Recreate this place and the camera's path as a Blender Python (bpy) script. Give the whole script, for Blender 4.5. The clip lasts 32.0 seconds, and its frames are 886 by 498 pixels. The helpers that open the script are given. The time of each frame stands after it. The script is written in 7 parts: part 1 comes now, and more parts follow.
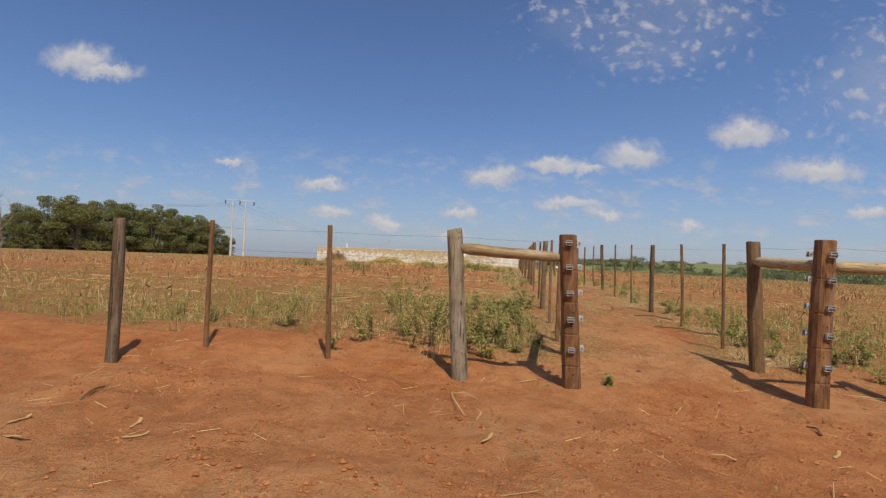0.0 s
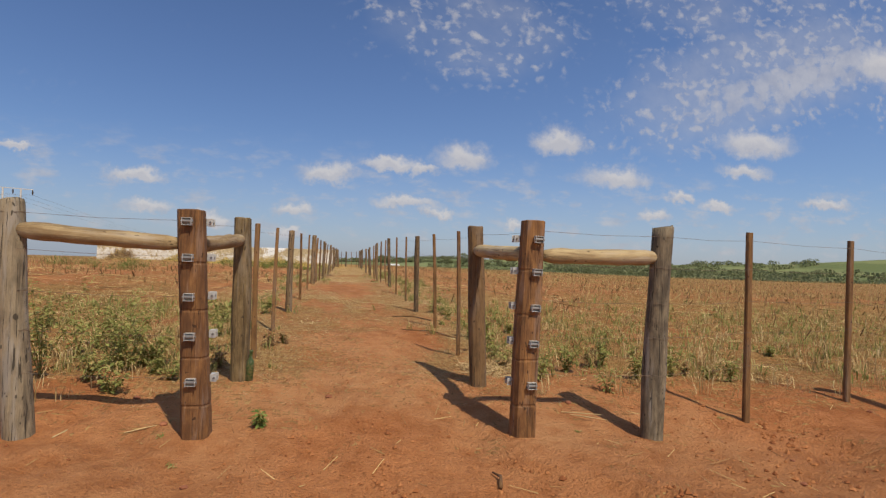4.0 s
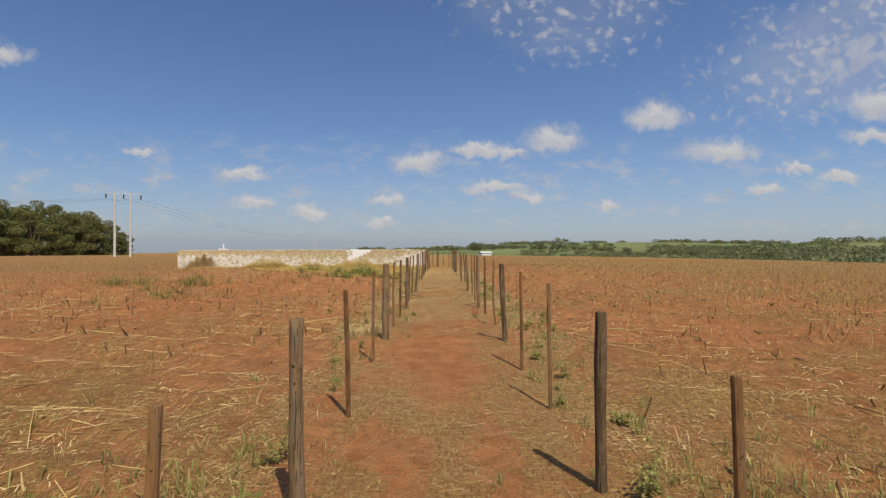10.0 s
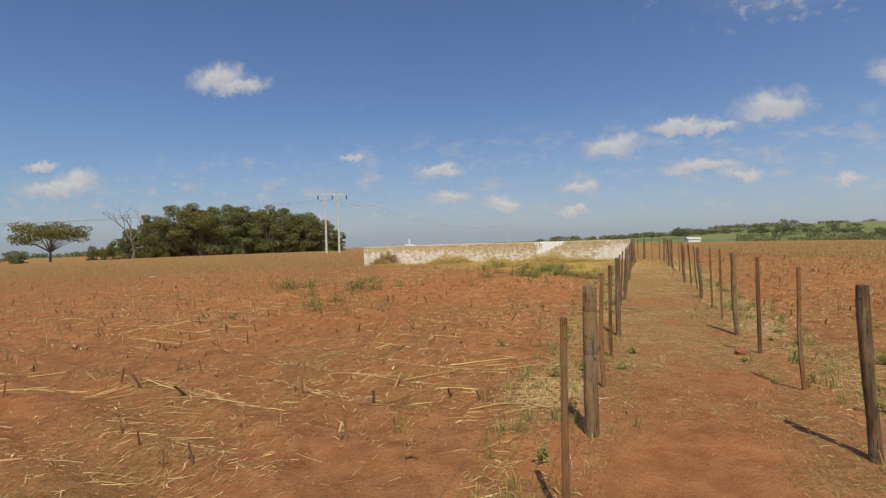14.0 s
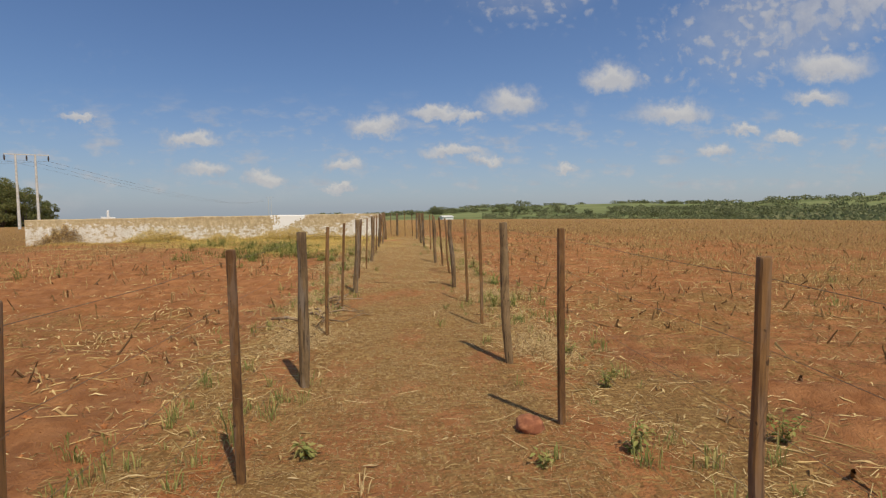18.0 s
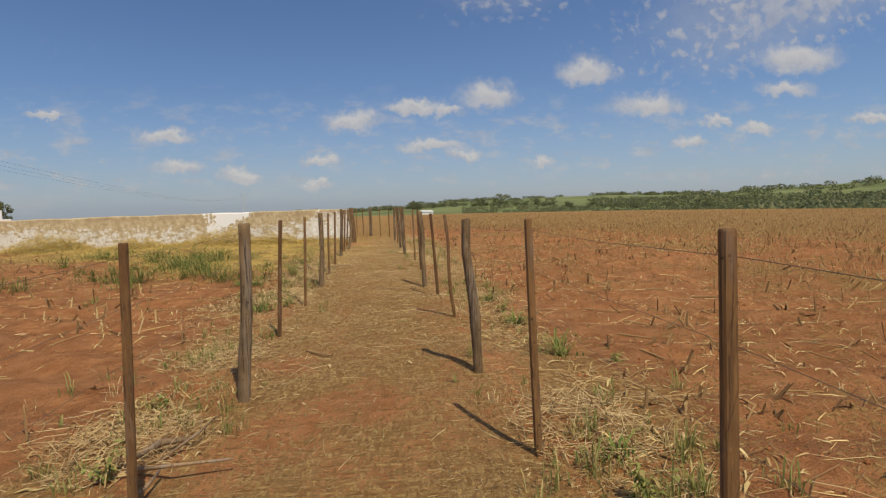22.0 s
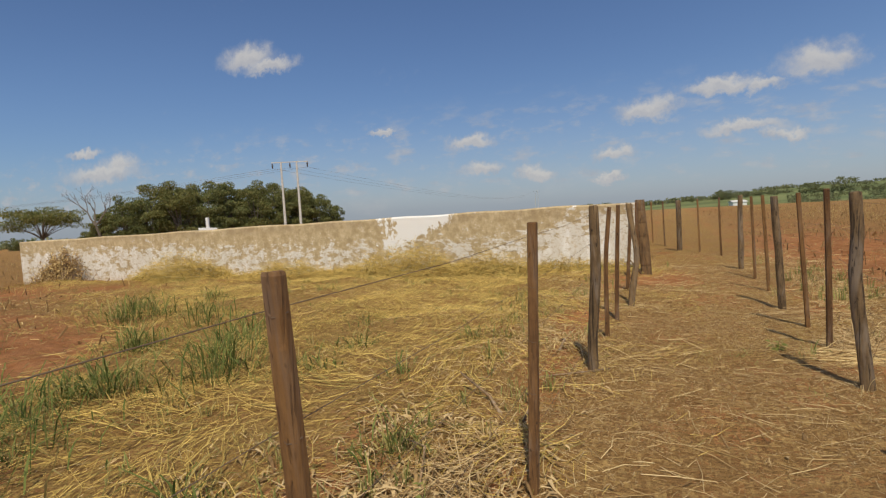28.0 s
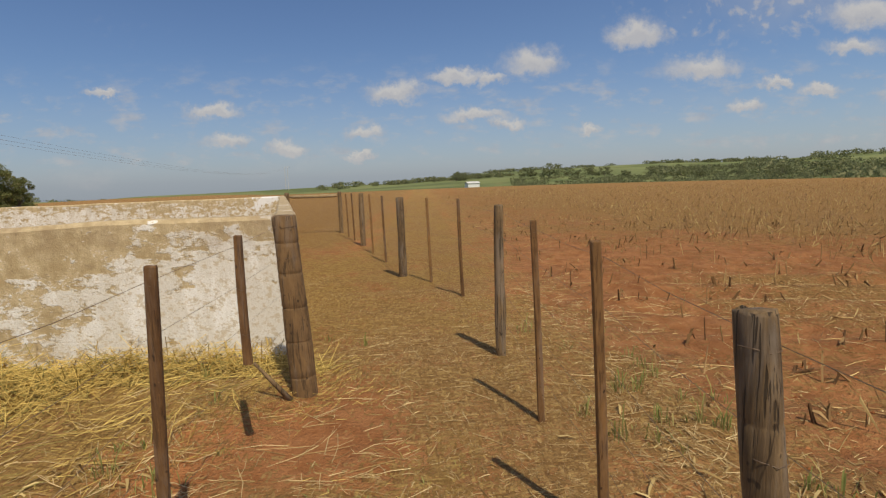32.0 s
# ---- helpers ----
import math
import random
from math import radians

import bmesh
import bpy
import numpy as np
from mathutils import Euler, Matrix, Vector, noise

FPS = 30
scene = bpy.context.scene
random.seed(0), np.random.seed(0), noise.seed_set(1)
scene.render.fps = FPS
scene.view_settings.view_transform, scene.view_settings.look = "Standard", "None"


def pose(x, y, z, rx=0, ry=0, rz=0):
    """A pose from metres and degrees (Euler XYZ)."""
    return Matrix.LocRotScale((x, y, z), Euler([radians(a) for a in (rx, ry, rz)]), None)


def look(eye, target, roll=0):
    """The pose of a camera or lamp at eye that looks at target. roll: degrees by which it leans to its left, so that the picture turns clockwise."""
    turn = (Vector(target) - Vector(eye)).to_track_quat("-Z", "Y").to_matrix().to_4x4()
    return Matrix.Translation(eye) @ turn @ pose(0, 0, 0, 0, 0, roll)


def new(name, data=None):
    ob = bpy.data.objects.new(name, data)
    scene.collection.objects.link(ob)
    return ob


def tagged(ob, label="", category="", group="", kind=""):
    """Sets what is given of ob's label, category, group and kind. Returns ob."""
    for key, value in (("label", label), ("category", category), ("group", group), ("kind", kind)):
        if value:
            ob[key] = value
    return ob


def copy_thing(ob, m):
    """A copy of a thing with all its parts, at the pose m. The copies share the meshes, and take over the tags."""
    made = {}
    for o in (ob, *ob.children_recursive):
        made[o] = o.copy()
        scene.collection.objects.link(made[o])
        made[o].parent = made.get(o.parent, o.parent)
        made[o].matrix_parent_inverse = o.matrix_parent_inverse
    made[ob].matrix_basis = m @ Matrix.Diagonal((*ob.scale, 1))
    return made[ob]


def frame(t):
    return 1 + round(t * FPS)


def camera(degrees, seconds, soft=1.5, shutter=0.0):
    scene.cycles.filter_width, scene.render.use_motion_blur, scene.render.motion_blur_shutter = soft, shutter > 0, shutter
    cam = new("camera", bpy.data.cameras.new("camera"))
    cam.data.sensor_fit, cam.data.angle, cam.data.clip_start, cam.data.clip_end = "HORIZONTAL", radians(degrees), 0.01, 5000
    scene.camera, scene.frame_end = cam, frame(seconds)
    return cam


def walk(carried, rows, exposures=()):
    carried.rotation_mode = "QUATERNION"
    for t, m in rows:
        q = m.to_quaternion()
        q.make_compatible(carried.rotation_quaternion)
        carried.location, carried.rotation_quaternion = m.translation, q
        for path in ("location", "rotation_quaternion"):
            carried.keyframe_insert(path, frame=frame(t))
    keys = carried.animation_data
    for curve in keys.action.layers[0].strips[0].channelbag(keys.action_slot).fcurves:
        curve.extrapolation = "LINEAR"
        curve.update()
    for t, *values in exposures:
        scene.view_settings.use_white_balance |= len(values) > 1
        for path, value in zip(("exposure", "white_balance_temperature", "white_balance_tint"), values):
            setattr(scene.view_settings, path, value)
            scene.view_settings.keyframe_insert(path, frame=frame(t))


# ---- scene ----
DEG = 76.70
ROWS = [  # seconds, x, y, z, turn to the left, tilt up, roll (degrees)
    (0.0, -1.802, -5.764, 1.259, 6.83, 0.57, 2.65),
    (0.5, -1.594, -5.694, 1.227, -3.05, 1.13, 3.21),
    (1.0, -1.364, -5.444, 1.219, -10.21, 1.37, 3.11),
    (1.5, -1.132, -5.288, 1.201, -12.34, 1.35, 3.22),
    (2.0, -0.865, -4.998, 1.200, -12.72, 1.14, 2.79),
    (2.5, -0.565, -4.668, 1.205, -12.75, 1.04, 2.92),
    (4.5, -0.174, -3.965, 1.268, -7.85, 1.06, 2.07),
    (5.0, -0.193, -3.945, 1.278, -5.64, 1.06, 1.97),
    (5.5, -0.224, -3.829, 1.254, -3.61, 1.03, 1.93),
    (6.0, -0.211, -3.287, 1.200, -3.01, 0.76, 1.78),
    (6.5, -0.200, -2.605, 1.190, -2.75, 0.57, 1.63),
    (7.0, -0.117, -1.764, 1.202, -2.62, 0.43, 1.33),
    (7.5, -0.063, -0.957, 1.317, -2.62, 0.22, 1.20),
    (8.0, 0.008, -0.367, 1.508, -2.61, 0.09, 1.06),
    (8.5, 0.019, 0.061, 1.613, -2.52, 0.01, 0.96),
    (9.0, 0.007, 0.702, 1.741, -2.32, -0.38, 0.95),
    (9.5, -0.042, 1.282, 1.984, -2.22, -0.50, 0.79),
    (10.0, -0.147, 1.867, 2.149, -0.47, -0.62, 0.53),
    (10.5, -0.255, 2.391, 2.159, 2.82, -0.73, 0.23),
    (11.0, -0.438, 3.035, 2.188, 9.97, -0.94, -0.34),
    (11.5, -0.471, 3.614, 2.188, 14.96, -1.03, -0.54),
    (12.0, -0.504, 4.228, 2.163, 17.98, -1.07, -0.88),
    (12.5, -0.512, 4.824, 2.159, 18.54, -1.29, -0.99),
    (13.0, -0.558, 5.453, 2.219, 18.99, -1.39, -1.01),
    (13.5, -0.618, 6.014, 2.230, 19.07, -1.46, -1.23),
    (15.5, -0.720, 8.960, 2.326, 19.10, -1.60, -1.65),
    (16.0, -0.634, 9.592, 2.287, 17.89, -1.69, -1.67),
    (16.5, -0.537, 10.248, 2.181, 12.62, -2.04, -1.30),
    (17.0, -0.385, 10.952, 2.073, 5.53, -2.76, -1.00),
    (17.5, -0.279, 11.489, 2.011, -0.05, -3.56, -0.71),
    (18.0, -0.127, 12.191, 1.951, -4.55, -4.24, -0.39),
    (18.5, -0.033, 12.721, 1.906, -6.28, -4.45, -0.54),
    (19.0, 0.042, 13.528, 1.900, -7.46, -4.59, -0.48),
    (19.5, 0.102, 14.164, 1.865, -7.55, -4.61, -0.62),
    (20.0, 0.145, 15.027, 1.897, -7.81, -4.65, -0.52),
    (20.5, 0.167, 15.796, 1.916, -7.67, -4.71, -0.80),
    (21.0, 0.192, 16.589, 1.901, -7.50, -4.77, -0.95),
    (21.5, 0.163, 17.615, 1.874, -7.30, -4.86, -1.10),
    (22.0, 0.138, 18.763, 1.860, -6.64, -4.82, -1.29),
    (22.5, 0.127, 19.903, 1.822, -5.63, -4.68, -1.29),
    (23.0, 0.086, 21.074, 1.815, -4.95, -4.73, -1.57),
    (23.5, 0.046, 22.147, 1.865, -4.59, -4.76, -1.38),
    (24.0, -0.156, 23.145, 2.023, 4.76, -4.42, -2.59),
    (24.5, -0.393, 23.830, 2.097, 20.23, -3.93, -3.13),
    (26.5, -0.727, 27.589, 2.115, 32.96, -3.62, -3.72),
    (27.0, -0.576, 28.739, 2.050, 32.65, -3.64, -3.74),
    (27.5, -0.432, 29.768, 1.957, 30.05, -3.67, -4.06),
    (28.0, -0.279, 30.634, 1.762, 22.67, -4.19, -3.31),
    (28.5, -0.109, 31.439, 1.545, 14.38, -4.69, -2.85),
    (29.0, 0.035, 32.433, 1.392, 6.19, -6.34, -2.37),
    (29.5, 0.150, 33.229, 1.419, 2.02, -8.60, -2.06),
    (30.0, 0.291, 34.310, 1.429, -1.93, -9.23, -1.89),
    (30.5, 0.353, 35.209, 1.611, -4.65, -9.61, -2.19),
    (31.0, 0.371, 35.967, 1.785, -5.31, -9.78, -1.99),
    (31.5, 0.322, 36.806, 1.936, -5.60, -9.32, -1.79),
    (32.0, 0.167, 37.669, 1.981, -2.10, -7.66, -1.95),
]

def cam_pose(x, y, z, turn, tilt, roll):
    a, b = radians(turn), radians(tilt)
    ahead = Vector((-math.sin(a) * math.cos(b), math.cos(a) * math.cos(b), math.sin(b)))
    eye = Vector((x, y, z))
    return look(eye, eye + ahead, roll)


cam = camera(DEG, 32.0, 1.3)
walk(cam, [(t, cam_pose(*p)) for t, *p in ROWS], [(0, 0.0, 6400, 14), (5, 0.0, 6450, 14), (10, 0.0, 6500, 12), (19, -0.08, 6600, 11), (27, -0.12, 6550, 11), (32, -0.12, 6700, 11)])

# ---- world, sun and clouds ----
SUN_AZ, SUN_EL = 158.0, 57.0
sun_way = Vector((math.sin(radians(SUN_AZ)) * math.cos(radians(SUN_EL)), math.cos(radians(SUN_AZ)) * math.cos(radians(SUN_EL)), math.sin(radians(SUN_EL))))
lamp = bpy.data.lights.new("sun", "SUN")
lamp.energy, lamp.angle, lamp.color = 4.0, radians(0.53), (1.0, 0.90, 0.71)
new("sun", lamp).matrix_world = look(sun_way * 60, (0, 0, 0))


class Nodes:
    """Short-hand for building node trees."""

    def __init__(self, tree):
        self.tree = tree
        tree.nodes.clear()

    def add(self, kind, inputs=(), **settings):
        node = self.tree.nodes.new(kind)
        for key, value in settings.items():
            if key == "operation":
                node.operation = value
            elif key == "data_type":
                node.data_type = value
            elif key == "blend_type":
                node.blend_type = value
            elif key == "attribute_name":
                node.attribute_name = value
            elif key == "feature":
                node.feature = value
            elif key == "clamp":
                node.use_clamp = value
        for key, value in dict(inputs).items():
            if hasattr(value, "is_output"):
                self.tree.links.new(value, node.inputs[key])
            else:
                node.inputs[key].default_value = value
        return node

    def math(self, op, a, b=0.0, clamp=False):
        return self.add("ShaderNodeMath", {0: a, 1: b}, operation=op, clamp=clamp).outputs[0]

    def vec(self, op, a, b=(0, 0, 0)):
        node = self.add("ShaderNodeVectorMath", {0: a, 1: b}, operation=op)
        return node.outputs["Value"] if op in ("LENGTH", "DOT_PRODUCT") else node.outputs[0]

    def noise(self, vector, scale, detail=3.0, rough=0.55, warp=0.0):
        return self.add("ShaderNodeTexNoise", {"Vector": vector, "Scale": scale, "Detail": detail, "Roughness": rough, "Distortion": warp}).outputs[0]

    def step(self, value, low, high, out_low=0.0, out_high=1.0):
        node = self.add("ShaderNodeMapRange", {0: value, 1: low, 2: high, 3: out_low, 4: out_high})
        node.interpolation_type = "SMOOTHSTEP"
        return node.outputs[0]

    def mix(self, factor, a, b, blend="MIX"):
        node = self.tree.nodes.new("ShaderNodeMix")
        node.data_type, node.blend_type = "RGBA", blend
        for socket, value in ((node.inputs[0], factor), (node.inputs[6], a), (node.inputs[7], b)):
            if hasattr(value, "is_output"):
                self.tree.links.new(value, socket)
            elif isinstance(value, tuple):
                socket.default_value = (*value[:3], 1.0)
            else:
                socket.default_value = value
        return node.outputs[2]


world = bpy.data.worlds.new("sky")
scene.world = world
world.use_nodes = True
n = Nodes(world.node_tree)
sky = n.tree.nodes.new("ShaderNodeTexSky")
sky.sky_type, sky.sun_disc = "NISHITA", False
sky.sun_elevation, sky.sun_rotation = radians(SUN_EL), radians(SUN_AZ)
sky.altitude, sky.air_density, sky.dust_density, sky.ozone_density = 500, 1.0, 0.6, 1.6
way = n.add("ShaderNodeTexCoord").outputs["Generated"]
xyz = n.add("ShaderNodeSeparateXYZ", {0: way}).outputs
ahead = n.math("MAXIMUM", xyz[1], 0.02)
u, v = n.math("DIVIDE", xyz[0], ahead), n.math("DIVIDE", xyz[2], ahead)
uv = n.add("ShaderNodeCombineXYZ", {0: u, 1: v, 2: 0.0}).outputs[0]
bend = n.add("ShaderNodeTexNoise", {"Vector": uv, "Scale": 26.0, "Detail": 5.0, "Roughness": 0.66}).outputs[1]
ragged = n.vec("ADD", uv, n.vec("MULTIPLY", n.vec("SUBTRACT", bend, (0.5, 0.5, 0.5)), (0.085, 0.055, 0.0)))
# fair-weather clouds: bearing, height, half width, half height (as slopes)
CLOUDS = [
    (0.205, 0.182, 0.052, 0.030), (0.075, 0.166, 0.062, 0.017), (0.13, 0.160, 0.03, 0.014), (-0.036, 0.142, 0.052, 0.021), (-0.094, 0.075, 0.036, 0.016), (-0.349, 0.118, 0.050, 0.015),
    (-0.330, 0.066, 0.046, 0.014), (-0.228, 0.048, 0.034, 0.018), (0.388, 0.225, 0.058, 0.030), (0.511, 0.166, 0.072, 0.025), (0.64, 0.136, 0.030, 0.012), (0.723, 0.122, 0.036, 0.013),
    (0.585, 0.100, 0.030, 0.012), (0.80, 0.252, 0.090, 0.032), (0.778, 0.197, 0.058, 0.019), (0.100, 0.098, 0.062, 0.014), (0.158, 0.084, 0.034, 0.012), (-0.103, 0.035, 0.028, 0.009),
    (-0.531, 0.153, 0.030, 0.010), (-0.855, 0.345, 0.075, 0.034), (-0.80, 0.322, 0.07, 0.020), (-1.35, 0.132, 0.150, 0.030), (-1.28, 0.150, 0.07, 0.030), (-1.406, 0.190, 0.066, 0.012),
    (-2.30, 0.079, 0.200, 0.026), (-2.64, 0.235, 0.240, 0.062), (-2.60, 0.394, 0.145, 0.022), (-2.13, 0.218, 0.150, 0.017), (0.305, 0.066, 0.026, 0.012), (0.97, 0.14, 0.06, 0.016), (1.10, 0.438, 0.085, 0.050), (1.22, 0.400, 0.12, 0.024),
]
near = 9.0
rag = n.add("ShaderNodeSeparateXYZ", {0: ragged}).outputs
lit = 0.0
for cu, cv, cw, ch in CLOUDS:
    across = n.math("MULTIPLY", n.math("SUBTRACT", rag[0], cu), 1 / cw)
    rise = n.math("MULTIPLY", n.math("SUBTRACT", rag[1], cv), 1 / ch)
    tall_ = n.math("MAXIMUM", rise, n.math("MULTIPLY", rise, -1.55))
    away = n.math("SQRT", n.math("ADD", n.math("MULTIPLY", across, across), n.math("MULTIPLY", tall_, tall_)))
    lit = n.math("MAXIMUM", lit, n.math("MULTIPLY", n.step(away, 1.5, 0.4), n.step(rise, -0.7, 0.6)))
    near = n.math("MINIMUM", near, away)
puffs = n.step(near, 1.40, 0.35, 0.0, 0.86)
# a sheet of small dappled cloud high on the right
curl = n.add("ShaderNodeTexNoise", {"Vector": uv, "Scale": 9.0, "Detail": 2.0}).outputs[1]
drift = n.vec("ADD", n.vec("MULTIPLY", uv, (1.0, 1.25, 1.0)), n.vec("MULTIPLY", curl, (0.05, 0.05, 0.0)))
grain_ = n.noise(drift, 60.0, 3.0, 0.5)
cell = n.add("ShaderNodeTexVoronoi", {"Vector": n.vec("ADD", drift, n.vec("MULTIPLY", bend, (0.05, 0.035, 0.0))), "Scale": 40.0, "Randomness": 1.0}).outputs["Distance"]
flakes = n.math("ADD", n.math("SUBTRACT", 0.84, n.math("MULTIPLY", cell, 0.80)), n.math("MULTIPLY", n.math("SUBTRACT", grain_, 0.5), 1.3))
banks = n.noise(drift, 5.0, 4.0, 0.6)
lean = n.vec("ADD", n.add("ShaderNodeCombineXYZ", {0: u, 1: n.math("SUBTRACT", v, n.math("MULTIPLY", u, 0.34)), 2: 0.0}).outputs[0], n.vec("MULTIPLY", n.vec("SUBTRACT", curl, (0.5, 0.5, 0.5)), (0.10, 0.06, 0.0)))


def region(at, cu, cv, cw, ch, soft=0.15):
    return n.step(n.vec("LENGTH", n.vec("MULTIPLY", n.vec("SUBTRACT", at, (cu, cv, 0.0)), (1 / cw, 1 / ch, 0.0))), 1.25, soft)


core = region(lean, 0.90, 0.088, 0.42, 0.080)
cover = n.math("MAXIMUM", n.math("MULTIPLY", region(uv, 0.22, 0.42, 0.26, 0.12, 0.4), 0.34), n.math("MULTIPLY", region(lean, 0.84, 0.120, 0.48, 0.16, 0.3), 0.52))
cover = n.math("MAXIMUM", cover, n.math("MULTIPLY", n.step(n.math("ADD", v, n.math("MULTIPLY", u, 0.22)), 0.48, 0.66), 0.34))
cover = n.math("ADD", cover, n.math("MULTIPLY", n.math("SUBTRACT", banks, 0.5), 0.50))
dapple = n.math("MULTIPLY", n.step(n.math("ADD", flakes, cover), 0.60, 1.36), n.step(cover, 0.02, 0.26), clamp=True)
sheet = n.math("MULTIPLY", n.step(n.math("ADD", n.math("ADD", n.math("MULTIPLY", n.noise(drift, 34.0, 5.0, 0.65), 0.8), n.math("MULTIPLY", n.math("SUBTRACT", 0.5, cell), 0.5)), n.math("MULTIPLY", core, 0.66)), 0.60, 1.02), core)
dapple = n.math("MAXIMUM", dapple, sheet)
veil = n.math("MULTIPLY", n.step(n.noise(n.vec("MULTIPLY", uv, (3.0, 9.0, 1.0)), 1.4, 4.0), 0.5, 0.8), n.step(v, 0.16, 0.03, 0.0, 0.35))
scud = n.math("MULTIPLY", n.step(n.noise(n.vec("MULTIPLY", uv, (1.0, 2.3, 1.0)), 17.0, 5.0, 0.6), 0.47, 0.74, 0.0, 0.62), n.math("MULTIPLY", n.step(v, 0.01, 0.04), n.step(v, 0.22, 0.12)))
film_ = n.math("MULTIPLY", n.step(cover, 0.16, 0.60), 0.34)
puffs = n.math("MAXIMUM", n.math("MAXIMUM", puffs, scud), film_)
amount = n.math("MAXIMUM", n.math("MAXIMUM", puffs, n.math("MULTIPLY", dapple, 0.72)), veil, clamp=True)
shade = n.step(n.math("SUBTRACT", n.math("MULTIPLY", n.noise(uv, 30.0, 4.0, 0.6), 1.4), n.math("MULTIPLY", n.math("MINIMUM", near, 0.9), 0.30)), 0.05, 0.65)
cloud = n.mix(n.math("MAXIMUM", n.math("MULTIPLY", shade, 0.55), lit, clamp=True), (4.8, 5.0, 5.6), (7.8, 7.6, 7.2))
# blue brightened by hand towards the right, on top of the sky model
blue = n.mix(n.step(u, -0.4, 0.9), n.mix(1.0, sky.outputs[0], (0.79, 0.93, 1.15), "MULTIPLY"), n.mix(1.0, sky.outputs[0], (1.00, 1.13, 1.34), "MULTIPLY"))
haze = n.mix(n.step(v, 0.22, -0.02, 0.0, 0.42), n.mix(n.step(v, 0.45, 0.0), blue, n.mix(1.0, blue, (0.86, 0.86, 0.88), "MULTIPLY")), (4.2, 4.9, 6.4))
# unseen cloud added behind the view, to whiten and lift the fill light
heaps = n.step(n.noise(n.vec("MULTIPLY", way, (1.0, 1.0, 2.2)), 3.2, 6.0, 0.6), 0.49, 0.60, 0.0, 0.85)
amount = n.math("MAXIMUM", amount, n.math("MULTIPLY", heaps, n.math("MULTIPLY", n.step(xyz[1], 0.10, -0.15), n.step(xyz[2], 0.02, 0.12))))
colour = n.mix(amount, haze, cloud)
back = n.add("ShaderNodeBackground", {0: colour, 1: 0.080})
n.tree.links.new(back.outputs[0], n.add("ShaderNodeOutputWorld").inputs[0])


# ---- helpers for numbers and meshes ----
def hash2(ix, iy, seed):
    h = np.sin(ix * 127.1 + iy * 311.7 + seed * 74.7) * 43758.5453
    return h - np.floor(h)


def vnoise(x, y, size, seed=0):
    """Smooth value noise from 0 to 1 at places in metres."""
    x, y = np.asarray(x, float) / size, np.asarray(y, float) / size
    ix, iy = np.floor(x), np.floor(y)
    fx, fy = x - ix, y - iy
    fx, fy = fx * fx * (3 - 2 * fx), fy * fy * (3 - 2 * fy)
    a, b = hash2(ix, iy, seed), hash2(ix + 1, iy, seed)
    c, d = hash2(ix, iy + 1, seed), hash2(ix + 1, iy + 1, seed)
    return (a * (1 - fx) + b * fx) * (1 - fy) + (c * (1 - fx) + d * fx) * fy


def smooth(lo, hi, value):
    k = np.clip((np.asarray(value, float) - lo) / (hi - lo), 0, 1)
    return k * k * (3 - 2 * k)


LANE_Y = [-30, -8, 0, 1.2, 5.9, 11.8, 17.7, 23.5, 29.5, 35.2, 38.7, 42, 50, 60]
LANE_Z = [-0.2, -0.04, -0.02, 0.11, 0.27, 0.41, 0.31, 0.265, 0.275, 0.32, 0.26, 0.26, 0.20, 0.0]
RIDGE_AZ = [-180, -60, -27, -18, -9, -2, 2, 6, 12, 22, 32, 39, 44, 50, 70, 90, 180]
RIDGE_EL = [-1.2, -1.7, -1.5, -1.5, -1.2, -1.0, -0.5, -0.2, 0.0, 0.15, 0.2, 0.5, 0.9, 1.4, 1.2, 0.4, -1.2]


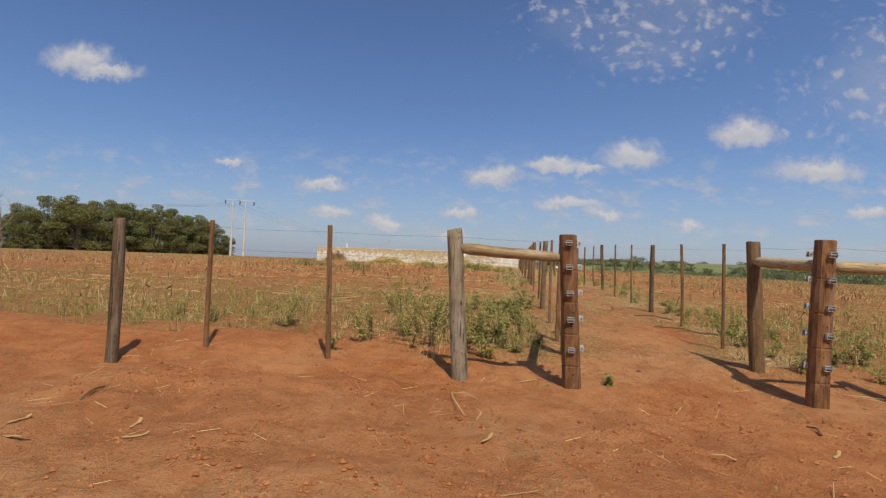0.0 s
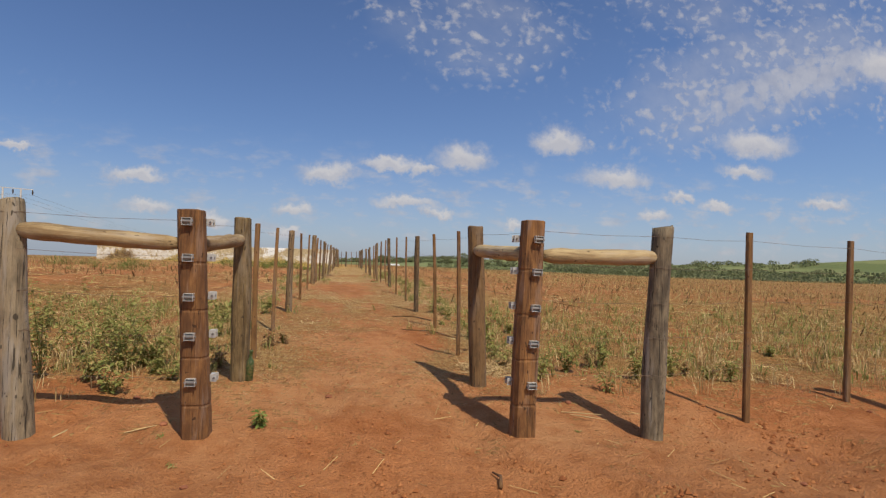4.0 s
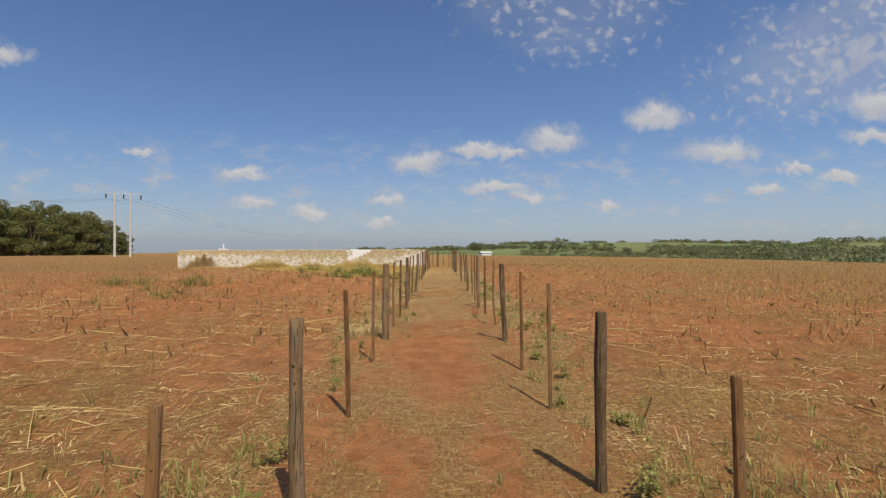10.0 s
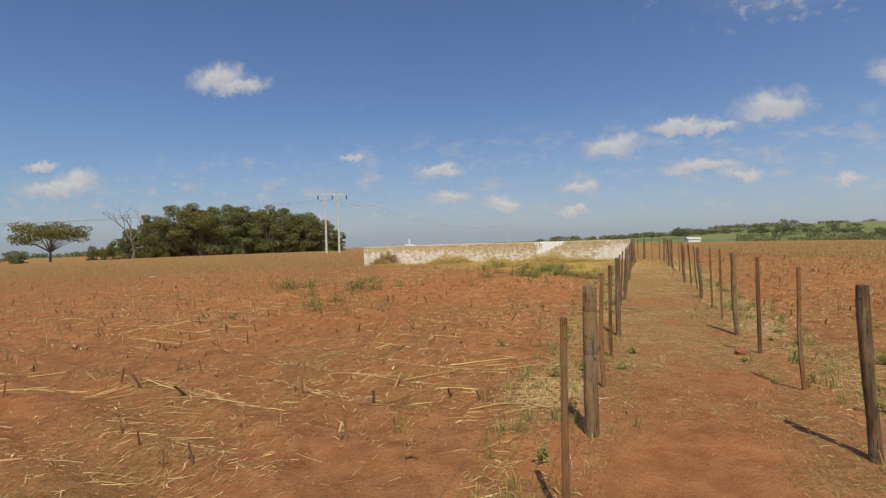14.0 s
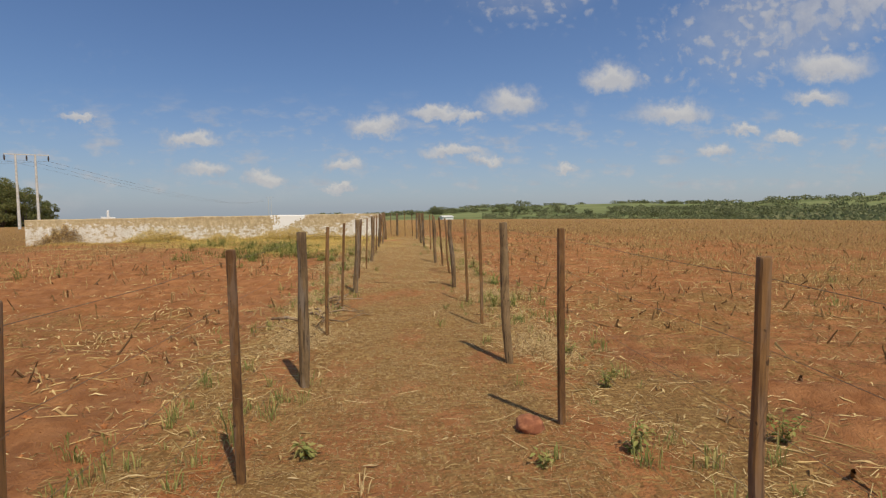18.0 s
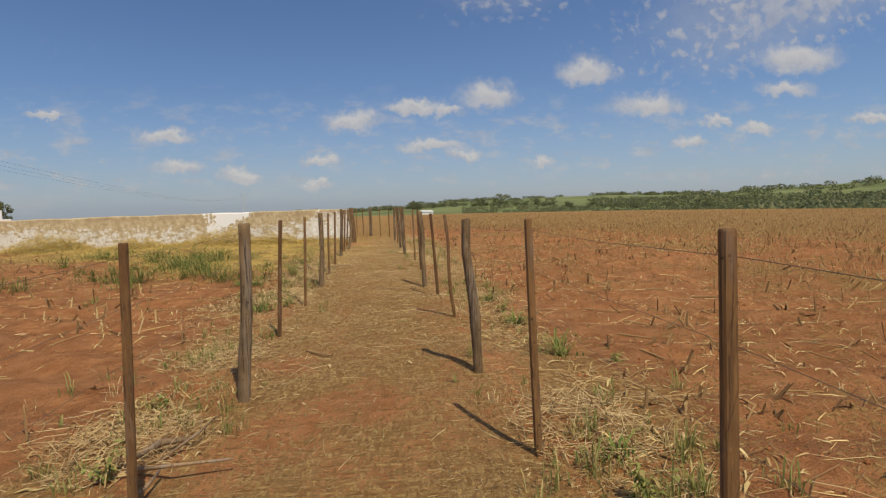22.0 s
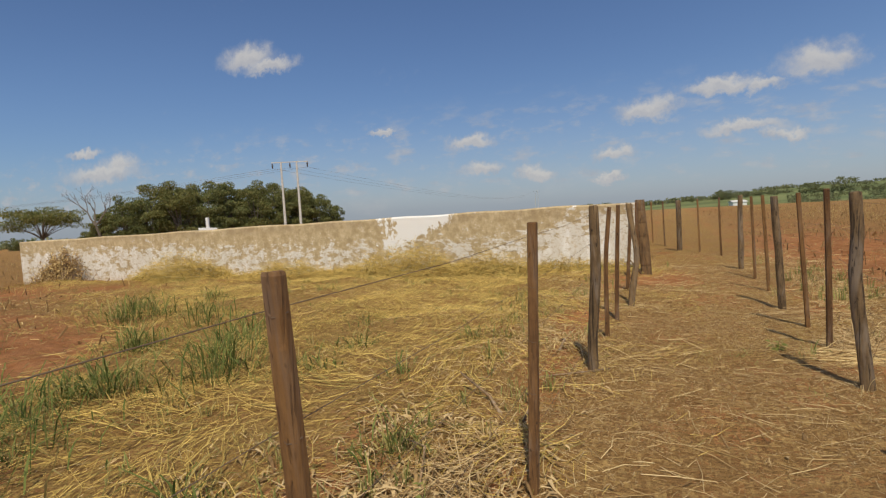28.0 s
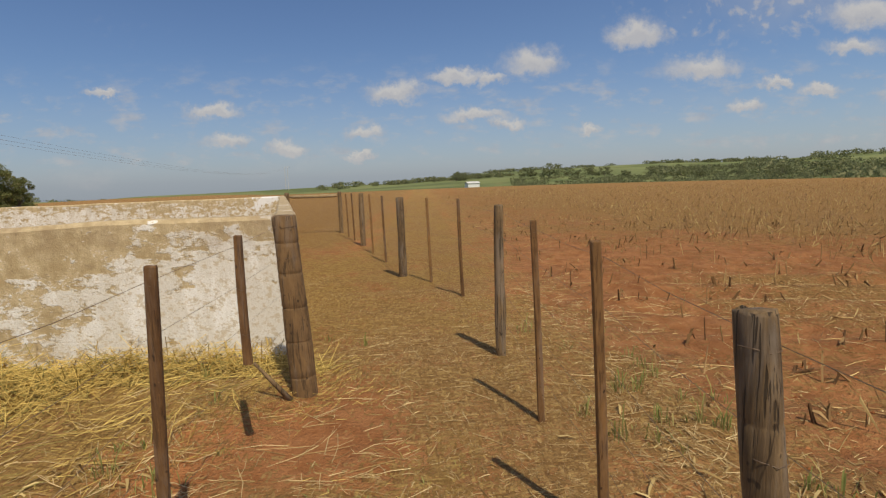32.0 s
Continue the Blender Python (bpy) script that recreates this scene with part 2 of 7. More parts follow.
def height(x, y):
    """The lie of the land."""
    x, y = np.asarray(x, float), np.asarray(y, float)
    yc = np.clip(y, -30, 60)
    z = np.interp(yc, LANE_Y, LANE_Z)
    d = np.hypot(np.maximum(np.abs(x) - 2, 0), y - np.clip(y, -10, 55))
    side = smooth(-0.6, 0.6, x / (np.abs(x) + np.abs(y - 20) * 0.6 + 8))
    fall = 0.0165 * (1 - side) + 0.0125 * side
    z = z - fall * np.maximum(np.minimum(d, 190) - 12, 0)
    z = z - 4.0 * smooth(112, 200, d) * side - 4.5 * smooth(128, 240, d) * (1 - side)
    z = z + 1.4 * smooth(20, 85, x) * (1 - smooth(30, 115, y)) * (1 - smooth(112, 160, d))
    r = np.hypot(x, y - 20)
    az = np.degrees(np.arctan2(x, y - 20))
    top = 1.9 + np.tan(np.radians(np.interp(az, RIDGE_AZ, RIDGE_EL))) * r
    rise = smooth(260, 950, r)
    z = z * (1 - rise) + top * rise
    z = z + (vnoise(x, y, 90, 3) - 0.5) * 7 * smooth(250, 600, r) * (1 - smooth(800, 1000, r))
    near_lane = 1 - smooth(8, 40, d)
    apron = 1 - smooth(-0.5, 2.0, y)
    z = z + near_lane * (0.06 * (vnoise(x, y, 1.7, 1) - 0.5) + 0.04 * (vnoise(x, y, 0.55, 2) - 0.5) + (0.014 + 0.04 * apron * smooth(0.35, 0.7, vnoise(x, y, 1.9, 8))) * (vnoise(x, y, 0.27, 6) - 0.5))
    z = z + apron * near_lane * 0.05 * smooth(0.62, 0.8, vnoise(x, y, 0.75, 7)) * smooth(1.5, 4.0, np.abs(x - 0.3))
    z = z + near_lane * (0.014 * (vnoise(x, y, 0.16, 71) - 0.5) + (0.050 + 0.045 * smooth(1.0, 3.0, x)) * apron * (smooth(0.5, 0.72, vnoise(x, y, 0.42, 72)) - 0.4) * smooth(0.4, 0.7, vnoise(x, y, 2.6, 73)))
    scarp = vnoise(0.7 * (x + y), 0.26 * (x - y), 0.55, 74) + 0.22 * (vnoise(x, y, 0.2, 75) - 0.5)
    z = z + near_lane * smooth(0.3, -0.8, y) * (0.45 + 0.55 * smooth(0.9, 1.9, x)) * smooth(0.4, 0.9, np.abs(x - 0.2)) * 0.055 * (smooth(0.50, 0.60, scarp) - 0.5 * smooth(0.60, 1.0, scarp))
    z = z + 0.055 * np.exp(-(np.hypot(x + 1.07, y - 1.15) / 0.24) ** 2) - 0.03 * np.exp(-(np.hypot(x - 1.07, y - 1.05) / 0.24) ** 2)
    field = smooth(2.0, 3.2, np.abs(x)) * smooth(0, 3, y)
    field = field * (1 - smooth(28, 31, y) * smooth(0, -1, x))
    z = z + near_lane * field * 0.045 * np.sin((y * 0.97 + x * 0.25) * 2 * np.pi / 0.9 + 2 * vnoise(x, y, 4, 5))
    z = z - 0.05 * np.exp(-((np.abs(x - 0.25) - 0.55) / 0.16) ** 2) * (1 - smooth(2, 5, np.abs(y + 1.0)))
    return z


def gz(x, y):
    return float(height(x, y))


def mesh_from(name, verts, faces, material, attribute=None, shade_smooth=False):
    """A mesh from arrays of corners and of faces with the same number of corners each."""
    me = bpy.data.meshes.new(name)
    verts, faces = np.asarray(verts, np.float32), np.asarray(faces, np.int32)
    k = faces.shape[1]
    me.vertices.add(len(verts))
    me.vertices.foreach_set("co", verts.ravel())
    me.loops.add(faces.size)
    me.loops.foreach_set("vertex_index", faces.ravel())
    me.polygons.add(len(faces))
    me.polygons.foreach_set("loop_start", np.arange(0, faces.size, k, dtype=np.int32))
    me.polygons.foreach_set("use_smooth", np.full(len(faces), shade_smooth))
    for key, values in (attribute or {}).items():
        me.attributes.new(key, "FLOAT", "POINT").data.foreach_set("value", np.asarray(values, np.float32))
    me.update(calc_edges=True)
    me.materials.append(material)
    return me


def part(name, bm, material, parent=None, label="", matrix=None, soft=False):
    """Links a bmesh as one mesh object, under a thing or a part."""
    me = bpy.data.meshes.new(name)
    bmesh.ops.recalc_face_normals(bm, faces=bm.faces)
    if soft:
        for face in bm.faces:
            face.smooth = True
    bm.to_mesh(me)
    bm.free()
    me.materials.append(material)
    ob = new(name, me)
    if matrix is not None:
        ob.matrix_basis = matrix
    ob.parent = parent
    return tagged(ob, label)


def tube(bm, points, radii, sides=6, cap=True):
    """A tapered tube along points."""
    points = [Vector(p) for p in points]
    rings = []
    for i, p in enumerate(points):
        d = (points[min(i + 1, len(points) - 1)] - points[max(i - 1, 0)]).normalized()
        a = d.cross(Vector((0, 0, 1)) if abs(d.z) < 0.9 else Vector((1, 0, 0))).normalized()
        b = d.cross(a)
        r = radii[i] if hasattr(radii, "__len__") else radii
        rings.append([bm.verts.new(p + (a * math.cos(t) + b * math.sin(t)) * r) for t in (2 * math.pi * k / sides for k in range(sides))])
    for lo, hi in zip(rings, rings[1:]):
        for k in range(sides):
            bm.faces.new((lo[k], lo[(k + 1) % sides], hi[(k + 1) % sides], hi[k]))
    if cap:
        bm.faces.new(rings[0][::-1])
        bm.faces.new(rings[-1])
    return bm


def box(bm, size, at=(0, 0, 0), bevel=0.0, turn=None):
    m = Matrix.Translation(at) @ (turn or Matrix()) @ Matrix.Diagonal((*size, 1))
    made = bmesh.ops.create_cube(bm, size=1.0, matrix=m)["verts"]
    if bevel:
        edges = list({e for v in made for e in v.link_edges})
        bmesh.ops.bevel(bm, geom=edges, offset=bevel, segments=1, affect="EDGES")
    return bm


# ---- materials ----
def material(name):
    mat = bpy.data.materials.new(name)
    mat.use_nodes = True
    return mat, Nodes(mat.node_tree)


def finish(n, colour, rough=0.8, metal=0.0, bump=None, strength=0.3, distance=0.01, **more):
    sh = n.add("ShaderNodeBsdfPrincipled", {"Base Color": (*colour, 1) if isinstance(colour, tuple) else colour, "Roughness": rough, "Metallic": metal})
    for key, value in more.items():
        sh.inputs[key.replace("_", " ")].default_value = value
    if bump is not None:
        n.tree.links.new(n.add("ShaderNodeBump", {"Height": bump, "Strength": strength, "Distance": distance}).outputs[0], sh.inputs["Normal"])
    n.tree.links.new(sh.outputs[0], n.add("ShaderNodeOutputMaterial").inputs[0])


def wood(name, dark, light, grain=9.0, crack=0.5, rough=0.85, bleached=0.4):
    mat, n = material(name)
    co = n.add("ShaderNodeTexCoord").outputs["Object"]
    info = n.add("ShaderNodeObjectInfo").outputs["Random"]
    co = n.vec("ADD", co, n.add("ShaderNodeCombineXYZ", {0: n.math("MULTIPLY", info, 7.0), 1: n.math("MULTIPLY", info, 3.0), 2: n.math("MULTIPLY", info, 11.0)}).outputs[0])
    fibres = n.noise(n.vec("MULTIPLY", co, (grain * 11, grain * 11, grain * 0.35)), 1.0, 5.0, 0.7)
    blotch = n.noise(n.vec("MULTIPLY", co, (15, 15, 5.5)), 1.0, 5.0, 0.65)
    splits = n.step(n.noise(n.vec("MULTIPLY", co, (grain * 7.5, grain * 7.5, grain * 0.17)), 1.0, 3.0, 0.6, 0.1), 0.375, 0.42)
    knots = n.step(n.noise(n.vec("MULTIPLY", co, (1.0, 1.0, 0.6)), 30.0, 1.0), 0.70, 0.75, 0.0, 0.8)
    tone = n.math("ADD", n.math("MULTIPLY", fibres, 0.45), n.math("MULTIPLY", blotch, 0.72))
    tone = n.math("ADD", tone, n.math("MULTIPLY", n.math("SUBTRACT", info, 0.5), 0.25))
    colour = n.mix(n.step(tone, 0.32, 0.88), dark, light)
    worn = n.noise(n.vec("MULTIPLY", co, (13, 13, 1.7)), 1.0, 4.0, 0.62, 0.4)
    grey = sum(light) / 3
    colour = n.mix(n.step(worn, 0.50, 0.66, 0.0, bleached), colour, tuple(0.45 * c + 0.72 * grey for c in light))
    colour = n.mix(n.step(worn, 0.44, 0.32, 0.0, 0.6), colour, tuple(c * 0.8 for c in dark))
    colour = n.mix(n.step(n.noise(co, 34.0, 3.0), 0.66, 0.76, 0.0, 0.25), colour, tuple(min(1.0, c * 1.5) for c in light))
    colour = n.mix(n.math("MULTIPLY", n.math("SUBTRACT", 1.0, splits), crack), colour, tuple(c * 0.25 for c in dark))
    colour = n.mix(knots, colour, tuple(c * 0.3 for c in dark))
    finish(n, colour, rough, bump=n.math("ADD", fibres, n.math("MULTIPLY", splits, 1.2)), strength=0.6, distance=0.008)
    return mat


M_POST = wood("weathered_wood", (0.078, 0.047, 0.021), (0.275, 0.178, 0.084), grain=10, crack=0.8, bleached=0.5)
M_CORNER = wood("dark_corner_wood", (0.075, 0.042, 0.017), (0.22, 0.126, 0.050), grain=8, crack=0.6)
M_GREY = wood("grey_weathered_wood", (0.072, 0.054, 0.034), (0.34, 0.268, 0.165), crack=0.85, bleached=0.6)
M_OLIVE = wood("olive_weathered_wood", (0.105, 0.068, 0.026), (0.36, 0.252, 0.112), grain=10, crack=0.6, bleached=0.3)
M_RED = wood("reclaimed_red_wood", (0.115, 0.048, 0.015), (0.38, 0.182, 0.056), crack=0.45)
M_STAKE = wood("sawn_stake_wood", (0.105, 0.048, 0.016), (0.28, 0.145, 0.048), grain=14, crack=0.4)
M_RAIL = wood("debarked_log_wood", (0.23, 0.145, 0.062), (0.50, 0.38, 0.195), grain=7, crack=0.35)
M_VINE = wood("dry_vine_stems", (0.17, 0.105, 0.055), (0.40, 0.27, 0.145), grain=5)
M_BARK = wood("tree_bark", (0.07, 0.055, 0.042), (0.20, 0.165, 0.13), grain=2)


def metal(name, colour, rough, rust=0.5, sheen=0.85):
    mat, n = material(name)
    co = n.add("ShaderNodeTexCoord").outputs["Object"]
    spots = n.noise(co, 60.0, 4.0)
    finish(n, n.mix(n.step(spots, 0.5, 0.75, 0.0, rust), colour, (0.20, 0.115, 0.06)), rough, sheen, spots, 0.15, 0.002)
    return mat


M_GALV = metal("galvanised_steel", (0.56, 0.56, 0.53), 0.55, 0.45, 0.5)
M_SPOOL = metal("wound_wire_spool", (0.20, 0.19, 0.18), 0.5, 0.3, 0.5)
M_WIRE = metal("fence_wire_steel", (0.17, 0.12, 0.08), 0.7, 1.0, 0.3)


def islands(name, low, high, third=None, rough=0.8, thin=0.0, each=0.0):
    """Straw, stalks and leaves: each piece has its own tint."""
    mat, n = material(name)
    pick = n.add("ShaderNodeNewGeometry").outputs["Random Per Island"]
    colour = n.mix(pick, low, high)
    if third:
        colour = n.mix(n.step(n.math("FRACT", n.math("MULTIPLY", pick, 7.31)), 0.72, 0.86), colour, third)
    co = n.add("ShaderNodeTexCoord").outputs["Object"]
    colour = n.mix(n.step(n.noise(co, 1.1, 3.0), 0.35, 0.75, 0.0, 0.35), colour, n.mix(1.0, colour, (0.72, 0.66, 0.60), "MULTIPLY"))
    if each:
        own = n.add("ShaderNodeObjectInfo").outputs["Random"]
        colour = n.mix(n.math("MULTIPLY", own, each), colour, n.mix(1.0, colour, (1.20, 1.02, 0.80), "MULTIPLY"))
        colour = n.mix(n.step(n.math("FRACT", n.math("MULTIPLY", own, 5.7)), 0.4, 1.0, 0.0, each * 0.6), colour, n.mix(1.0, colour, (0.62, 0.74, 0.66), "MULTIPLY"))
    sh = n.add("ShaderNodeBsdfPrincipled", {"Base Color": colour, "Roughness": rough})
    sh.inputs["Specular IOR Level"].default_value = 0.12
    out = sh.outputs[0]
    if thin:
        glow = n.add("ShaderNodeBsdfTranslucent", {"Color": colour})
        out = n.add("ShaderNodeMixShader", {0: thin, 1: sh.outputs[0], 2: glow.outputs[0]}).outputs[0]
    n.tree.links.new(out, n.add("ShaderNodeOutputMaterial").inputs[0])
    return mat


M_STRAW = islands("dry_straw", (0.36, 0.240, 0.096), (0.76, 0.590, 0.310), (0.25, 0.155, 0.066))
M_TRAMPLED = islands("trampled_straw", (0.31, 0.205, 0.088), (0.66, 0.495, 0.262), (0.22, 0.135, 0.060))
M_HUSK = islands("dry_corn_husk", (0.45, 0.305, 0.125), (0.80, 0.62, 0.31), (0.32, 0.195, 0.08))
M_HAY = islands("yellow_hay", (0.35, 0.232, 0.060), (0.76, 0.560, 0.180), (0.24, 0.208, 0.066))
M_STALK = islands("corn_stalks", (0.33, 0.205, 0.078), (0.70, 0.505, 0.225), (0.24, 0.130, 0.060))
M_STUB = islands("brown_corn_stubs", (0.19, 0.105, 0.045), (0.47, 0.310, 0.140), (0.13, 0.072, 0.034))
M_STUBBLE = islands("standing_straw", (0.35, 0.235, 0.092), (0.70, 0.535, 0.240), (0.25, 0.155, 0.065))
M_GRASS = islands("green_grass", (0.185, 0.215, 0.060), (0.40, 0.385, 0.130), (0.54, 0.44, 0.18), thin=0.3)
M_TALL = islands("tall_green_grass", (0.095, 0.130, 0.032), (0.225, 0.262, 0.076), (0.44, 0.365, 0.140), thin=0.3)
M_LUSH = islands("fresh_green_grass", (0.120, 0.180, 0.040), (0.265, 0.340, 0.090), (0.36, 0.37, 0.12), thin=0.3)
M_WEED = islands("broadleaf_weeds", (0.200, 0.225, 0.062), (0.42, 0.415, 0.140), (0.46, 0.360, 0.15), thin=0.35)
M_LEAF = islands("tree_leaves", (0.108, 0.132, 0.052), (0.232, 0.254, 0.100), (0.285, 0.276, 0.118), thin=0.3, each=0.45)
# leaf colour made paler: distance haze put into the colour of far trees
M_HAZED_LEAF = islands("hazed_tree_leaves", (0.150, 0.175, 0.090), (0.245, 0.265, 0.135), (0.29, 0.285, 0.15), thin=0.4)

# ground: red earth, straw litter and green distance
mat, n = material("red_earth")
M_EARTH = mat
co = n.add("ShaderNodeTexCoord").outputs["Object"]
litter = n.add("ShaderNodeAttribute", attribute_name="litter").outputs["Fac"]
green = n.add("ShaderNodeAttribute", attribute_name="green").outputs["Fac"]
hay = n.add("ShaderNodeAttribute", attribute_name="hay").outputs["Fac"]
pale = n.add("ShaderNodeAttribute", attribute_name="pale").outputs["Fac"]
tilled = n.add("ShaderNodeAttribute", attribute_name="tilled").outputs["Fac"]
old = n.add("ShaderNodeAttribute", attribute_name="old").outputs["Fac"]
big, mid, fine = n.noise(co, 0.55, 4.0), n.noise(co, 4.5, 5.0, 0.62), n.noise(co, 48.0, 4.0, 0.7)
crumb = n.noise(co, 15.0, 5.0, 0.7)
dust = n.noise(co, 150.0, 3.0, 0.65)
earth = n.mix(n.step(n.math("ADD", n.math("MULTIPLY", big, 0.55), n.math("MULTIPLY", mid, 0.55)), 0.40, 0.70), (0.395, 0.137, 0.044), (0.565, 0.232, 0.088))
earth = n.mix(n.step(fine, 0.54, 0.70, 0.0, 0.45), earth, (0.64, 0.34, 0.135))
earth = n.mix(n.step(fine, 0.46, 0.34, 0.0, 0.50), earth, (0.16, 0.058, 0.022))
earth = n.mix(n.step(crumb, 0.44, 0.32, 0.0, 0.45), earth, (0.18, 0.062, 0.024))
earth = n.mix(n.math("MULTIPLY", pale, n.step(mid, 0.35, 0.65, 0.4, 1.0)), earth, (0.58, 0.295, 0.130))

earth = n.mix(n.step(dust, 0.56, 0.68, 0.0, 0.32), earth, (0.66, 0.36, 0.15))
earth = n.mix(n.step(dust, 0.44, 0.32, 0.0, 0.30), earth, (0.13, 0.048, 0.020))
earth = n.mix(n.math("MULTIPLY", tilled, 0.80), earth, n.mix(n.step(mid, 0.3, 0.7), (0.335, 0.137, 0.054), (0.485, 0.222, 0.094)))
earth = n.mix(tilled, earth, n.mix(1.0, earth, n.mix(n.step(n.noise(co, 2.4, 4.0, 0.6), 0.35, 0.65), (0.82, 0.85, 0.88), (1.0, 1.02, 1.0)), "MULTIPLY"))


def chips(stretch, scale):
    """Chaff: little flat pieces, each with a tone of its own; returns the tone and the distance to the middle of a piece."""
    warp = n.add("ShaderNodeTexNoise", {"Vector": co, "Scale": scale * 0.25, "Detail": 2.0}).outputs[1]
    at = n.vec("ADD", n.vec("MULTIPLY", co, stretch), n.vec("MULTIPLY", warp, (1.6 / scale, 1.6 / scale, 0.0)))
    cell = n.add("ShaderNodeTexVoronoi", {"Vector": at, "Scale": scale, "Randomness": 1.0})
    return n.add("ShaderNodeSeparateXYZ", {0: cell.outputs["Color"]}).outputs, cell.outputs["Distance"]


tone_a, far_a = chips((1.0, 0.24, 1.0), 52.0)
tone_b, far_b = chips((0.22, 1.0, 1.0), 46.0)
pick = n.math("GREATER_THAN", tone_a[2], tone_b[2])
tone = n.math("ADD", n.math("MULTIPLY", pick, tone_a[0]), n.math("MULTIPLY", n.math("SUBTRACT", 1.0, pick), tone_b[0]))
shape = n.math("ADD", n.math("MULTIPLY", pick, far_a), n.math("MULTIPLY", n.math("SUBTRACT", 1.0, pick), far_b))
patch = n.noise(co, 1.6, 5.0, 0.62)
chaff_in = n.math("ADD", n.math("ADD", n.math("MULTIPLY", litter, 1.05), n.math("MULTIPLY", n.math("SUBTRACT", patch, 0.5), 1.5)), n.math("MULTIPLY", n.math("SUBTRACT", crumb, 0.5), 0.5))
seed_ = n.math("ADD", n.math("MULTIPLY", pick, tone_a[1]), n.math("MULTIPLY", n.math("SUBTRACT", 1.0, pick), tone_b[1]))
covered = n.math("GREATER_THAN", chaff_in, n.math("ADD", n.math("MULTIPLY", seed_, 0.95), 0.08))
straw = n.mix(n.math("POWER", tone, 1.3), (0.19, 0.104, 0.034), (0.61, 0.420, 0.160))
# field straw toned down: weathering, plus the shade inside stubble put into colour
straw = n.mix(n.math("MULTIPLY", old, 0.50), straw, n.mix(1.0, straw, (0.60, 0.55, 0.48), "MULTIPLY"))
straw = n.mix(hay, straw, n.mix(tone, (0.20, 0.128, 0.034), (0.62, 0.435, 0.132)))
# chips darken towards their edges: shade of the gaps put into the colour
straw = n.mix(n.step(shape, 0.25, 0.75, 0.0, 0.55), straw, (0.24, 0.130, 0.050))
mat_cover = n.step(chaff_in, 0.35, 0.95, 0.0, 0.62)
under = n.mix(mat_cover, earth, n.mix(n.step(crumb, 0.35, 0.65), (0.27, 0.146, 0.050), (0.49, 0.308, 0.116)))
ground_col = n.mix(n.math("MULTIPLY", covered, 0.66), under, straw)
meadow = n.mix(n.step(n.noise(co, 0.012, 4.0), 0.4, 0.6), (0.120, 0.150, 0.058), (0.200, 0.225, 0.092))
meadow = n.mix(n.step(n.noise(co, 0.05, 4.0), 0.62, 0.72), meadow, (0.24, 0.20, 0.10))
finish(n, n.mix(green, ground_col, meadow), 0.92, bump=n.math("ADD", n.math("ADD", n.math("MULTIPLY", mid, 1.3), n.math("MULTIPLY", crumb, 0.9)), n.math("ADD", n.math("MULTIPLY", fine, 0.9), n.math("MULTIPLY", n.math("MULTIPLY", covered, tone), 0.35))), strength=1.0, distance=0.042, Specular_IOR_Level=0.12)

M_CRUMB = islands("earth_crumbs", (0.30, 0.115, 0.042), (0.44, 0.190, 0.074), (0.24, 0.088, 0.034), rough=0.95)

# old limewashed plaster, peeling
mat, n = material("peeling_limewash")
M_WALL = mat
co = n.add("ShaderNodeTexCoord").outputs["Object"]
sx = n.add("ShaderNodeSeparateXYZ", {0: co}).outputs
blot, flake, grit = n.noise(co, 1.6, 4.0, 0.62), n.noise(co, 7.5, 6.0, 0.72), n.noise(co, 60.0, 3.0, 0.6)
spot = n.noise(n.vec("MULTIPLY", co, (1.0, 1.0, 1.25)), 15.0, 5.0, 0.68)
runs = n.noise(n.vec("MULTIPLY", co, (5, 5, 1.3)), 1.0, 5.0, 0.65, 0.5)
bands = n.noise(n.vec("MULTIPLY", co, (2.2, 2.2, 11.0)), 1.0, 3.0)
right_end = n.step(sx[0], -3.9, -1.6)
up = n.step(n.math("SUBTRACT", n.math("ADD", sx[2], n.math("MULTIPLY", n.math("SUBTRACT", blot, 0.5), 1.3)), n.math("MULTIPLY", right_end, 0.32)), 0.85, 1.45)
left_end = n.step(sx[0], -10.0, -13.0)
course = n.noise(n.vec("MULTIPLY", co, (1.0, 1.0, 2.0)), 4.2, 6.0, 0.68, 0.3)
lime = n.math("ADD", n.math("MULTIPLY", blot, 0.30), n.math("ADD", n.math("MULTIPLY", flake, 0.30), n.math("ADD", n.math("MULTIPLY", course, 0.62), n.math("MULTIPLY", bands, 0.16))))
lime = n.math("ADD", lime, n.math("MULTIPLY", n.math("ADD", right_end, n.math("MULTIPLY", left_end, 0.65)), 0.085))
lime = n.math("SUBTRACT", lime, n.math("MULTIPLY", up, 0.15))
white_on = n.step(lime, 0.676, 0.724)
plaster = n.mix(n.step(n.math("ADD", n.math("MULTIPLY", flake, 0.7), n.math("MULTIPLY", runs, 0.3)), 0.36, 0.64), (0.41, 0.308, 0.165), (0.62, 0.500, 0.305))
plaster = n.mix(n.step(spot, 0.55, 0.70, 0.0, 0.55), plaster, (0.30, 0.22, 0.125))
paint = n.mix(n.step(runs, 0.4, 0.7), (0.70, 0.66, 0.58), (0.86, 0.84, 0.79))
paint = n.mix(n.step(spot, 0.53, 0.60, 0.0, 0.75), paint, (0.56, 0.46, 0.31))
specks = n.noise(n.vec("MULTIPLY", co, (1.0, 1.0, 1.6)), 36.0, 3.0, 0.6)
paint = n.mix(n.step(specks, 0.58, 0.64, 0.0, 0.6), paint, (0.50, 0.41, 0.28))
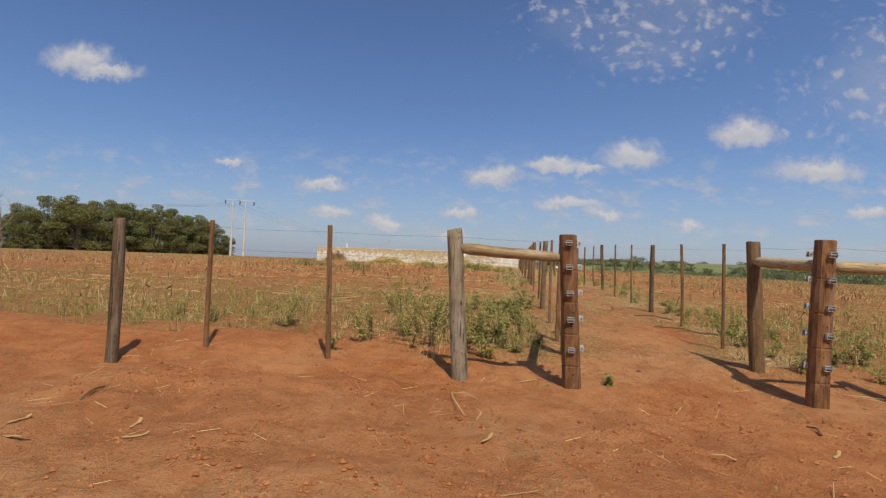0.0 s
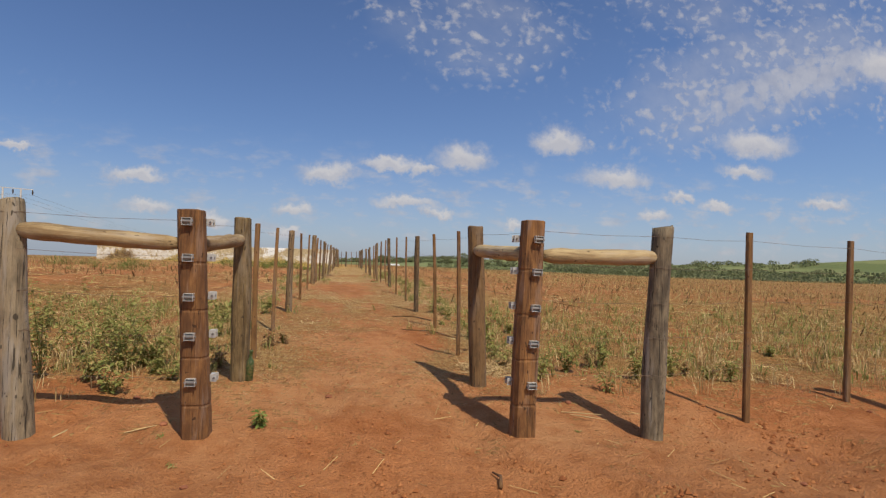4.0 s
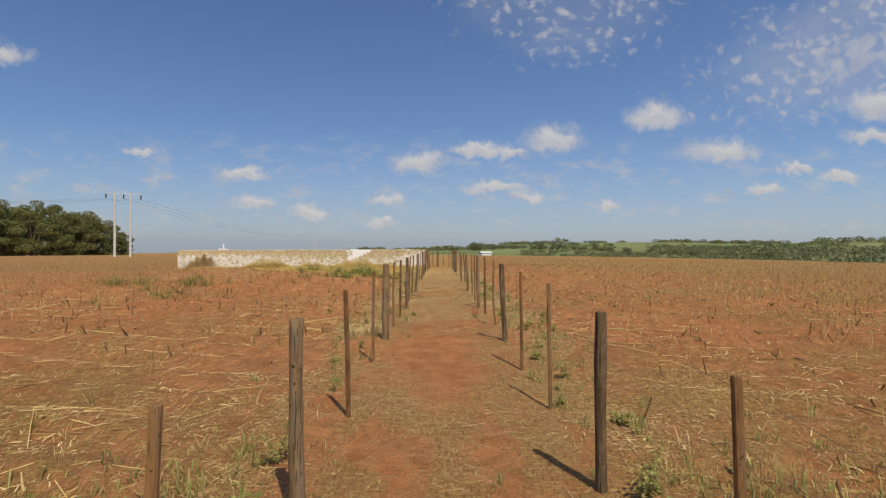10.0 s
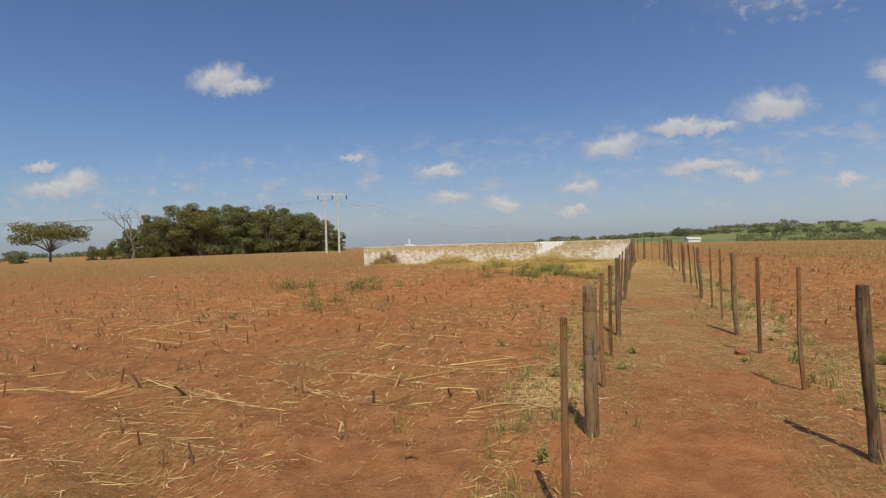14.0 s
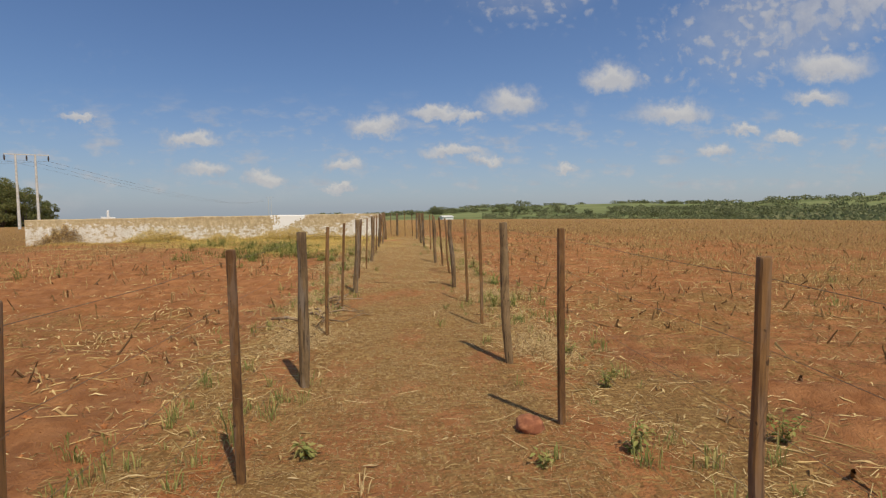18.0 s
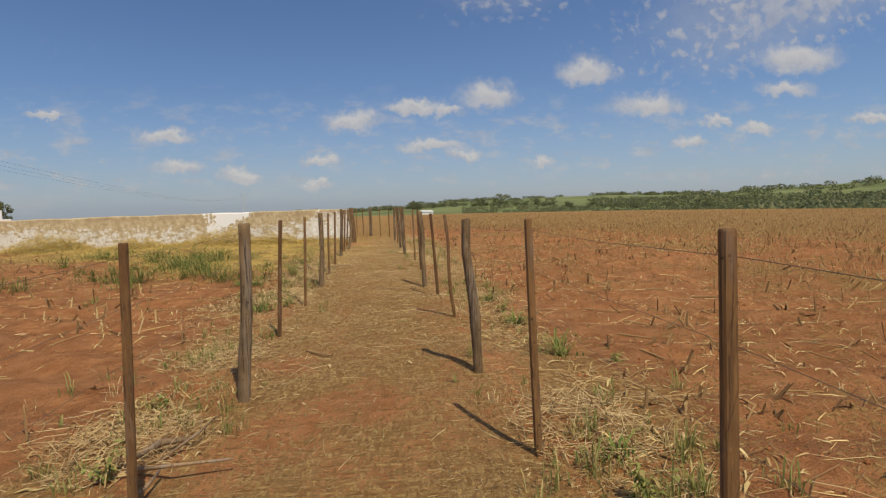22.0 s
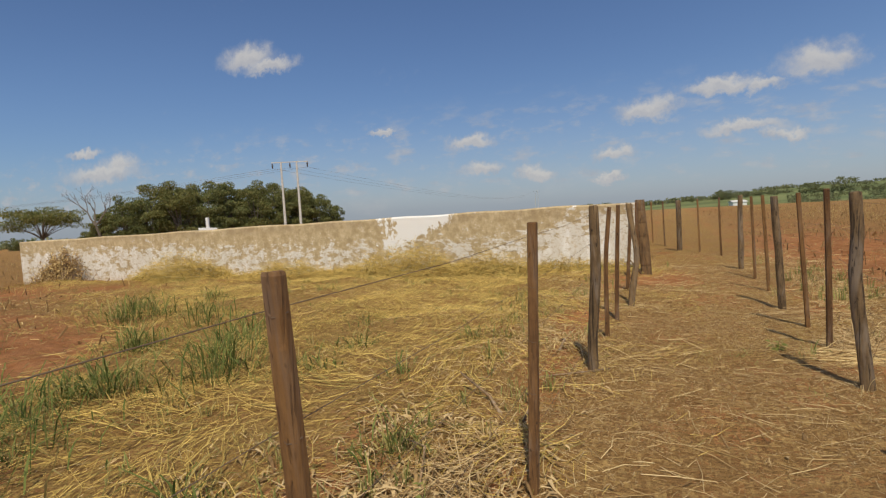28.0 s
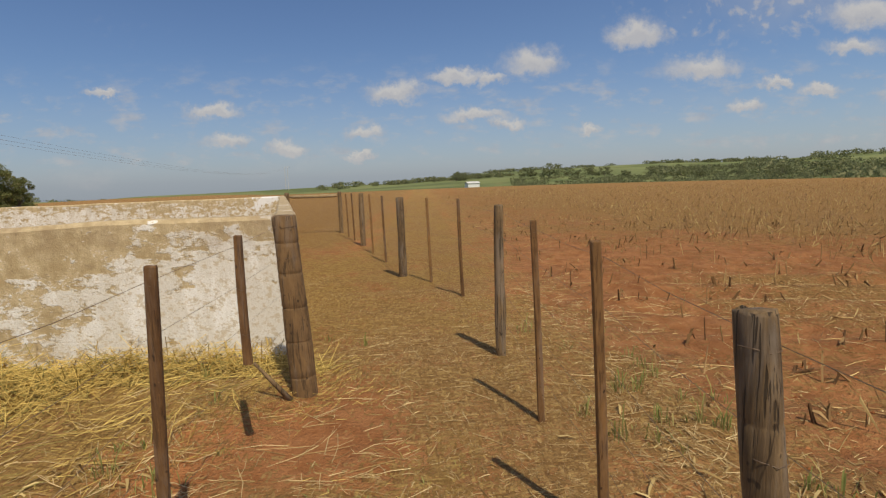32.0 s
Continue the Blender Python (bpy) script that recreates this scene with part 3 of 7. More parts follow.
plaster = n.mix(n.math("MULTIPLY", n.step(specks, 0.57, 0.62, 0.0, 0.85), n.step(n.math("ADD", flake, n.math("MULTIPLY", up, -0.12)), 0.44, 0.54)), plaster, (0.78, 0.74, 0.66))
colour = n.mix(white_on, plaster, paint)
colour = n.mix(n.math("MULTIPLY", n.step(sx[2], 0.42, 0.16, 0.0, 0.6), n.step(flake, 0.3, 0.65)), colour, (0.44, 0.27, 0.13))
colour = n.mix(n.math("MULTIPLY", n.step(n.math("ADD", sx[2], n.math("MULTIPLY", n.math("SUBTRACT", flake, 0.5), 0.35)), 1.30, 1.48, 0.0, 0.5), n.step(blot, 0.35, 0.65)), colour, (0.30, 0.215, 0.13))
edge = n.math("ADD", n.math("ABSOLUTE", n.math("ADD", sx[0], 5.80)), n.math("ADD", n.math("MULTIPLY", n.math("SUBTRACT", n.noise(n.vec("MULTIPLY", co, (2, 2, 1)), 3.0, 4.0), 0.5), 1.8), n.math("MULTIPLY", n.math("SUBTRACT", flake, 0.5), 1.5)))
fresh = n.math("MULTIPLY", n.step(edge, 0.86, 0.74), n.step(n.math("ADD", sx[2], n.math("ADD", n.math("MULTIPLY", sx[0], -0.45), n.math("MULTIPLY", n.math("SUBTRACT", flake, 0.5), 1.1))), 3.70, 3.78))
colour = n.mix(fresh, colour, (0.84, 0.83, 0.80))
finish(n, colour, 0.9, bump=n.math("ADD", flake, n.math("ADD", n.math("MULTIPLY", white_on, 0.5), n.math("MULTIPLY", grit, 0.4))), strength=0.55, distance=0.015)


def plain(name, low, high, scale=12.0, rough=0.8):
    mat, n = material(name)
    co = n.add("ShaderNodeTexCoord").outputs["Object"]
    k = n.noise(co, scale, 4.0)
    finish(n, n.mix(n.step(k, 0.35, 0.7), low, high), rough, bump=k, strength=0.3, distance=0.01)
    return mat


M_CONCRETE = plain("concrete_pole", (0.50, 0.48, 0.44), (0.66, 0.64, 0.60), 3.0)
M_CROSSWHITE = plain("white_painted_cross", (0.72, 0.72, 0.70), (0.82, 0.82, 0.80), 20.0)
M_DARK = plain("dark_glazed_insulator", (0.05, 0.04, 0.035), (0.10, 0.08, 0.07), 20.0, 0.3)
M_ROCK = plain("red_clod", (0.22, 0.075, 0.034), (0.40, 0.16, 0.075), 14.0, 0.95)
M_ROOF = plain("pale_sheet_roof", (0.55, 0.55, 0.54), (0.68, 0.68, 0.66), 1.0)
mat, n = material("green_bottle_glass")
M_GLASS = mat
finish(n, n.mix(n.step(n.noise(n.add("ShaderNodeTexCoord").outputs["Object"], 40.0, 4.0), 0.4, 0.6), (0.05, 0.11, 0.03), (0.20, 0.19, 0.08)), 0.35, Transmission_Weight=0.35, IOR=1.5)

# ---- where the posts stand: foot x, foot y, head x, head y, head z ----
GATE = [
    (-2.26, 0.09, -2.39, 0.08, 1.53),
    (-1.13, -0.01, -1.23, -0.01, 1.52),
    (-1.07, 1.17, -1.11, 1.19, 1.55),
    (1.09, 1.10, 1.02, 1.18, 1.58),
    (1.15, -0.06, 1.18, -0.03, 1.57),
    (2.17, -0.09, 2.22, -0.07, 1.57),
]
POSTS_LEFT = [
    (-1.09, 5.70, -1.10, 5.64, 1.63),
    (-1.07, 11.77, -1.07, 11.76, 1.77),
    (-1.01, 17.36, -1.01, 17.39, 1.74),
    (-1.00, 23.43, -0.94, 23.48, 1.72),
    (-0.97, 29.56, -0.93, 29.62, 1.70),
    (-0.94, 35.30, -0.89, 35.30, 1.71),
    (-0.88, 38.71, -0.87, 38.77, 1.68),
]
POSTS_RIGHT = [
    (1.11, 6.08, 1.07, 6.03, 1.65),
    (1.06, 11.78, 0.98, 11.83, 1.78),
    (1.04, 18.00, 0.99, 18.11, 1.79),
    (1.02, 23.75, 0.94, 23.80, 1.70),
    (1.00, 29.29, 0.94, 29.31, 1.69),
    (0.93, 35.25, 0.88, 35.34, 1.71),
    (0.94, 38.67, 0.88, 38.82, 1.67),
    (0.88, 42.80, 0.88, 42.80, 1.68),
]
STAKES_LEFT = [
    (-1.10, 2.13, -1.11, 2.07, 1.55),
    (-1.10, 3.67, -1.11, 3.79, 1.59),
    (-1.08, 7.76, -1.10, 7.63, 1.66),
    (-1.10, 10.19, -1.10, 10.18, 1.72),
    (-1.06, 13.53, -1.06, 13.53, 1.75),
    (-1.06, 15.44, -1.05, 15.35, 1.73),
    (-1.06, 19.43, -1.02, 19.39, 1.72),
    (-1.08, 21.51, -1.01, 21.45, 1.71),
    (-1.08, 25.63, -1.00, 25.58, 1.69),
    (-1.02, 27.63, -0.97, 27.61, 1.68),
    (-0.98, 31.55, -0.94, 31.43, 1.67),
    (-0.97, 33.29, -0.93, 33.35, 1.67),
    (-0.96, 36.56, -0.90, 36.58, 1.68),
    (-0.97, 37.68, -0.91, 37.66, 1.68),
    (-1.02, 40.00, -0.92, 39.92, 1.66),
    (-0.90, 40.94, -0.90, 40.94, 1.67),
]
STAKES_RIGHT = [
    (1.13, 2.29, 1.06, 2.19, 1.58),
    (1.16, 4.21, 1.08, 4.15, 1.62),
    (1.13, 8.12, 1.09, 8.13, 1.71),
    (1.07, 9.91, 1.04, 9.94, 1.75),
    (1.09, 13.90, 1.04, 13.89, 1.79),
    (1.07, 16.18, 1.03, 16.11, 1.80),
    (1.06, 20.10, 1.02, 20.09, 1.78),
    (1.10, 22.07, 1.05, 22.09, 1.75),
    (1.15, 26.22, 1.03, 26.16, 1.69),
    (1.13, 28.20, 1.04, 28.23, 1.67),
    (1.10, 31.50, 1.05, 31.50, 1.70),
    (1.10, 33.40, 1.06, 33.40, 1.69),
    (0.98, 36.56, 0.95, 36.49, 1.74),
    (0.99, 37.50, 0.90, 37.43, 1.71),
    (0.98, 40.11, 0.90, 40.00, 1.68),
    (0.94, 41.32, 0.90, 41.32, 1.66),
]
FRONT = [
    (-3.75, 0.26, -3.79, 0.24, 1.53),
    (-5.27, 0.41, -5.27, 0.42, 1.54),
    (-5.93, -0.29, -5.92, -0.28, 1.49),
    (3.22, 0.23, 3.21, 0.24, 1.59),
    (4.60, 0.61, 4.60, 0.61, 1.59),
    (5.00, 0.17, 5.03, 0.14, 1.52),
]
STRAINER = [
    (-0.82, 42.01, -0.91, 42.09, 1.70),
]

# ---- ground ----
def steps_out(start, first, ratio, end):
    out, step, p = [], first, start
    while p < end:
        p += step
        step *= ratio
        out.append(p)
    return out


half = [0.065 * k for k in range(1, 66)]
half += steps_out(half[-1], 0.07, 1.045, 4500)
xs = np.array([-p for p in half[::-1]] + [0.0] + half)
ys_mid = list(np.arange(-5.0, 2, 0.055)) + list(np.arange(2, 24, 0.075)) + list(np.arange(24, 46, 0.10))
ys = np.array([-5.0 - p for p in steps_out(0, 0.07, 1.06, 4500)[::-1]] + ys_mid + [ys_mid[-1] + p for p in steps_out(0, 0.18, 1.06, 4500)])
gx, gy = np.meshgrid(xs, ys)
gx, gy = gx.ravel(), gy.ravel()


def set_back(x, y):
    """The bare roadside reaches further back on the far left: 0 there, 1 elsewhere."""
    return 1 - smooth(-2.8, -3.5, x) * (1 - smooth(1.1, 2.1, y + 0.8 * (vnoise(x, y, 0.9, 197) - 0.5)))


def litter_at(x, y):
    """How much straw lies about, 0 to 1."""
    wide = np.abs(x) + 0.9 * (vnoise(x, y, 1.4, 24) - 0.5)
    lane = (1 - smooth(0.95, 1.6, np.abs(x))) * (0.24 + 0.46 * smooth(1.5, 6, y) + 0.26 * smooth(13, 22, y))
    verge = np.exp(-((wide - 1.65) / (0.62 + 0.8 * smooth(9, 4, y) + 0.35 * smooth(13, 17, y) * smooth(0, 1, x))) ** 2) * 0.88
    field = 0.34 + 0.44 * smooth(13.5, 7.5, y) + 0.30 * smooth(0.50, 0.75, vnoise(x, y, 5.0, 11)) + 0.30 * smooth(16, 45, np.hypot(x, y - 20)) + 0.35 * smooth(33, 38, y) * (1 - smooth(1.4, 2.8, x))
    field = field + 0.34 * smooth(5.5, 9.5, x + 2.0 * (vnoise(x, y, 2.2, 191) - 0.5))
    field = field - 0.38 * smooth(1.9, 2.6, x) * (1 - smooth(5.0, 7.0, x)) * smooth(7.5, 10, y) * (1 - smooth(15, 18, y))
    field = (field - 0.28 * smooth(13, 16, y) * smooth(33, 28, y) * smooth(-9, -6, x) * smooth(-1.8, -2.6, x)) * smooth(1.4, 2.6, np.abs(x))
    bare = 0.42 * smooth(0.55, 0.75, vnoise(x * 1.5, y * 0.7, 0.6, 218)) * smooth(0.45, 0.65, vnoise(x * 1.3, y * 0.8, 1.9, 219)) * (1 - smooth(0.9, 1.3, np.abs(x))) + (smooth(0.4, 0.62, vnoise(x, y, 2.6, 12)) * 0.34 + smooth(0.55, 0.75, vnoise(x, y, 1.1, 18)) * 0.22) * (0.45 + 0.55 * smooth(6, 12, y) * smooth(1.2, 2.2, np.abs(x)) + 0.25 * (1 - smooth(0.5, 0.95, np.abs(x))) * smooth(8, 11, y) * smooth(31, 26, y))
    base = np.maximum(np.maximum(lane, verge), field) - bare * (1 - smooth(24, 45, np.hypot(x, y - 20))) * (1 - 0.6 * smooth(22, 25, y) * (1 - smooth(1.0, 1.5, np.abs(x))))
    base = base - 0.95 * np.exp(-(np.hypot(x + 0.55, (y - 41.4) * 0.7) / 0.62) ** 2) - 0.5 * np.exp(-(np.hypot(x - 0.1, (y - 39.6) * 0.8) / 0.5) ** 2)
    for cx, cy, rx, ry in ((-2.6, 4.5, 0.7, 0.45), (-2.3, 5.6, 0.6, 0.3), (0.0, 16.6, 0.35, 0.7), (-0.25, 10.5, 0.6, 1.6), (-0.9, 24.3, 0.35, 0.3), (0.5, 3.6, 0.6, 1.0)):
        base = base - 0.75 * np.exp(-((x - cx) / rx) ** 2 - ((y - cy) / ry) ** 2) * smooth(0.25, 0.5, vnoise(x, y, 0.5, 221))
    return np.clip(base * (0.25 + 0.75 * set_back(x, y)) * smooth(-0.2, 2.2, y + 0.6 * (vnoise(x, y, 1.5, 13) - 0.5)) + 0.10 * smooth(-1, -3, y), 0, 1)


def hay_at(x, y):
    """The mown hay that lies before the old wall and beside it."""
    k = smooth(28.8, 32.5, y + 0.92 * (x + 2.0) + 3 * (vnoise(x, y, 2.4, 14) - 0.5)) * smooth(-15.5, -9.0, x - 0.9 * (y - 40)) * (1 - smooth(-2.3, -0.8, x + 0.8 * smooth(34, 31, y) + 1.3 * (vnoise(x, y, 1.2, 15) - 0.5) - 0.10 * smooth(40, 43, y) * 8))
    k2 = np.exp(-((y - 41.3 - 0.0996 * (x + 10)) / 0.9) ** 2) * smooth(-19.0, -16.0, x) * (1 - smooth(-1.5, -0.5, x))
    k3 = 0.75 * 0.7 * smooth(40, 44, y) * (1 - smooth(1.2, 2.4, x + 0.24 * (y - 43))) * smooth(-3, -0.8, x + 0.24 * (y - 43)) * (1 - smooth(52, 62, y)) * smooth(0.25, 0.6, vnoise(x, y, 1.4, 20))
    k4 = 0.85 * smooth(33, 39, y) * (1 - smooth(1.0, 2.6, np.abs(x))) * smooth(0.3, 0.65, vnoise(x, y, 1.1, 28)) * smooth(0.7, 1.3, np.hypot(x + 0.75, (y - 41.9) * 0.8))
    return np.clip(np.maximum(np.maximum(np.maximum(k, k2), k3), k4), 0, 1)


def hay_lift(x, y):
    """How high the hay is heaped over the earth."""
    tuft = 0.45 * vnoise(x, y, 0.75, 17) + 0.40 * smooth(0.45, 0.85, vnoise(x, y, 1.6, 117)) + 0.25 * vnoise(x, y, 0.33, 118)
    return 0.17 * hay_at(x, y) * tuft * (1 - smooth(-1.2, -0.6, x)) * (1 - smooth(43, 45, y))


def green_at(x, y):
    d = np.hypot(np.maximum(np.abs(x) - 2, 0), y - np.clip(y, -10, 55))
    side = smooth(-0.5, 0.5, x / (np.abs(x) + np.abs(y - 20) * 0.6 + 8))
    edge = 150 + 330 * (1 - smooth(0.02, 0.25, side)) - 42 * side + 16 * (vnoise(x, y, 60, 16) - 0.5)
    return smooth(0, 14, d - edge)


cells = np.arange(len(ys) * len(xs)).reshape(len(ys), len(xs))
quads = np.stack([cells[:-1, :-1], cells[:-1, 1:], cells[1:, 1:], cells[1:, :-1]], -1).reshape(-1, 4)
hay_v = hay_at(gx, gy)
ground_mesh = mesh_from("ground", np.stack([gx, gy, height(gx, gy) + hay_lift(gx, gy)], 1), quads, M_EARTH,
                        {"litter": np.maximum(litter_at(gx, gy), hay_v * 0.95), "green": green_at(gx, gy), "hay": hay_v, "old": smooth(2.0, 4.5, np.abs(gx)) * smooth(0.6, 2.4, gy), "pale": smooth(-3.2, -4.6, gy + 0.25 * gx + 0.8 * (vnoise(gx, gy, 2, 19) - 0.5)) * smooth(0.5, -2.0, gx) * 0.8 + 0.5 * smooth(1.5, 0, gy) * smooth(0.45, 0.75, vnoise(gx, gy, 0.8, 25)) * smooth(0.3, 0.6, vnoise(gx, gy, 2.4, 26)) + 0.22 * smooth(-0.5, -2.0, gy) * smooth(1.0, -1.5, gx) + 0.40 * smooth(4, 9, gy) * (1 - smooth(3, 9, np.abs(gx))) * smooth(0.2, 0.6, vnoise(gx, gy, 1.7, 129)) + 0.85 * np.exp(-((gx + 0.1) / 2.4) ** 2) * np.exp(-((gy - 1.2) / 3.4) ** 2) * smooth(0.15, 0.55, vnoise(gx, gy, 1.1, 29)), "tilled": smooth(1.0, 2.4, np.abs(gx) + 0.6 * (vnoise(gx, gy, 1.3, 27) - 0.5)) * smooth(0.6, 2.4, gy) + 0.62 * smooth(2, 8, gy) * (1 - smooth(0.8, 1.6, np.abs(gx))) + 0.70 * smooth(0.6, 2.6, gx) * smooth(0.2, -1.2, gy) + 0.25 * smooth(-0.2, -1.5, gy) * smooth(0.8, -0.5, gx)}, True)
tagged(new("ground", ground_mesh), "bare red earth field strewn with dry straw", "ground", kind="structure")

# ---- old enclosure wall ----
FRONT_L, FRONT_R = Vector((-18.42, 41.35, 0)), Vector((-1.05, 43.08, 0))
REAR_R, REAR_L = Vector((-5.55, 61.2, 0)), Vector((-22.9, 59.4, 0))


def wall(name, a, b, top_a, top_b, thick, label, bump=0.02):
    """A thick masonry wall from a to b with a worn, uneven top."""
    bm = bmesh.new()
    along = (b - a).normalized()
    out = Vector((along.y, -along.x, 0))
    count = max(8, int((b - a).length / 0.35))
    rings = []
    for i in range(count + 1):
        k = i / count
        p = a.lerp(b, k)
        top = top_a + (top_b - top_a) * k + bump * (2 * vnoise(p.x, p.y, 0.9, 21) - 1)
        low = gz(p.x, p.y) - 0.35
        wob = 0.012 * (2 * float(vnoise(p.x, p.y, 0.7, 22)) - 1)
        f = out * (thick / 2 + wob)
        g = out * (thick / 2 - 0.03)
        col = []
        for off, z in ((f, low), (f, low + 0.7), (f, top - 0.035), (g, top), (-g, top), (-f, top - 0.035), (-f, low)):
            col.append(bm.verts.new((p.x + off.x, p.y + off.y, float(z))))
        rings.append(col)
    for lo, hi in zip(rings, rings[1:]):
        for k in range(6):
            bm.faces.new((lo[k], hi[k], hi[k + 1], lo[k + 1]))
    bm.faces.new(rings[0])
    bm.faces.new(rings[-1][::-1])
    ob = part(name, bm, M_WALL)
    return tagged(ob, label, "wall", kind="structure")


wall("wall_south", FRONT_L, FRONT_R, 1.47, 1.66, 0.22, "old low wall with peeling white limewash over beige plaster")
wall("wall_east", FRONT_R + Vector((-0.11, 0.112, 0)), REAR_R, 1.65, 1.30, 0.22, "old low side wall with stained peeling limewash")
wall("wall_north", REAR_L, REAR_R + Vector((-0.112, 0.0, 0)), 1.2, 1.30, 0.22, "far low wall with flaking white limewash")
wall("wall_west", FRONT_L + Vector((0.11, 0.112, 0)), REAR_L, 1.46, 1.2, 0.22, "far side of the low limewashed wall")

# ---- posts ----
def timber(bm, base, top, width, depth, square, rnd, rough=0.05, notches=(), wedge=0.0, bends=()):
    """A split or hewn post from base to top, both in metres from its foot, with uneven faces and a worn head.
    bends: how far it strays sideways at even steps from the ground to the head."""
    sides, rows = 14, 22
    sawn = square > 4
    bow = Vector((rnd.uniform(-1, 1), rnd.uniform(-1, 1), 0)) * rough * (0.12 if bends else 0.22)
    phase = [rnd.uniform(0, 6.28) for _ in range(6)]
    lump = [(rnd.uniform(0.15, 0.9), rnd.uniform(0, 6.28), rnd.uniform(0.05, 0.12), rnd.uniform(-1.0, 2.0)) for _ in range(0 if sawn else 4)]
    buried = max(0.0, -base.z) / max(0.1, top.z - base.z)
    levels = [k / (rows - 1) for k in range(rows)]
    for h in notches:
        levels += [h - 0.007, h - 0.002, h + 0.002, h + 0.007]
    rings = []
    for k in sorted(levels):
        cut = any(abs(k - h) < 0.003 for h in notches)
        mid = base.lerp(top, k) + bow * math.sin(k * math.pi)
        if bends:
            above = max(0.0, (k - buried) / (1 - buried))
            mid = mid + Vector((float(np.interp(above, np.linspace(0, 1, len(bends)), bends)), 0, 0))
        ring = []
        for s in range(sides):
            t = 2 * math.pi * s / sides
            c, d = math.cos(t), math.sin(t)
            q = (abs(c) ** square + abs(d) ** square) ** (-1 / square)
            rib = 0.25 if sawn else 0.8
            wob = 1 + rough * rib * (math.sin(3 * t + phase[0] + 2.2 * k) + 0.7 * math.sin(5 * t + phase[1] - 3.1 * k) + 0.6 * math.sin(2 * t + 7 * k + phase[2]))
            wob *= 1 - (0.045 if cut and d < 0.5 else 0.0)
            wob *= 1.06 - 0.10 * k + rough * 0.6 * math.sin(k * 9 + phase[4])
            for at, way, reach, size in lump:
                wob *= 1 + rough * 1.3 * size * math.exp(-((k - at) / reach) ** 2) * max(0.0, math.cos(t - way)) ** 2
            ring.append(bm.verts.new(mid + Vector((c * q * width / 2 * wob, d * q * depth / 2 * wob, 0))))
        rings.append(ring)
    crown = []
    head = sum((vert.co for vert in rings[-1]), Vector()) / sides
    for vert in rings[-1]:
        crown.append(bm.verts.new(head.lerp(vert.co, 0.92) + Vector((0, 0, 0.006 + wedge * (vert.co.x - head.x) / width + (0.3 if sawn else 1.0) * rnd.uniform(-0.006, 0.008)))))
    rings.append(crown)
    for lo, hi in zip(rings, rings[1:]):
        for s in range(sides):
            bm.faces.new((lo[s], lo[(s + 1) % sides], hi[(s + 1) % sides], hi[s]))
    bm.faces.new(rings[-1])
    bm.faces.new(rings[0][::-1])
    return bm


LEVELS = (0.08, 0.32, 0.59, 0.85, 1.13)
tie_bm = bmesh.new()
ring_pts = [(math.cos(k * math.pi / 4), math.sin(k * math.pi / 4), 0.10 * math.sin(k * 1.7)) for k in range(9)]
tube(tie_bm, ring_pts, 0.020, 4)
tie_mesh = bpy.data.meshes.new("wire_tie")
tie_bm.to_mesh(tie_mesh)
tie_bm.free()
tie_mesh.materials.append(M_WIRE)


def stand(name, row, width, depth, square, mat, label, category, group, seed, rough=0.05, ties=True, notches=(), sink=0.25, wedge=0.0, bends=()):
    """A post in the ground, leaning as the row of foot and head says."""
    bx, by, tx, ty, tz = row
    rnd = random.Random(seed)
    foot = gz(bx, by)
    lean = Vector((tx - bx, ty - by, 0))
    base = Vector((0, 0, 0)) - Vector((lean.x, lean.y, tz - foot)).normalized() * sink
    bm = timber(bmesh.new(), base, Vector((lean.x, lean.y, tz - foot - 0.01)), width, depth, square, rnd, rough, notches, wedge, bends)
    ob = part(name, bm, mat, None, label, pose(bx, by, foot), soft=square < 3)
    tagged(ob, category=category, group=group)
    if ties:
        for down in LEVELS:
            if tz - foot - down < -sink:
                continue
            k = (tz - foot - down) / (tz - foot)
            tie = new("wire_tie", tie_mesh)
            tie.parent = ob
            tie.matrix_basis = Matrix.Translation((lean.x * k, lean.y * k, tz - foot - down)) @ Matrix.Diagonal((width * 0.53, depth * 0.53, 0.06, 1))
    return ob


rnd = random.Random(5)
POST_LABELS = ("weathered brown split fence post with a wire tied round it", "rough brown wooden fence post standing in straw")
# how single posts stray to the side from foot to head, and how thick they are
CROOKED = {(-1.09, 5.70): ((), 0.095), (1.11, 6.08): ((), 0.085), (-1.07, 11.77): ((), 0.122), (1.06, 11.78): ((0, 0.004, -0.006, -0.004, 0), 0.085), (-1.01, 17.36): ((0, 0.012, 0.006, 0.010, 0), 0.088),
           (1.04, 18.00): ((0, -0.012, -0.010, 0.002, 0), 0.085), (-1.00, 23.43): ((0, 0.0, 0.012, 0.008, 0), 0.095), (1.02, 23.75): ((0, 0.004, 0.010, -0.012, -0.028, 0), 0.085),
           (-0.97, 29.56): ((0, 0.02, 0.012, 0.0), 0.082), (1.00, 29.29): ((0, -0.01, 0.012, 0.0), 0.085), (-0.94, 35.30): ((0, -0.012, 0.0, 0.012, 0.010, 0), 0.080),
           (0.93, 35.25): ((0, -0.012, -0.026, -0.030, 0.0, 0.0), 0.080), (-0.88, 38.71): ((0, 0.020, 0.050, 0.085, 0.082, 0.048, 0.018, 0), 0.078), (0.94, 38.67): ((0, 0.010, 0.016, 0.002, 0), 0.085)}
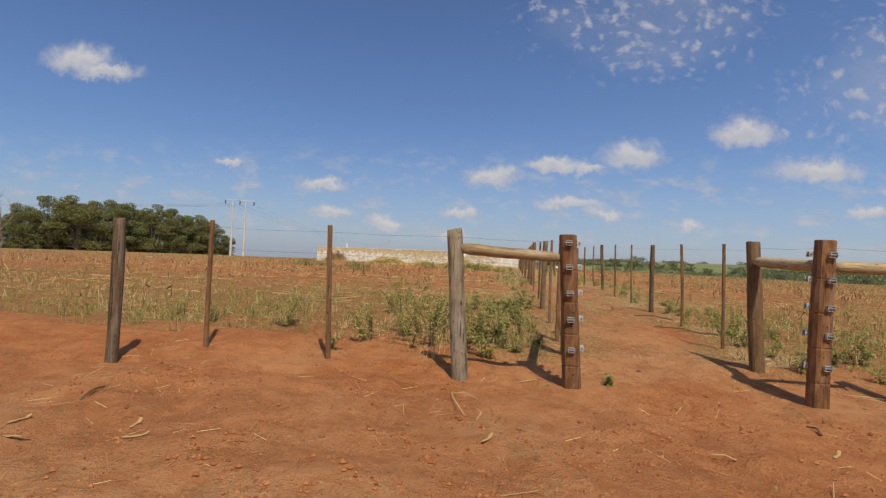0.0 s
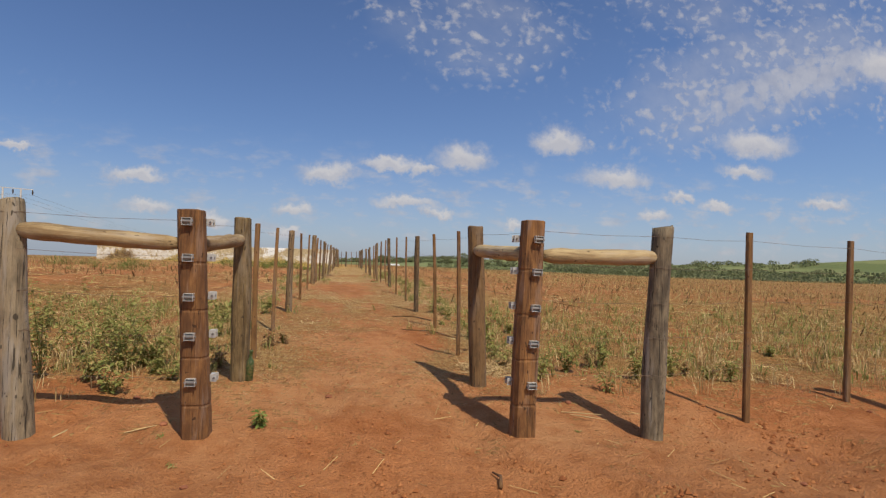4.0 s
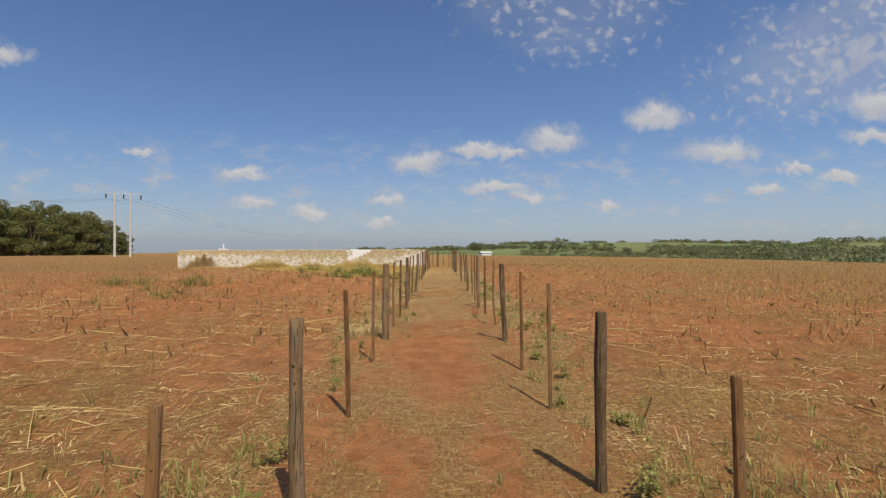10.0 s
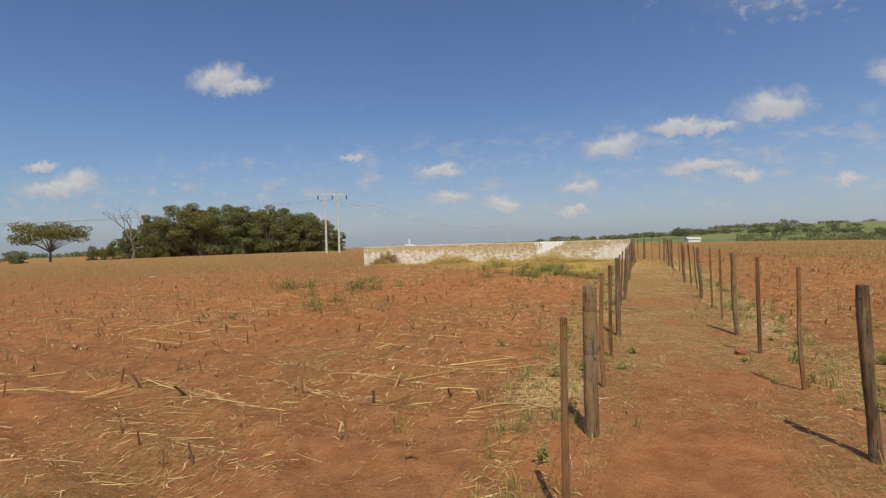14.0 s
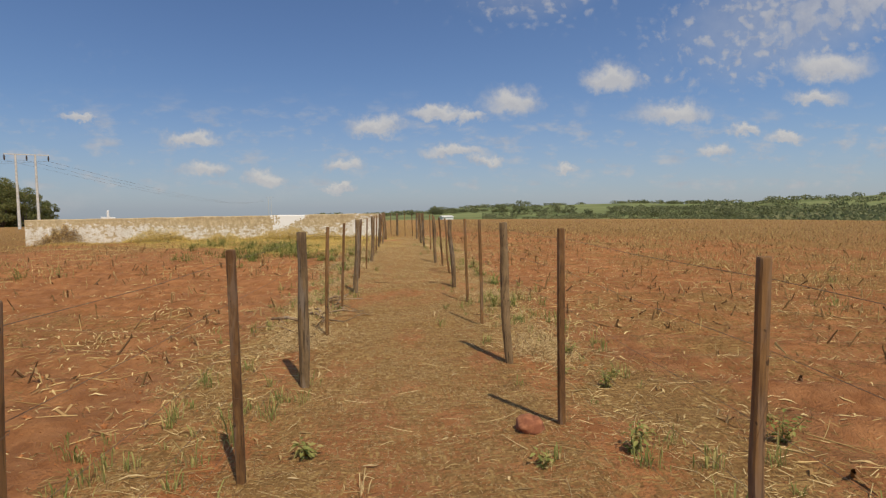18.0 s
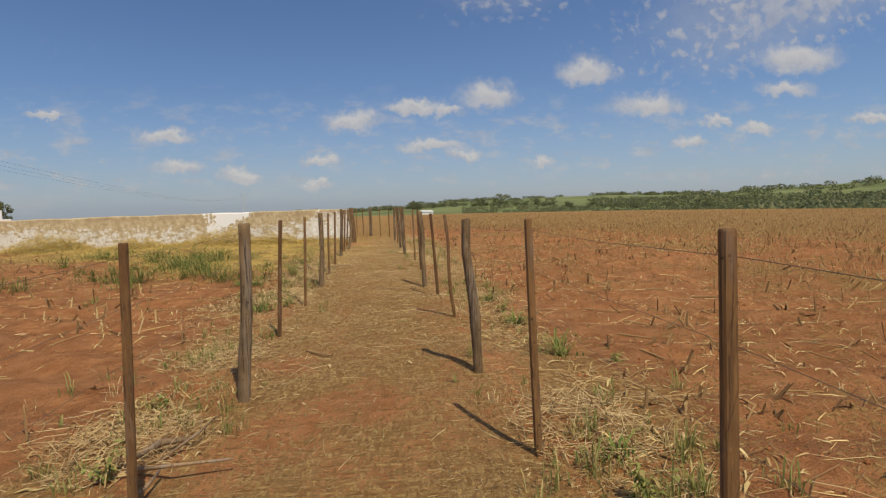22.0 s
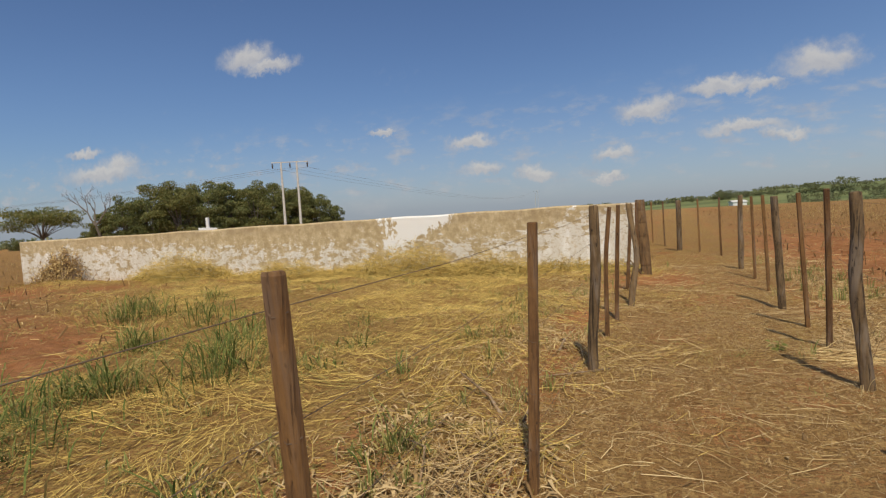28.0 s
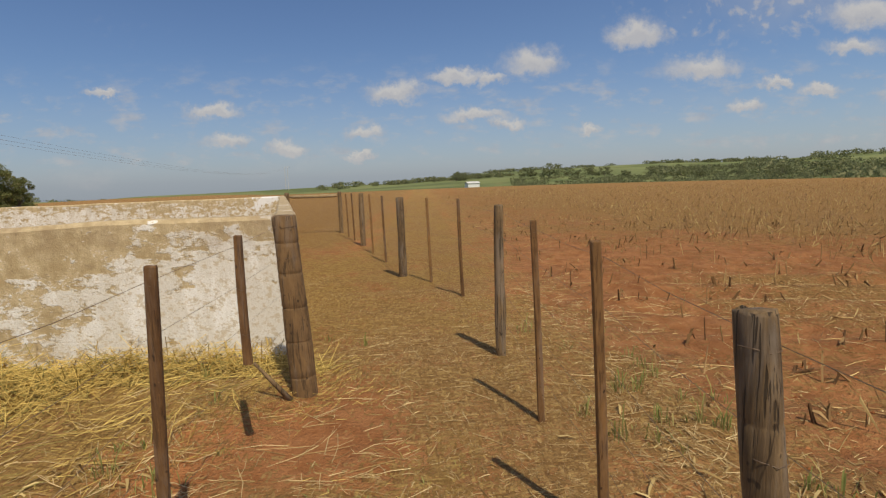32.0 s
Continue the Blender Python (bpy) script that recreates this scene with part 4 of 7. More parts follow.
for i, row in enumerate(POSTS_LEFT + POSTS_RIGHT):
    bends, w = CROOKED.get(row[:2], ((), rnd.uniform(0.085, 0.10)))
    stand("fence_post", row, w, w * rnd.uniform(0.85, 1.05), 2.4, M_POST, POST_LABELS[i % 2], "fence post", "thick posts of the lane fence", 100 + i, 0.075, notches=(0.62, 0.86) if i % 4 == 1 else (), bends=bends)
BEYOND = [(-0.2, 47.4, -0.2, 47.4, 1.60), (-1.39, 52.4, -1.39, 52.4, 1.55), (-2.60, 57.0, -2.60, 57.0, 1.50)]
for i, row in enumerate(BEYOND):
    stand("fence_post", row, 0.13, 0.12, 2.4, M_POST, "brown wooden fence post beside the old wall", "fence post", "thick posts of the lane fence", 140 + i, 0.06)
for i, row in enumerate(STAKES_LEFT + STAKES_RIGHT):
    hung = i == 15
    w = rnd.uniform(0.040, 0.052)
    bends = {(1.09, 13.90): (0, -0.02, -0.028, -0.012, 0), (1.15, 26.22): (0, -0.02, -0.012, 0.012, 0), (-0.96, 36.56): (0, -0.008, -0.018, -0.026, -0.026, -0.014, 0), (-1.06, 13.53): (0, -0.012, -0.022, -0.012, 0)}.get(row[:2], ())
    stand("fence_stake", row, w, w * rnd.uniform(0.7, 1.0), 5.0, M_STAKE, "thin dark sawn wooden stake wired into the fence", "fence stake", "thin stakes of the lane fence", 200 + i, 0.035, sink=0.06 if not hung else -0.64, bends=bends)
FAR_STAKES = [(0.71, 45.4), (0.29, 46.7), (-0.6, 49.2), (-1.0, 50.8), (-1.80, 54.0), (-2.15, 55.4), (-5.9, 63.5)]
for i, (x, y) in enumerate(FAR_STAKES):
    stand("fence_stake", (x, y, x - 0.03, y, gz(x, y) + 1.38), 0.045, 0.04, 5.0, M_STAKE, "thin dark sawn wooden stake wired into the fence", "fence stake", "thin stakes of the lane fence", 260 + i, 0.035, sink=0.06)
stand("corner_post", STRAINER[0], 0.19, 0.18, 2.6, M_CORNER, "stout notched brown corner post by the wall", "fence post", "", 300, 0.05, notches=(0.25, 0.42, 0.58, 0.74, 0.88))
for i, row in enumerate(FRONT):
    thick = i in (2, 5)
    stand("fence_post" if thick else "fence_stake", row, 0.12 if thick else 0.052, 0.11 if thick else 0.045, 2.6 if thick else 5.0, M_POST if thick else M_STAKE,
          "dark brown wooden post in the roadside fence" if thick else "thin dark sawn stake in the roadside fence", "fence post" if thick else "fence stake",
          "posts of the roadside fence" if thick else "stakes of the roadside fence", 320 + i, 0.05 if thick else 0.03)

# ---- gateway: two braced corners ----
NOTCH = (0.26, 0.44, 0.62, 0.80)
GATE_KIND = [(0.165, 0.16, 2.6, M_GREY, "grey weathered round gate post with a mortised rail", ()), (0.170, 0.165, 5.0, M_RED, "square red-brown gate post carrying wire tensioners", NOTCH),
             (0.15, 0.14, 3.4, M_OLIVE, "olive-brown hewn brace post on the lane side", ()), (0.15, 0.13, 3.4, M_CORNER, "dark cracked brace post on the lane side", ()),
             (0.175, 0.17, 5.0, M_RED, "square red-brown gate post carrying wire tensioners", NOTCH), (0.16, 0.15, 2.6, M_GREY, "grey weathered gate post leaning a little", ())]
gate = []
for i, (w, d, sq, mat, label, cuts) in enumerate(GATE_KIND):
    gate.append(stand("gate_post", GATE[i], w, d, sq, mat, label, "gate post", "posts of the gateway", 400 + i, 0.045, ties=i not in (1, 4), notches=cuts, wedge=0.03 if i in (0, 5) else 0.0))


def tensioner(parent, at, turn):
    """A U-shaped steel bracket with a ratchet spool between its cheeks."""
    bm = bmesh.new()
    box(bm, (0.056, 0.005, 0.046), (0, -0.002, 0), 0.0015)
    for side in (-1, 1):
        box(bm, (0.004, 0.044, 0.052), (side * 0.029, -0.024, 0), 0.0012)
        box(bm, (0.052, 0.030, 0.0035), (0, -0.017, side * 0.0235), 0.001)
    ob = part("wire_tensioner", bm, M_GALV, parent, "galvanised ratchet wire tensioner", Matrix.Translation(at) @ pose(0, 0, 0, 0, 0, turn))
    bm = bmesh.new()
    tube(bm, [(-0.040, -0.028, 0), (-0.030, -0.028, 0), (-0.026, -0.028, 0), (0.026, -0.028, 0), (0.030, -0.028, 0), (0.040, -0.028, 0)], [0.008, 0.008, 0.0125, 0.0125, 0.008, 0.008], 10)
    part("spool", bm, M_SPOOL, ob, "grey wire-wound spool")
    return ob


TENSION = (1.43, 1.19, 0.93, 0.67, 0.37)
for g, side in ((1, 1), (4, -1)):
    bx, by, tx, ty, tz = GATE[g]
    foot = gz(bx, by)
    for h in TENSION:
        k = h / (tz - foot)
        lx, ly = (tx - bx) * k, (ty - by) * k
        off = -0.004 if side > 0 else 0.016
        tensioner(gate[g], (lx + off, ly - 0.084, h), 0)
        tensioner(gate[g], (lx + side * 0.087, ly + 0.045, h + 0.005), 90 * side)


def rail(a, b, ra, rb, seed, label):
    """A peeled log that braces two posts."""
    r = random.Random(seed)
    bm = bmesh.new()
    turn = (b - a).to_track_quat("Z", "Y").to_matrix().to_4x4()
    back = turn.inverted()
    pts, rad = [], []
    for k in range(13):
        t = k / 12
        p = a.lerp(b, t) + Vector((0, 0, -0.004 * math.sin(t * math.pi))) + Vector((0, r.uniform(-0.002, 0.002), r.uniform(-0.002, 0.002)))
        knot = 0.004 if k in (2, 8) else 0.0
        pts.append(back @ (p - a))
        rad.append((ra + (rb - ra) * t + knot + r.uniform(-0.001, 0.001)) * (0.72 if k in (0, 12) else 1))
    tube(bm, pts, rad, 12)
    ob = part("brace_rail", bm, M_RAIL, None, label, Matrix.Translation(a) @ turn, soft=True)
    return tagged(ob, category="rail", group="brace rails of the gateway")


def at_height(g, z):
    bx, by, tx, ty, tz = GATE[g]
    k = (z - gz(bx, by)) / (tz - gz(bx, by))
    return Vector((bx + (tx - bx) * k, by + (ty - by) * k, z))


rail(at_height(0, 1.335) + Vector((0.055, -0.01, 0)), at_height(1, 1.285) + Vector((-0.085, 0, 0)), 0.060, 0.052, 1, "peeled yellowish log rail between two gate posts")
rail(at_height(1, 1.285) + Vector((0.015, 0.088, 0)), at_height(2, 1.35) + Vector((0.0, -0.055, 0)), 0.056, 0.056, 2, "peeled log rail bracing the lane corner")
rail(at_height(3, 1.345) + Vector((0.0, -0.055, 0)), at_height(4, 1.315) + Vector((0, 0.082, 0)), 0.058, 0.058, 3, "peeled log rail bracing the lane corner")
stand("gate_post", (-4.42, 57.2, -4.42, 57.2, 1.50), 0.16, 0.15, 2.6, M_POST, "brown brace post against the side wall", "gate post", "posts of the far gateway", 420, 0.05)
rail(Vector((-4.34, 57.2, 1.36)), Vector((-2.68, 57.0, 1.36)), 0.055, 0.055, 7, "peeled log rail across the far end of the lane")
rail(at_height(4, 1.31) + Vector((0.085, 0, 0)), at_height(5, 1.33) + Vector((-0.06, 0, 0)), 0.056, 0.060, 4, "peeled yellowish log rail between two gate posts")


# ---- fence wires ----
def strand(rows, down, side, label):
    pts = []
    for bx, by, tx, ty, tz in rows:
        foot = gz(bx, by)
        k = (tz - foot - down) / (tz - foot)
        pts.append(Vector((bx + (tx - bx) * k, by + (ty - by) * k, tz - down)) + Vector(side))
    path = [pts[0]]
    for a, b in zip(pts, pts[1:]):
        path += [a.lerp(b, 0.5) + Vector((0, 0, -0.012)), b]
    start = path[0]
    bm = tube(bmesh.new(), [p - start for p in path], 0.0012, 4, False)
    ob = part("fence_wire", bm, M_WIRE, None, label, Matrix.Translation(start))
    tagged(ob, category="fence wire", group="strands of fence wire")


by_y = lambda row: row[1]
left_line = [GATE[1], GATE[2]] + sorted(POSTS_LEFT + [s for i, s in enumerate(STAKES_LEFT) if i != 15], key=by_y) + STRAINER
right_line = [GATE[4], GATE[3]] + sorted(POSTS_RIGHT + STAKES_RIGHT + BEYOND + [(x, y, x, y, gz(x, y) + 1.38) for x, y in FAR_STAKES], key=by_y)[:-1]
roadside_left = [GATE[1], GATE[0], FRONT[0], FRONT[1], FRONT[2], (-9.5, -0.1, -9.5, -0.1, 1.45), (-16.0, -0.2, -16.0, -0.2, 1.4), (-24.0, -0.3, -24.0, -0.3, 1.3)]
roadside_right = [GATE[4], GATE[5], FRONT[3], FRONT[4], FRONT[5], (9.0, 0.1, 9.0, 0.1, 1.5), (14.0, 0.1, 14.0, 0.1, 1.5)]
for down in LEVELS:
    strand(left_line, down, (-0.045, 0, 0), "plain steel strand along the lane fence")
    strand(right_line, down, (0.045, 0, 0), "plain steel strand along the lane fence")
    strand(roadside_left, down, (0, -0.05, 0), "plain steel strand along the roadside fence")
    strand(roadside_right, down, (0, -0.05, 0), "plain steel strand along the roadside fence")
for i, x in enumerate((-9.5, -16.0, -24.0, 9.0, 14.0)):
    z = {-9.5: 1.45, -16.0: 1.4, -24.0: 1.3}.get(x, 1.5)
    stand("fence_post", (x, -0.1, x, -0.1, z), 0.12, 0.11, 2.6, M_POST, "dark brown wooden post in the roadside fence", "fence post", "posts of the roadside fence", 340 + i)


# ---- loose straw, stalks and plants ----
def scatter(count, x0, x1, y0, y1, keep, seed):
    """Random places in a rectangle, kept with the likelihood keep(x, y)."""
    g = np.random.default_rng(seed)
    x, y = g.uniform(x0, x1, count), g.uniform(y0, y1, count)
    ok = g.uniform(0, 1, count) < keep(x, y)
    return x[ok], y[ok], g


def lying(name, x, y, g, lo, hi, thick, lift, tilt, mat, label, category, turn=None):
    """Pieces of straw as three-sided rods lying on the ground, in one object."""
    n_ = len(x)
    length = g.uniform(lo, hi, n_) * g.uniform(0.5, 1.0, n_)
    az = g.uniform(0, np.pi, n_) if turn is None else turn + g.normal(0, 0.35, n_)
    el = np.abs(g.normal(0, tilt, n_))
    dx, dy = np.cos(az) * np.cos(el) * length / 2, np.sin(az) * np.cos(el) * length / 2
    z0 = height(x - dx, y - dy) + hay_lift(x - dx, y - dy)
    z1 = height(x + dx, y + dy) + hay_lift(x + dx, y + dy)
    up = g.uniform(0, lift, n_)
    a = np.stack([x - dx, y - dy, z0 + up * 0.6], 1)
    b = np.stack([x + dx, y + dy, z1 + up + np.sin(el) * length], 1)
    r = thick * g.uniform(0.5, 1.3, n_)
    side = np.stack([-np.sin(az), np.cos(az), np.zeros(n_)], 1) * r[:, None]
    high = np.array([0, 0, 1.0]) * (r * 1.1)[:, None]
    verts = np.stack([a - side, a + side, a + high, b - side * 0.7, b + side * 0.7, b + high * 0.7], 1).reshape(-1, 3)
    k = np.arange(n_)[:, None] * 6
    faces = np.concatenate([k + [0, 3, 5, 2], k + [2, 5, 4, 1]], 0)
    ob = new(name, mesh_from(name, verts, faces, mat))
    return tagged(ob, label, category, kind="stuff")


def rods(name, x, y, g, lo, hi, thick, lift, mat, label, category, turn, spread=0.55, bend=0.22):
    """Stems in two lengths each, lying on the ground, in one object."""
    n_ = len(x)
    L = lo + (hi - lo) * g.uniform(0, 1, n_) ** 2.2
    az = g.uniform(0, 2 * np.pi, n_) if turn is None else turn + g.normal(0, spread, n_) + np.pi * g.integers(0, 2, n_)
    kink = g.normal(0, bend, n_)
    r = thick * g.uniform(0.45, 1.3, n_)
    lo_, hi_ = g.uniform(0, lift, n_), g.uniform(0, lift * 1.5, n_)
    x1, y1 = x + np.cos(az) * L * 0.5, y + np.sin(az) * L * 0.5
    x2, y2 = x1 + np.cos(az + kink) * L * 0.5, y1 + np.sin(az + kink) * L * 0.5
    rest = lambda px, py: height(px, py) + hay_lift(px, py)
    z0, z2 = rest(x, y), rest(x2, y2)
    z1 = np.maximum((z0 + z2) / 2, rest(x1, y1))

    def ring(px, py, z, a, k):
        c = np.stack([px, py, z], 1)
        s = np.stack([-np.sin(a), np.cos(a), 0 * a], 1) * (r * k)[:, None]
        e = np.array([0, 0, 1.0]) * (r * 1.1 * k)[:, None]
        return [c - s, c + e, c + s]

    rings = ring(x, y, z0 + lo_ * 0.4, az, 1.0) + ring(x1, y1, z1 + lo_, az + kink / 2, 0.9) + ring(x2, y2, z2 + hi_, az + kink, 0.55)
    verts = np.stack(rings, 1).reshape(-1, 3)
    k = np.arange(n_)[:, None] * 9
    faces = np.concatenate([k + [0, 3, 4, 1], k + [1, 4, 5, 2], k + [3, 6, 7, 4], k + [4, 7, 8, 5]], 0)
    return tagged(new(name, mesh_from(name, verts, faces, mat)), label, category, kind="stuff")


x, y, g = scatter(250000, -1.9, 1.9, 0.6, 46, lambda x, y: np.clip(litter_at(x, y) * 1.25, 0, 1) * (0.25 + 0.75 * smooth(0.30, 0.62, vnoise(x, y, 0.8, 31))) * (1 - 0.5 * smooth(38, 44, y)), 1)
lying("straw_litter", x, y, g, 0.008, 0.060, 0.0013, 0.006, 0.16, M_TRAMPLED, "trampled dry straw strewn along the fenced lane", "straw")
x, y, g = scatter(15000, -2.0, 2.0, 3, 46, lambda x, y: litter_at(x, y) * (0.15 + 0.85 * smooth(0.45, 0.70, vnoise(x, y, 0.9, 39))), 38)
rods("straw_stems", x, y, g, 0.05, 0.30, 0.0022, 0.012, M_STRAW, "longer straw stems lying along the lane", "straw", None)
x, y, g = scatter(420000, -16, 14, 1.2, 48, lambda x, y: np.clip(litter_at(x, y) * 1.2, 0, 1) * np.exp(-np.abs(x) / 6.5) * smooth(1.1, 1.6, np.abs(x)) * (0.15 + 0.85 * smooth(0.36, 0.66, vnoise(x, y, 1.1, 32))), 2)
lying("straw_litter", x, y, g, 0.02, 0.13, 0.0028, 0.012, 0.16, M_STRAW, "dry straw and chaff strewn over the field", "straw")
wall_free = lambda x, y: (y < 40.95 + 0.0996 * (x + 18.4)) | (x > -0.75)
x, y, g = scatter(74000, -28, 26, 2, 60, lambda x, y: 0.75 * np.exp(-np.hypot(x, (y - 22) * 0.4) / 16) * smooth(1.7, 2.6, np.abs(x)) * wall_free(x, y) * smooth(0.35, 0.6, vnoise(x, y, 2.5, 33)), 3)
more = lambda x, y: np.exp(-np.abs(x) / 7) * smooth(1.3, 2.0, np.abs(x)) * smooth(4, 6, y) * (1 - smooth(11, 17, y)) * (0.1 + 0.9 * smooth(0.42, 0.62, vnoise(x, y, 1.3, 132)))
sx_, sy_, sg_ = scatter(85000, -14, 12, 4, 17, lambda x, y: more(x, y) * (1 - 0.8 * smooth(1.9, 2.6, x) * smooth(7.5, 10, y)), 133)
lying("straw_litter", sx_, sy_, sg_, 0.03, 0.16, 0.0030, 0.012, 0.10, M_STALK, "pale chopped corn straw lying in drifts", "straw", 0.30 + 4.5 * (vnoise(sx_, sy_, 0.6, 134) - 0.5))
rods("corn_stalks", x, y, g, 0.05, 0.45, 0.0048, 0.012, M_STALK, "broken dry corn stalks lying in rows", "corn stalks", 0.2, 0.6, 0.12)


def stalks(name, x, y, az, g, lo, hi, r0, r1, label, kind="stuff", mat=None):
    """Long jointed corn stalks, thick enough to cast shadows, in one object."""
    n_ = len(x)
    L, r = lo + (hi - lo) * g.uniform(0, 1, n_) ** 1.8, g.uniform(r0, r1, n_)
    rest = lambda px, py: height(px, py) + hay_lift(px, py)
    x0, y0, x1, y1 = x - np.cos(az) * L / 2, y - np.sin(az) * L / 2, x + np.cos(az) * L / 2, y + np.sin(az) * L / 2
    z0, z1 = rest(x0, y0), rest(x1, y1)
    high = np.max([rest(x0 + (x1 - x0) * q, y0 + (y1 - y0) * q) - z0 - (z1 - z0) * q for q in (0, 0.25, 0.5, 0.75, 1)], 0)
    tip = np.abs(g.normal(0, 0.03, n_)) * L
    sway = g.normal(0, 0.018, n_) * L
    rings = []
    for k in range(6):
        q = k / 5
        off = sway * math.sin(q * math.pi) + g.normal(0, 0.0015, n_)
        px, py = x0 + (x1 - x0) * q - np.sin(az) * off, y0 + (y1 - y0) * q + np.cos(az) * off
        pz = z0 + (z1 - z0) * q + high * 0.8 + r * 0.5 + tip * q
        fat = r * (1.15 if k % 2 else 0.85) * (1 - 0.08 * k)
        for s in range(5):
            t = s * 2 * np.pi / 5
            rings.append(np.stack([px - np.sin(az) * fat * np.cos(t), py + np.cos(az) * fat * np.cos(t), pz + fat * np.sin(t)], 1))
    verts = np.stack(rings, 1).reshape(-1, 3)
    k = np.arange(n_)[:, None] * 30
    faces = np.concatenate([k + [5 * i + s, 5 * i + (s + 1) % 5, 5 * i + 5 + (s + 1) % 5, 5 * i + 5 + s] for i in range(5) for s in range(5)], 0)
    return tagged(new(name, mesh_from(name, verts, faces, mat or M_STALK)), label, "corn stalks", kind=kind)


def husks(name, x, y, g, lo, hi, wide, arch, mat, label):
    """Crumpled dry leaves: arched, twisted ribbons in one object."""
    n_ = len(x)
    L, w, az = g.uniform(lo, hi, n_), wide * g.uniform(0.4, 1.2, n_), g.uniform(0, 2 * np.pi, n_)
    top = np.abs(g.normal(0, arch, n_))
    px, py, a, rings = x, y, az, []
    for k in range(4):
        lift = height(px, py) + hay_lift(px, py) + 0.004 + top * (0.1, 1.0, 0.8, 0.15)[k]
        tw = g.normal(0, 0.6, n_)
        s = w * (0.5, 1.0, 0.8, 0.15)[k]
        off = np.stack([-np.sin(a) * s * np.cos(tw), np.cos(a) * s * np.cos(tw), np.abs(s * np.sin(tw))], 1)
        c = np.stack([px, py, lift], 1)
        rings += [c - off * np.array([1, 1, 0]), c + off]
        a = a + g.normal(0, 0.45, n_)
        px, py = px + np.cos(a) * L / 3, py + np.sin(a) * L / 3
    verts = np.stack(rings, 1).reshape(-1, 3)
    k = np.arange(n_)[:, None] * 8
    faces = np.concatenate([k + [2 * i, 2 * i + 1, 2 * i + 3, 2 * i + 2] for i in range(3)], 0)
    return tagged(new(name, mesh_from(name, verts, faces, mat)), label, "corn husks", kind="stuff")


def swath(count, each, x0, x1, y0, y1, keep, seed, turn, along, across):
    """Clusters of pieces drawn out along the direction turn."""
    cx, cy, g = scatter(count, x0, x1, y0, y1, keep, seed)
    number = g.poisson(each, len(cx)) + 1
    cx, cy = np.repeat(cx, number), np.repeat(cy, number)
    d, e = g.normal(0, along, len(cx)), g.normal(0, across, len(cx))
    return cx + d * np.cos(turn) - e * np.sin(turn), cy + d * np.sin(turn) + e * np.cos(turn), g


open_field = lambda x, y: smooth(1.9, 2.6, np.abs(x)) * wall_free(x, y) * (1 - hay_at(x, y)) * np.exp(-np.hypot(np.abs(x) - 2, (y - 21) * 0.35) / 11)
for seed, x0, x1, turn, many in ((301, -20, -1.6, 0.30, 2100), (302, 1.6, 18, -0.75, 950)):
    x, y, g = swath(many, 3.2, x0, x1, 4.5, 42, lambda x, y: open_field(x, y) * (0.06 + 0.94 * smooth(0.46, 0.62, vnoise(x, y, 2.2, 81))) * (1 - 0.55 * smooth(15, 19, y)), seed, turn, 0.45, 0.16)
    stalks("corn_stalks", x, y, turn + g.normal(0, 0.32 + 0.4 * smooth(15, 19, y), len(x)) + (g.uniform(0, 1, len(x)) < 0.2) * g.uniform(0, 3, len(x)), g, 0.08, 0.95 - 0.45 * smooth(15, 19, y), 0.004, 0.0105, "long broken corn stalks lying across the stubble")
    x, y, g = swath(3400, 8, x0, x1, 4.5, 42, lambda x, y: open_field(x, y) * (0.2 + 0.8 * smooth(0.4, 0.6, vnoise(x, y, 2.2, 81))), seed + 10, turn, 0.40, 0.22)
    husks("corn_husks", x, y, g, 0.03, 0.17, 0.009, 0.018, M_HUSK, "torn dry corn leaves scattered on bare earth")
rim = lambda x, y: np.exp(-((np.abs(x) - 1.5) / 0.33) ** 2) * (0.2 + 0.8 * smooth(0.5, 0.7, vnoise(x, y, 1.7, 82))) * smooth(14, 18, y)
x, y, g = swath(420, 4, -2.6, 2.6, 13, 46, lambda x, y: rim(x, y) * wall_free(x, y), 321, 1.57, 0.30, 0.14)
stalks("corn_stalks", x, y, g.uniform(0, 6.28, len(x)), g, 0.08, 0.45, 0.003, 0.008, "broken corn stalks heaped along the fence foot")
x, y, g = scatter(6500, -2.4, 2.4, 24, 44, lambda x, y: (0.25 + 0.75 * smooth(31, 36, y)) * wall_free(x, y) * (0.2 + 0.8 * smooth(0.35, 0.6, vnoise(x, y, 0.9, 83))), 322)
rods("straw_stems", x, y, g, 0.06, 0.42, 0.0026, 0.012, M_STRAW, "long pale straw stems lying over the lane end", "straw", None)
x, y, g = scatter(9000, 1.4, 9, 30, 46, lambda x, y: smooth(32, 36, y) * np.exp(-(x - 1.4) / 3.0) * (0.15 + 0.85 * smooth(0.4, 0.6, vnoise(x, y, 1.2, 84))), 323)
rods("straw_stems", x, y, g, 0.06, 0.36, 0.0028, 0.012, M_STRAW, "long pale straw stems lying on the stubble field", "straw", None)
x, y, g = scatter(15000, -4.5, 4.0, 4, 41, lambda x, y: np.exp(-((np.abs(x) - 1.5) / 0.9) ** 2) * smooth(0.4, 0.65, vnoise(x, y, 1.4, 37)) * (1 - 0.7 * hay_at(x, y)), 23)
husks("corn_husks", x, y, g, 0.03, 0.15, 0.008, 0.022, M_TRAMPLED, "curled dry corn leaves heaped along the fence")
x, y, g = scatter(120000, -18.5, 0.0, 29, 43, lambda x, y: hay_at(x, y) * (0.25 + 0.75 * smooth(0.3, 0.6, vnoise(x, y, 1.3, 36))) * wall_free(x, y), 4)
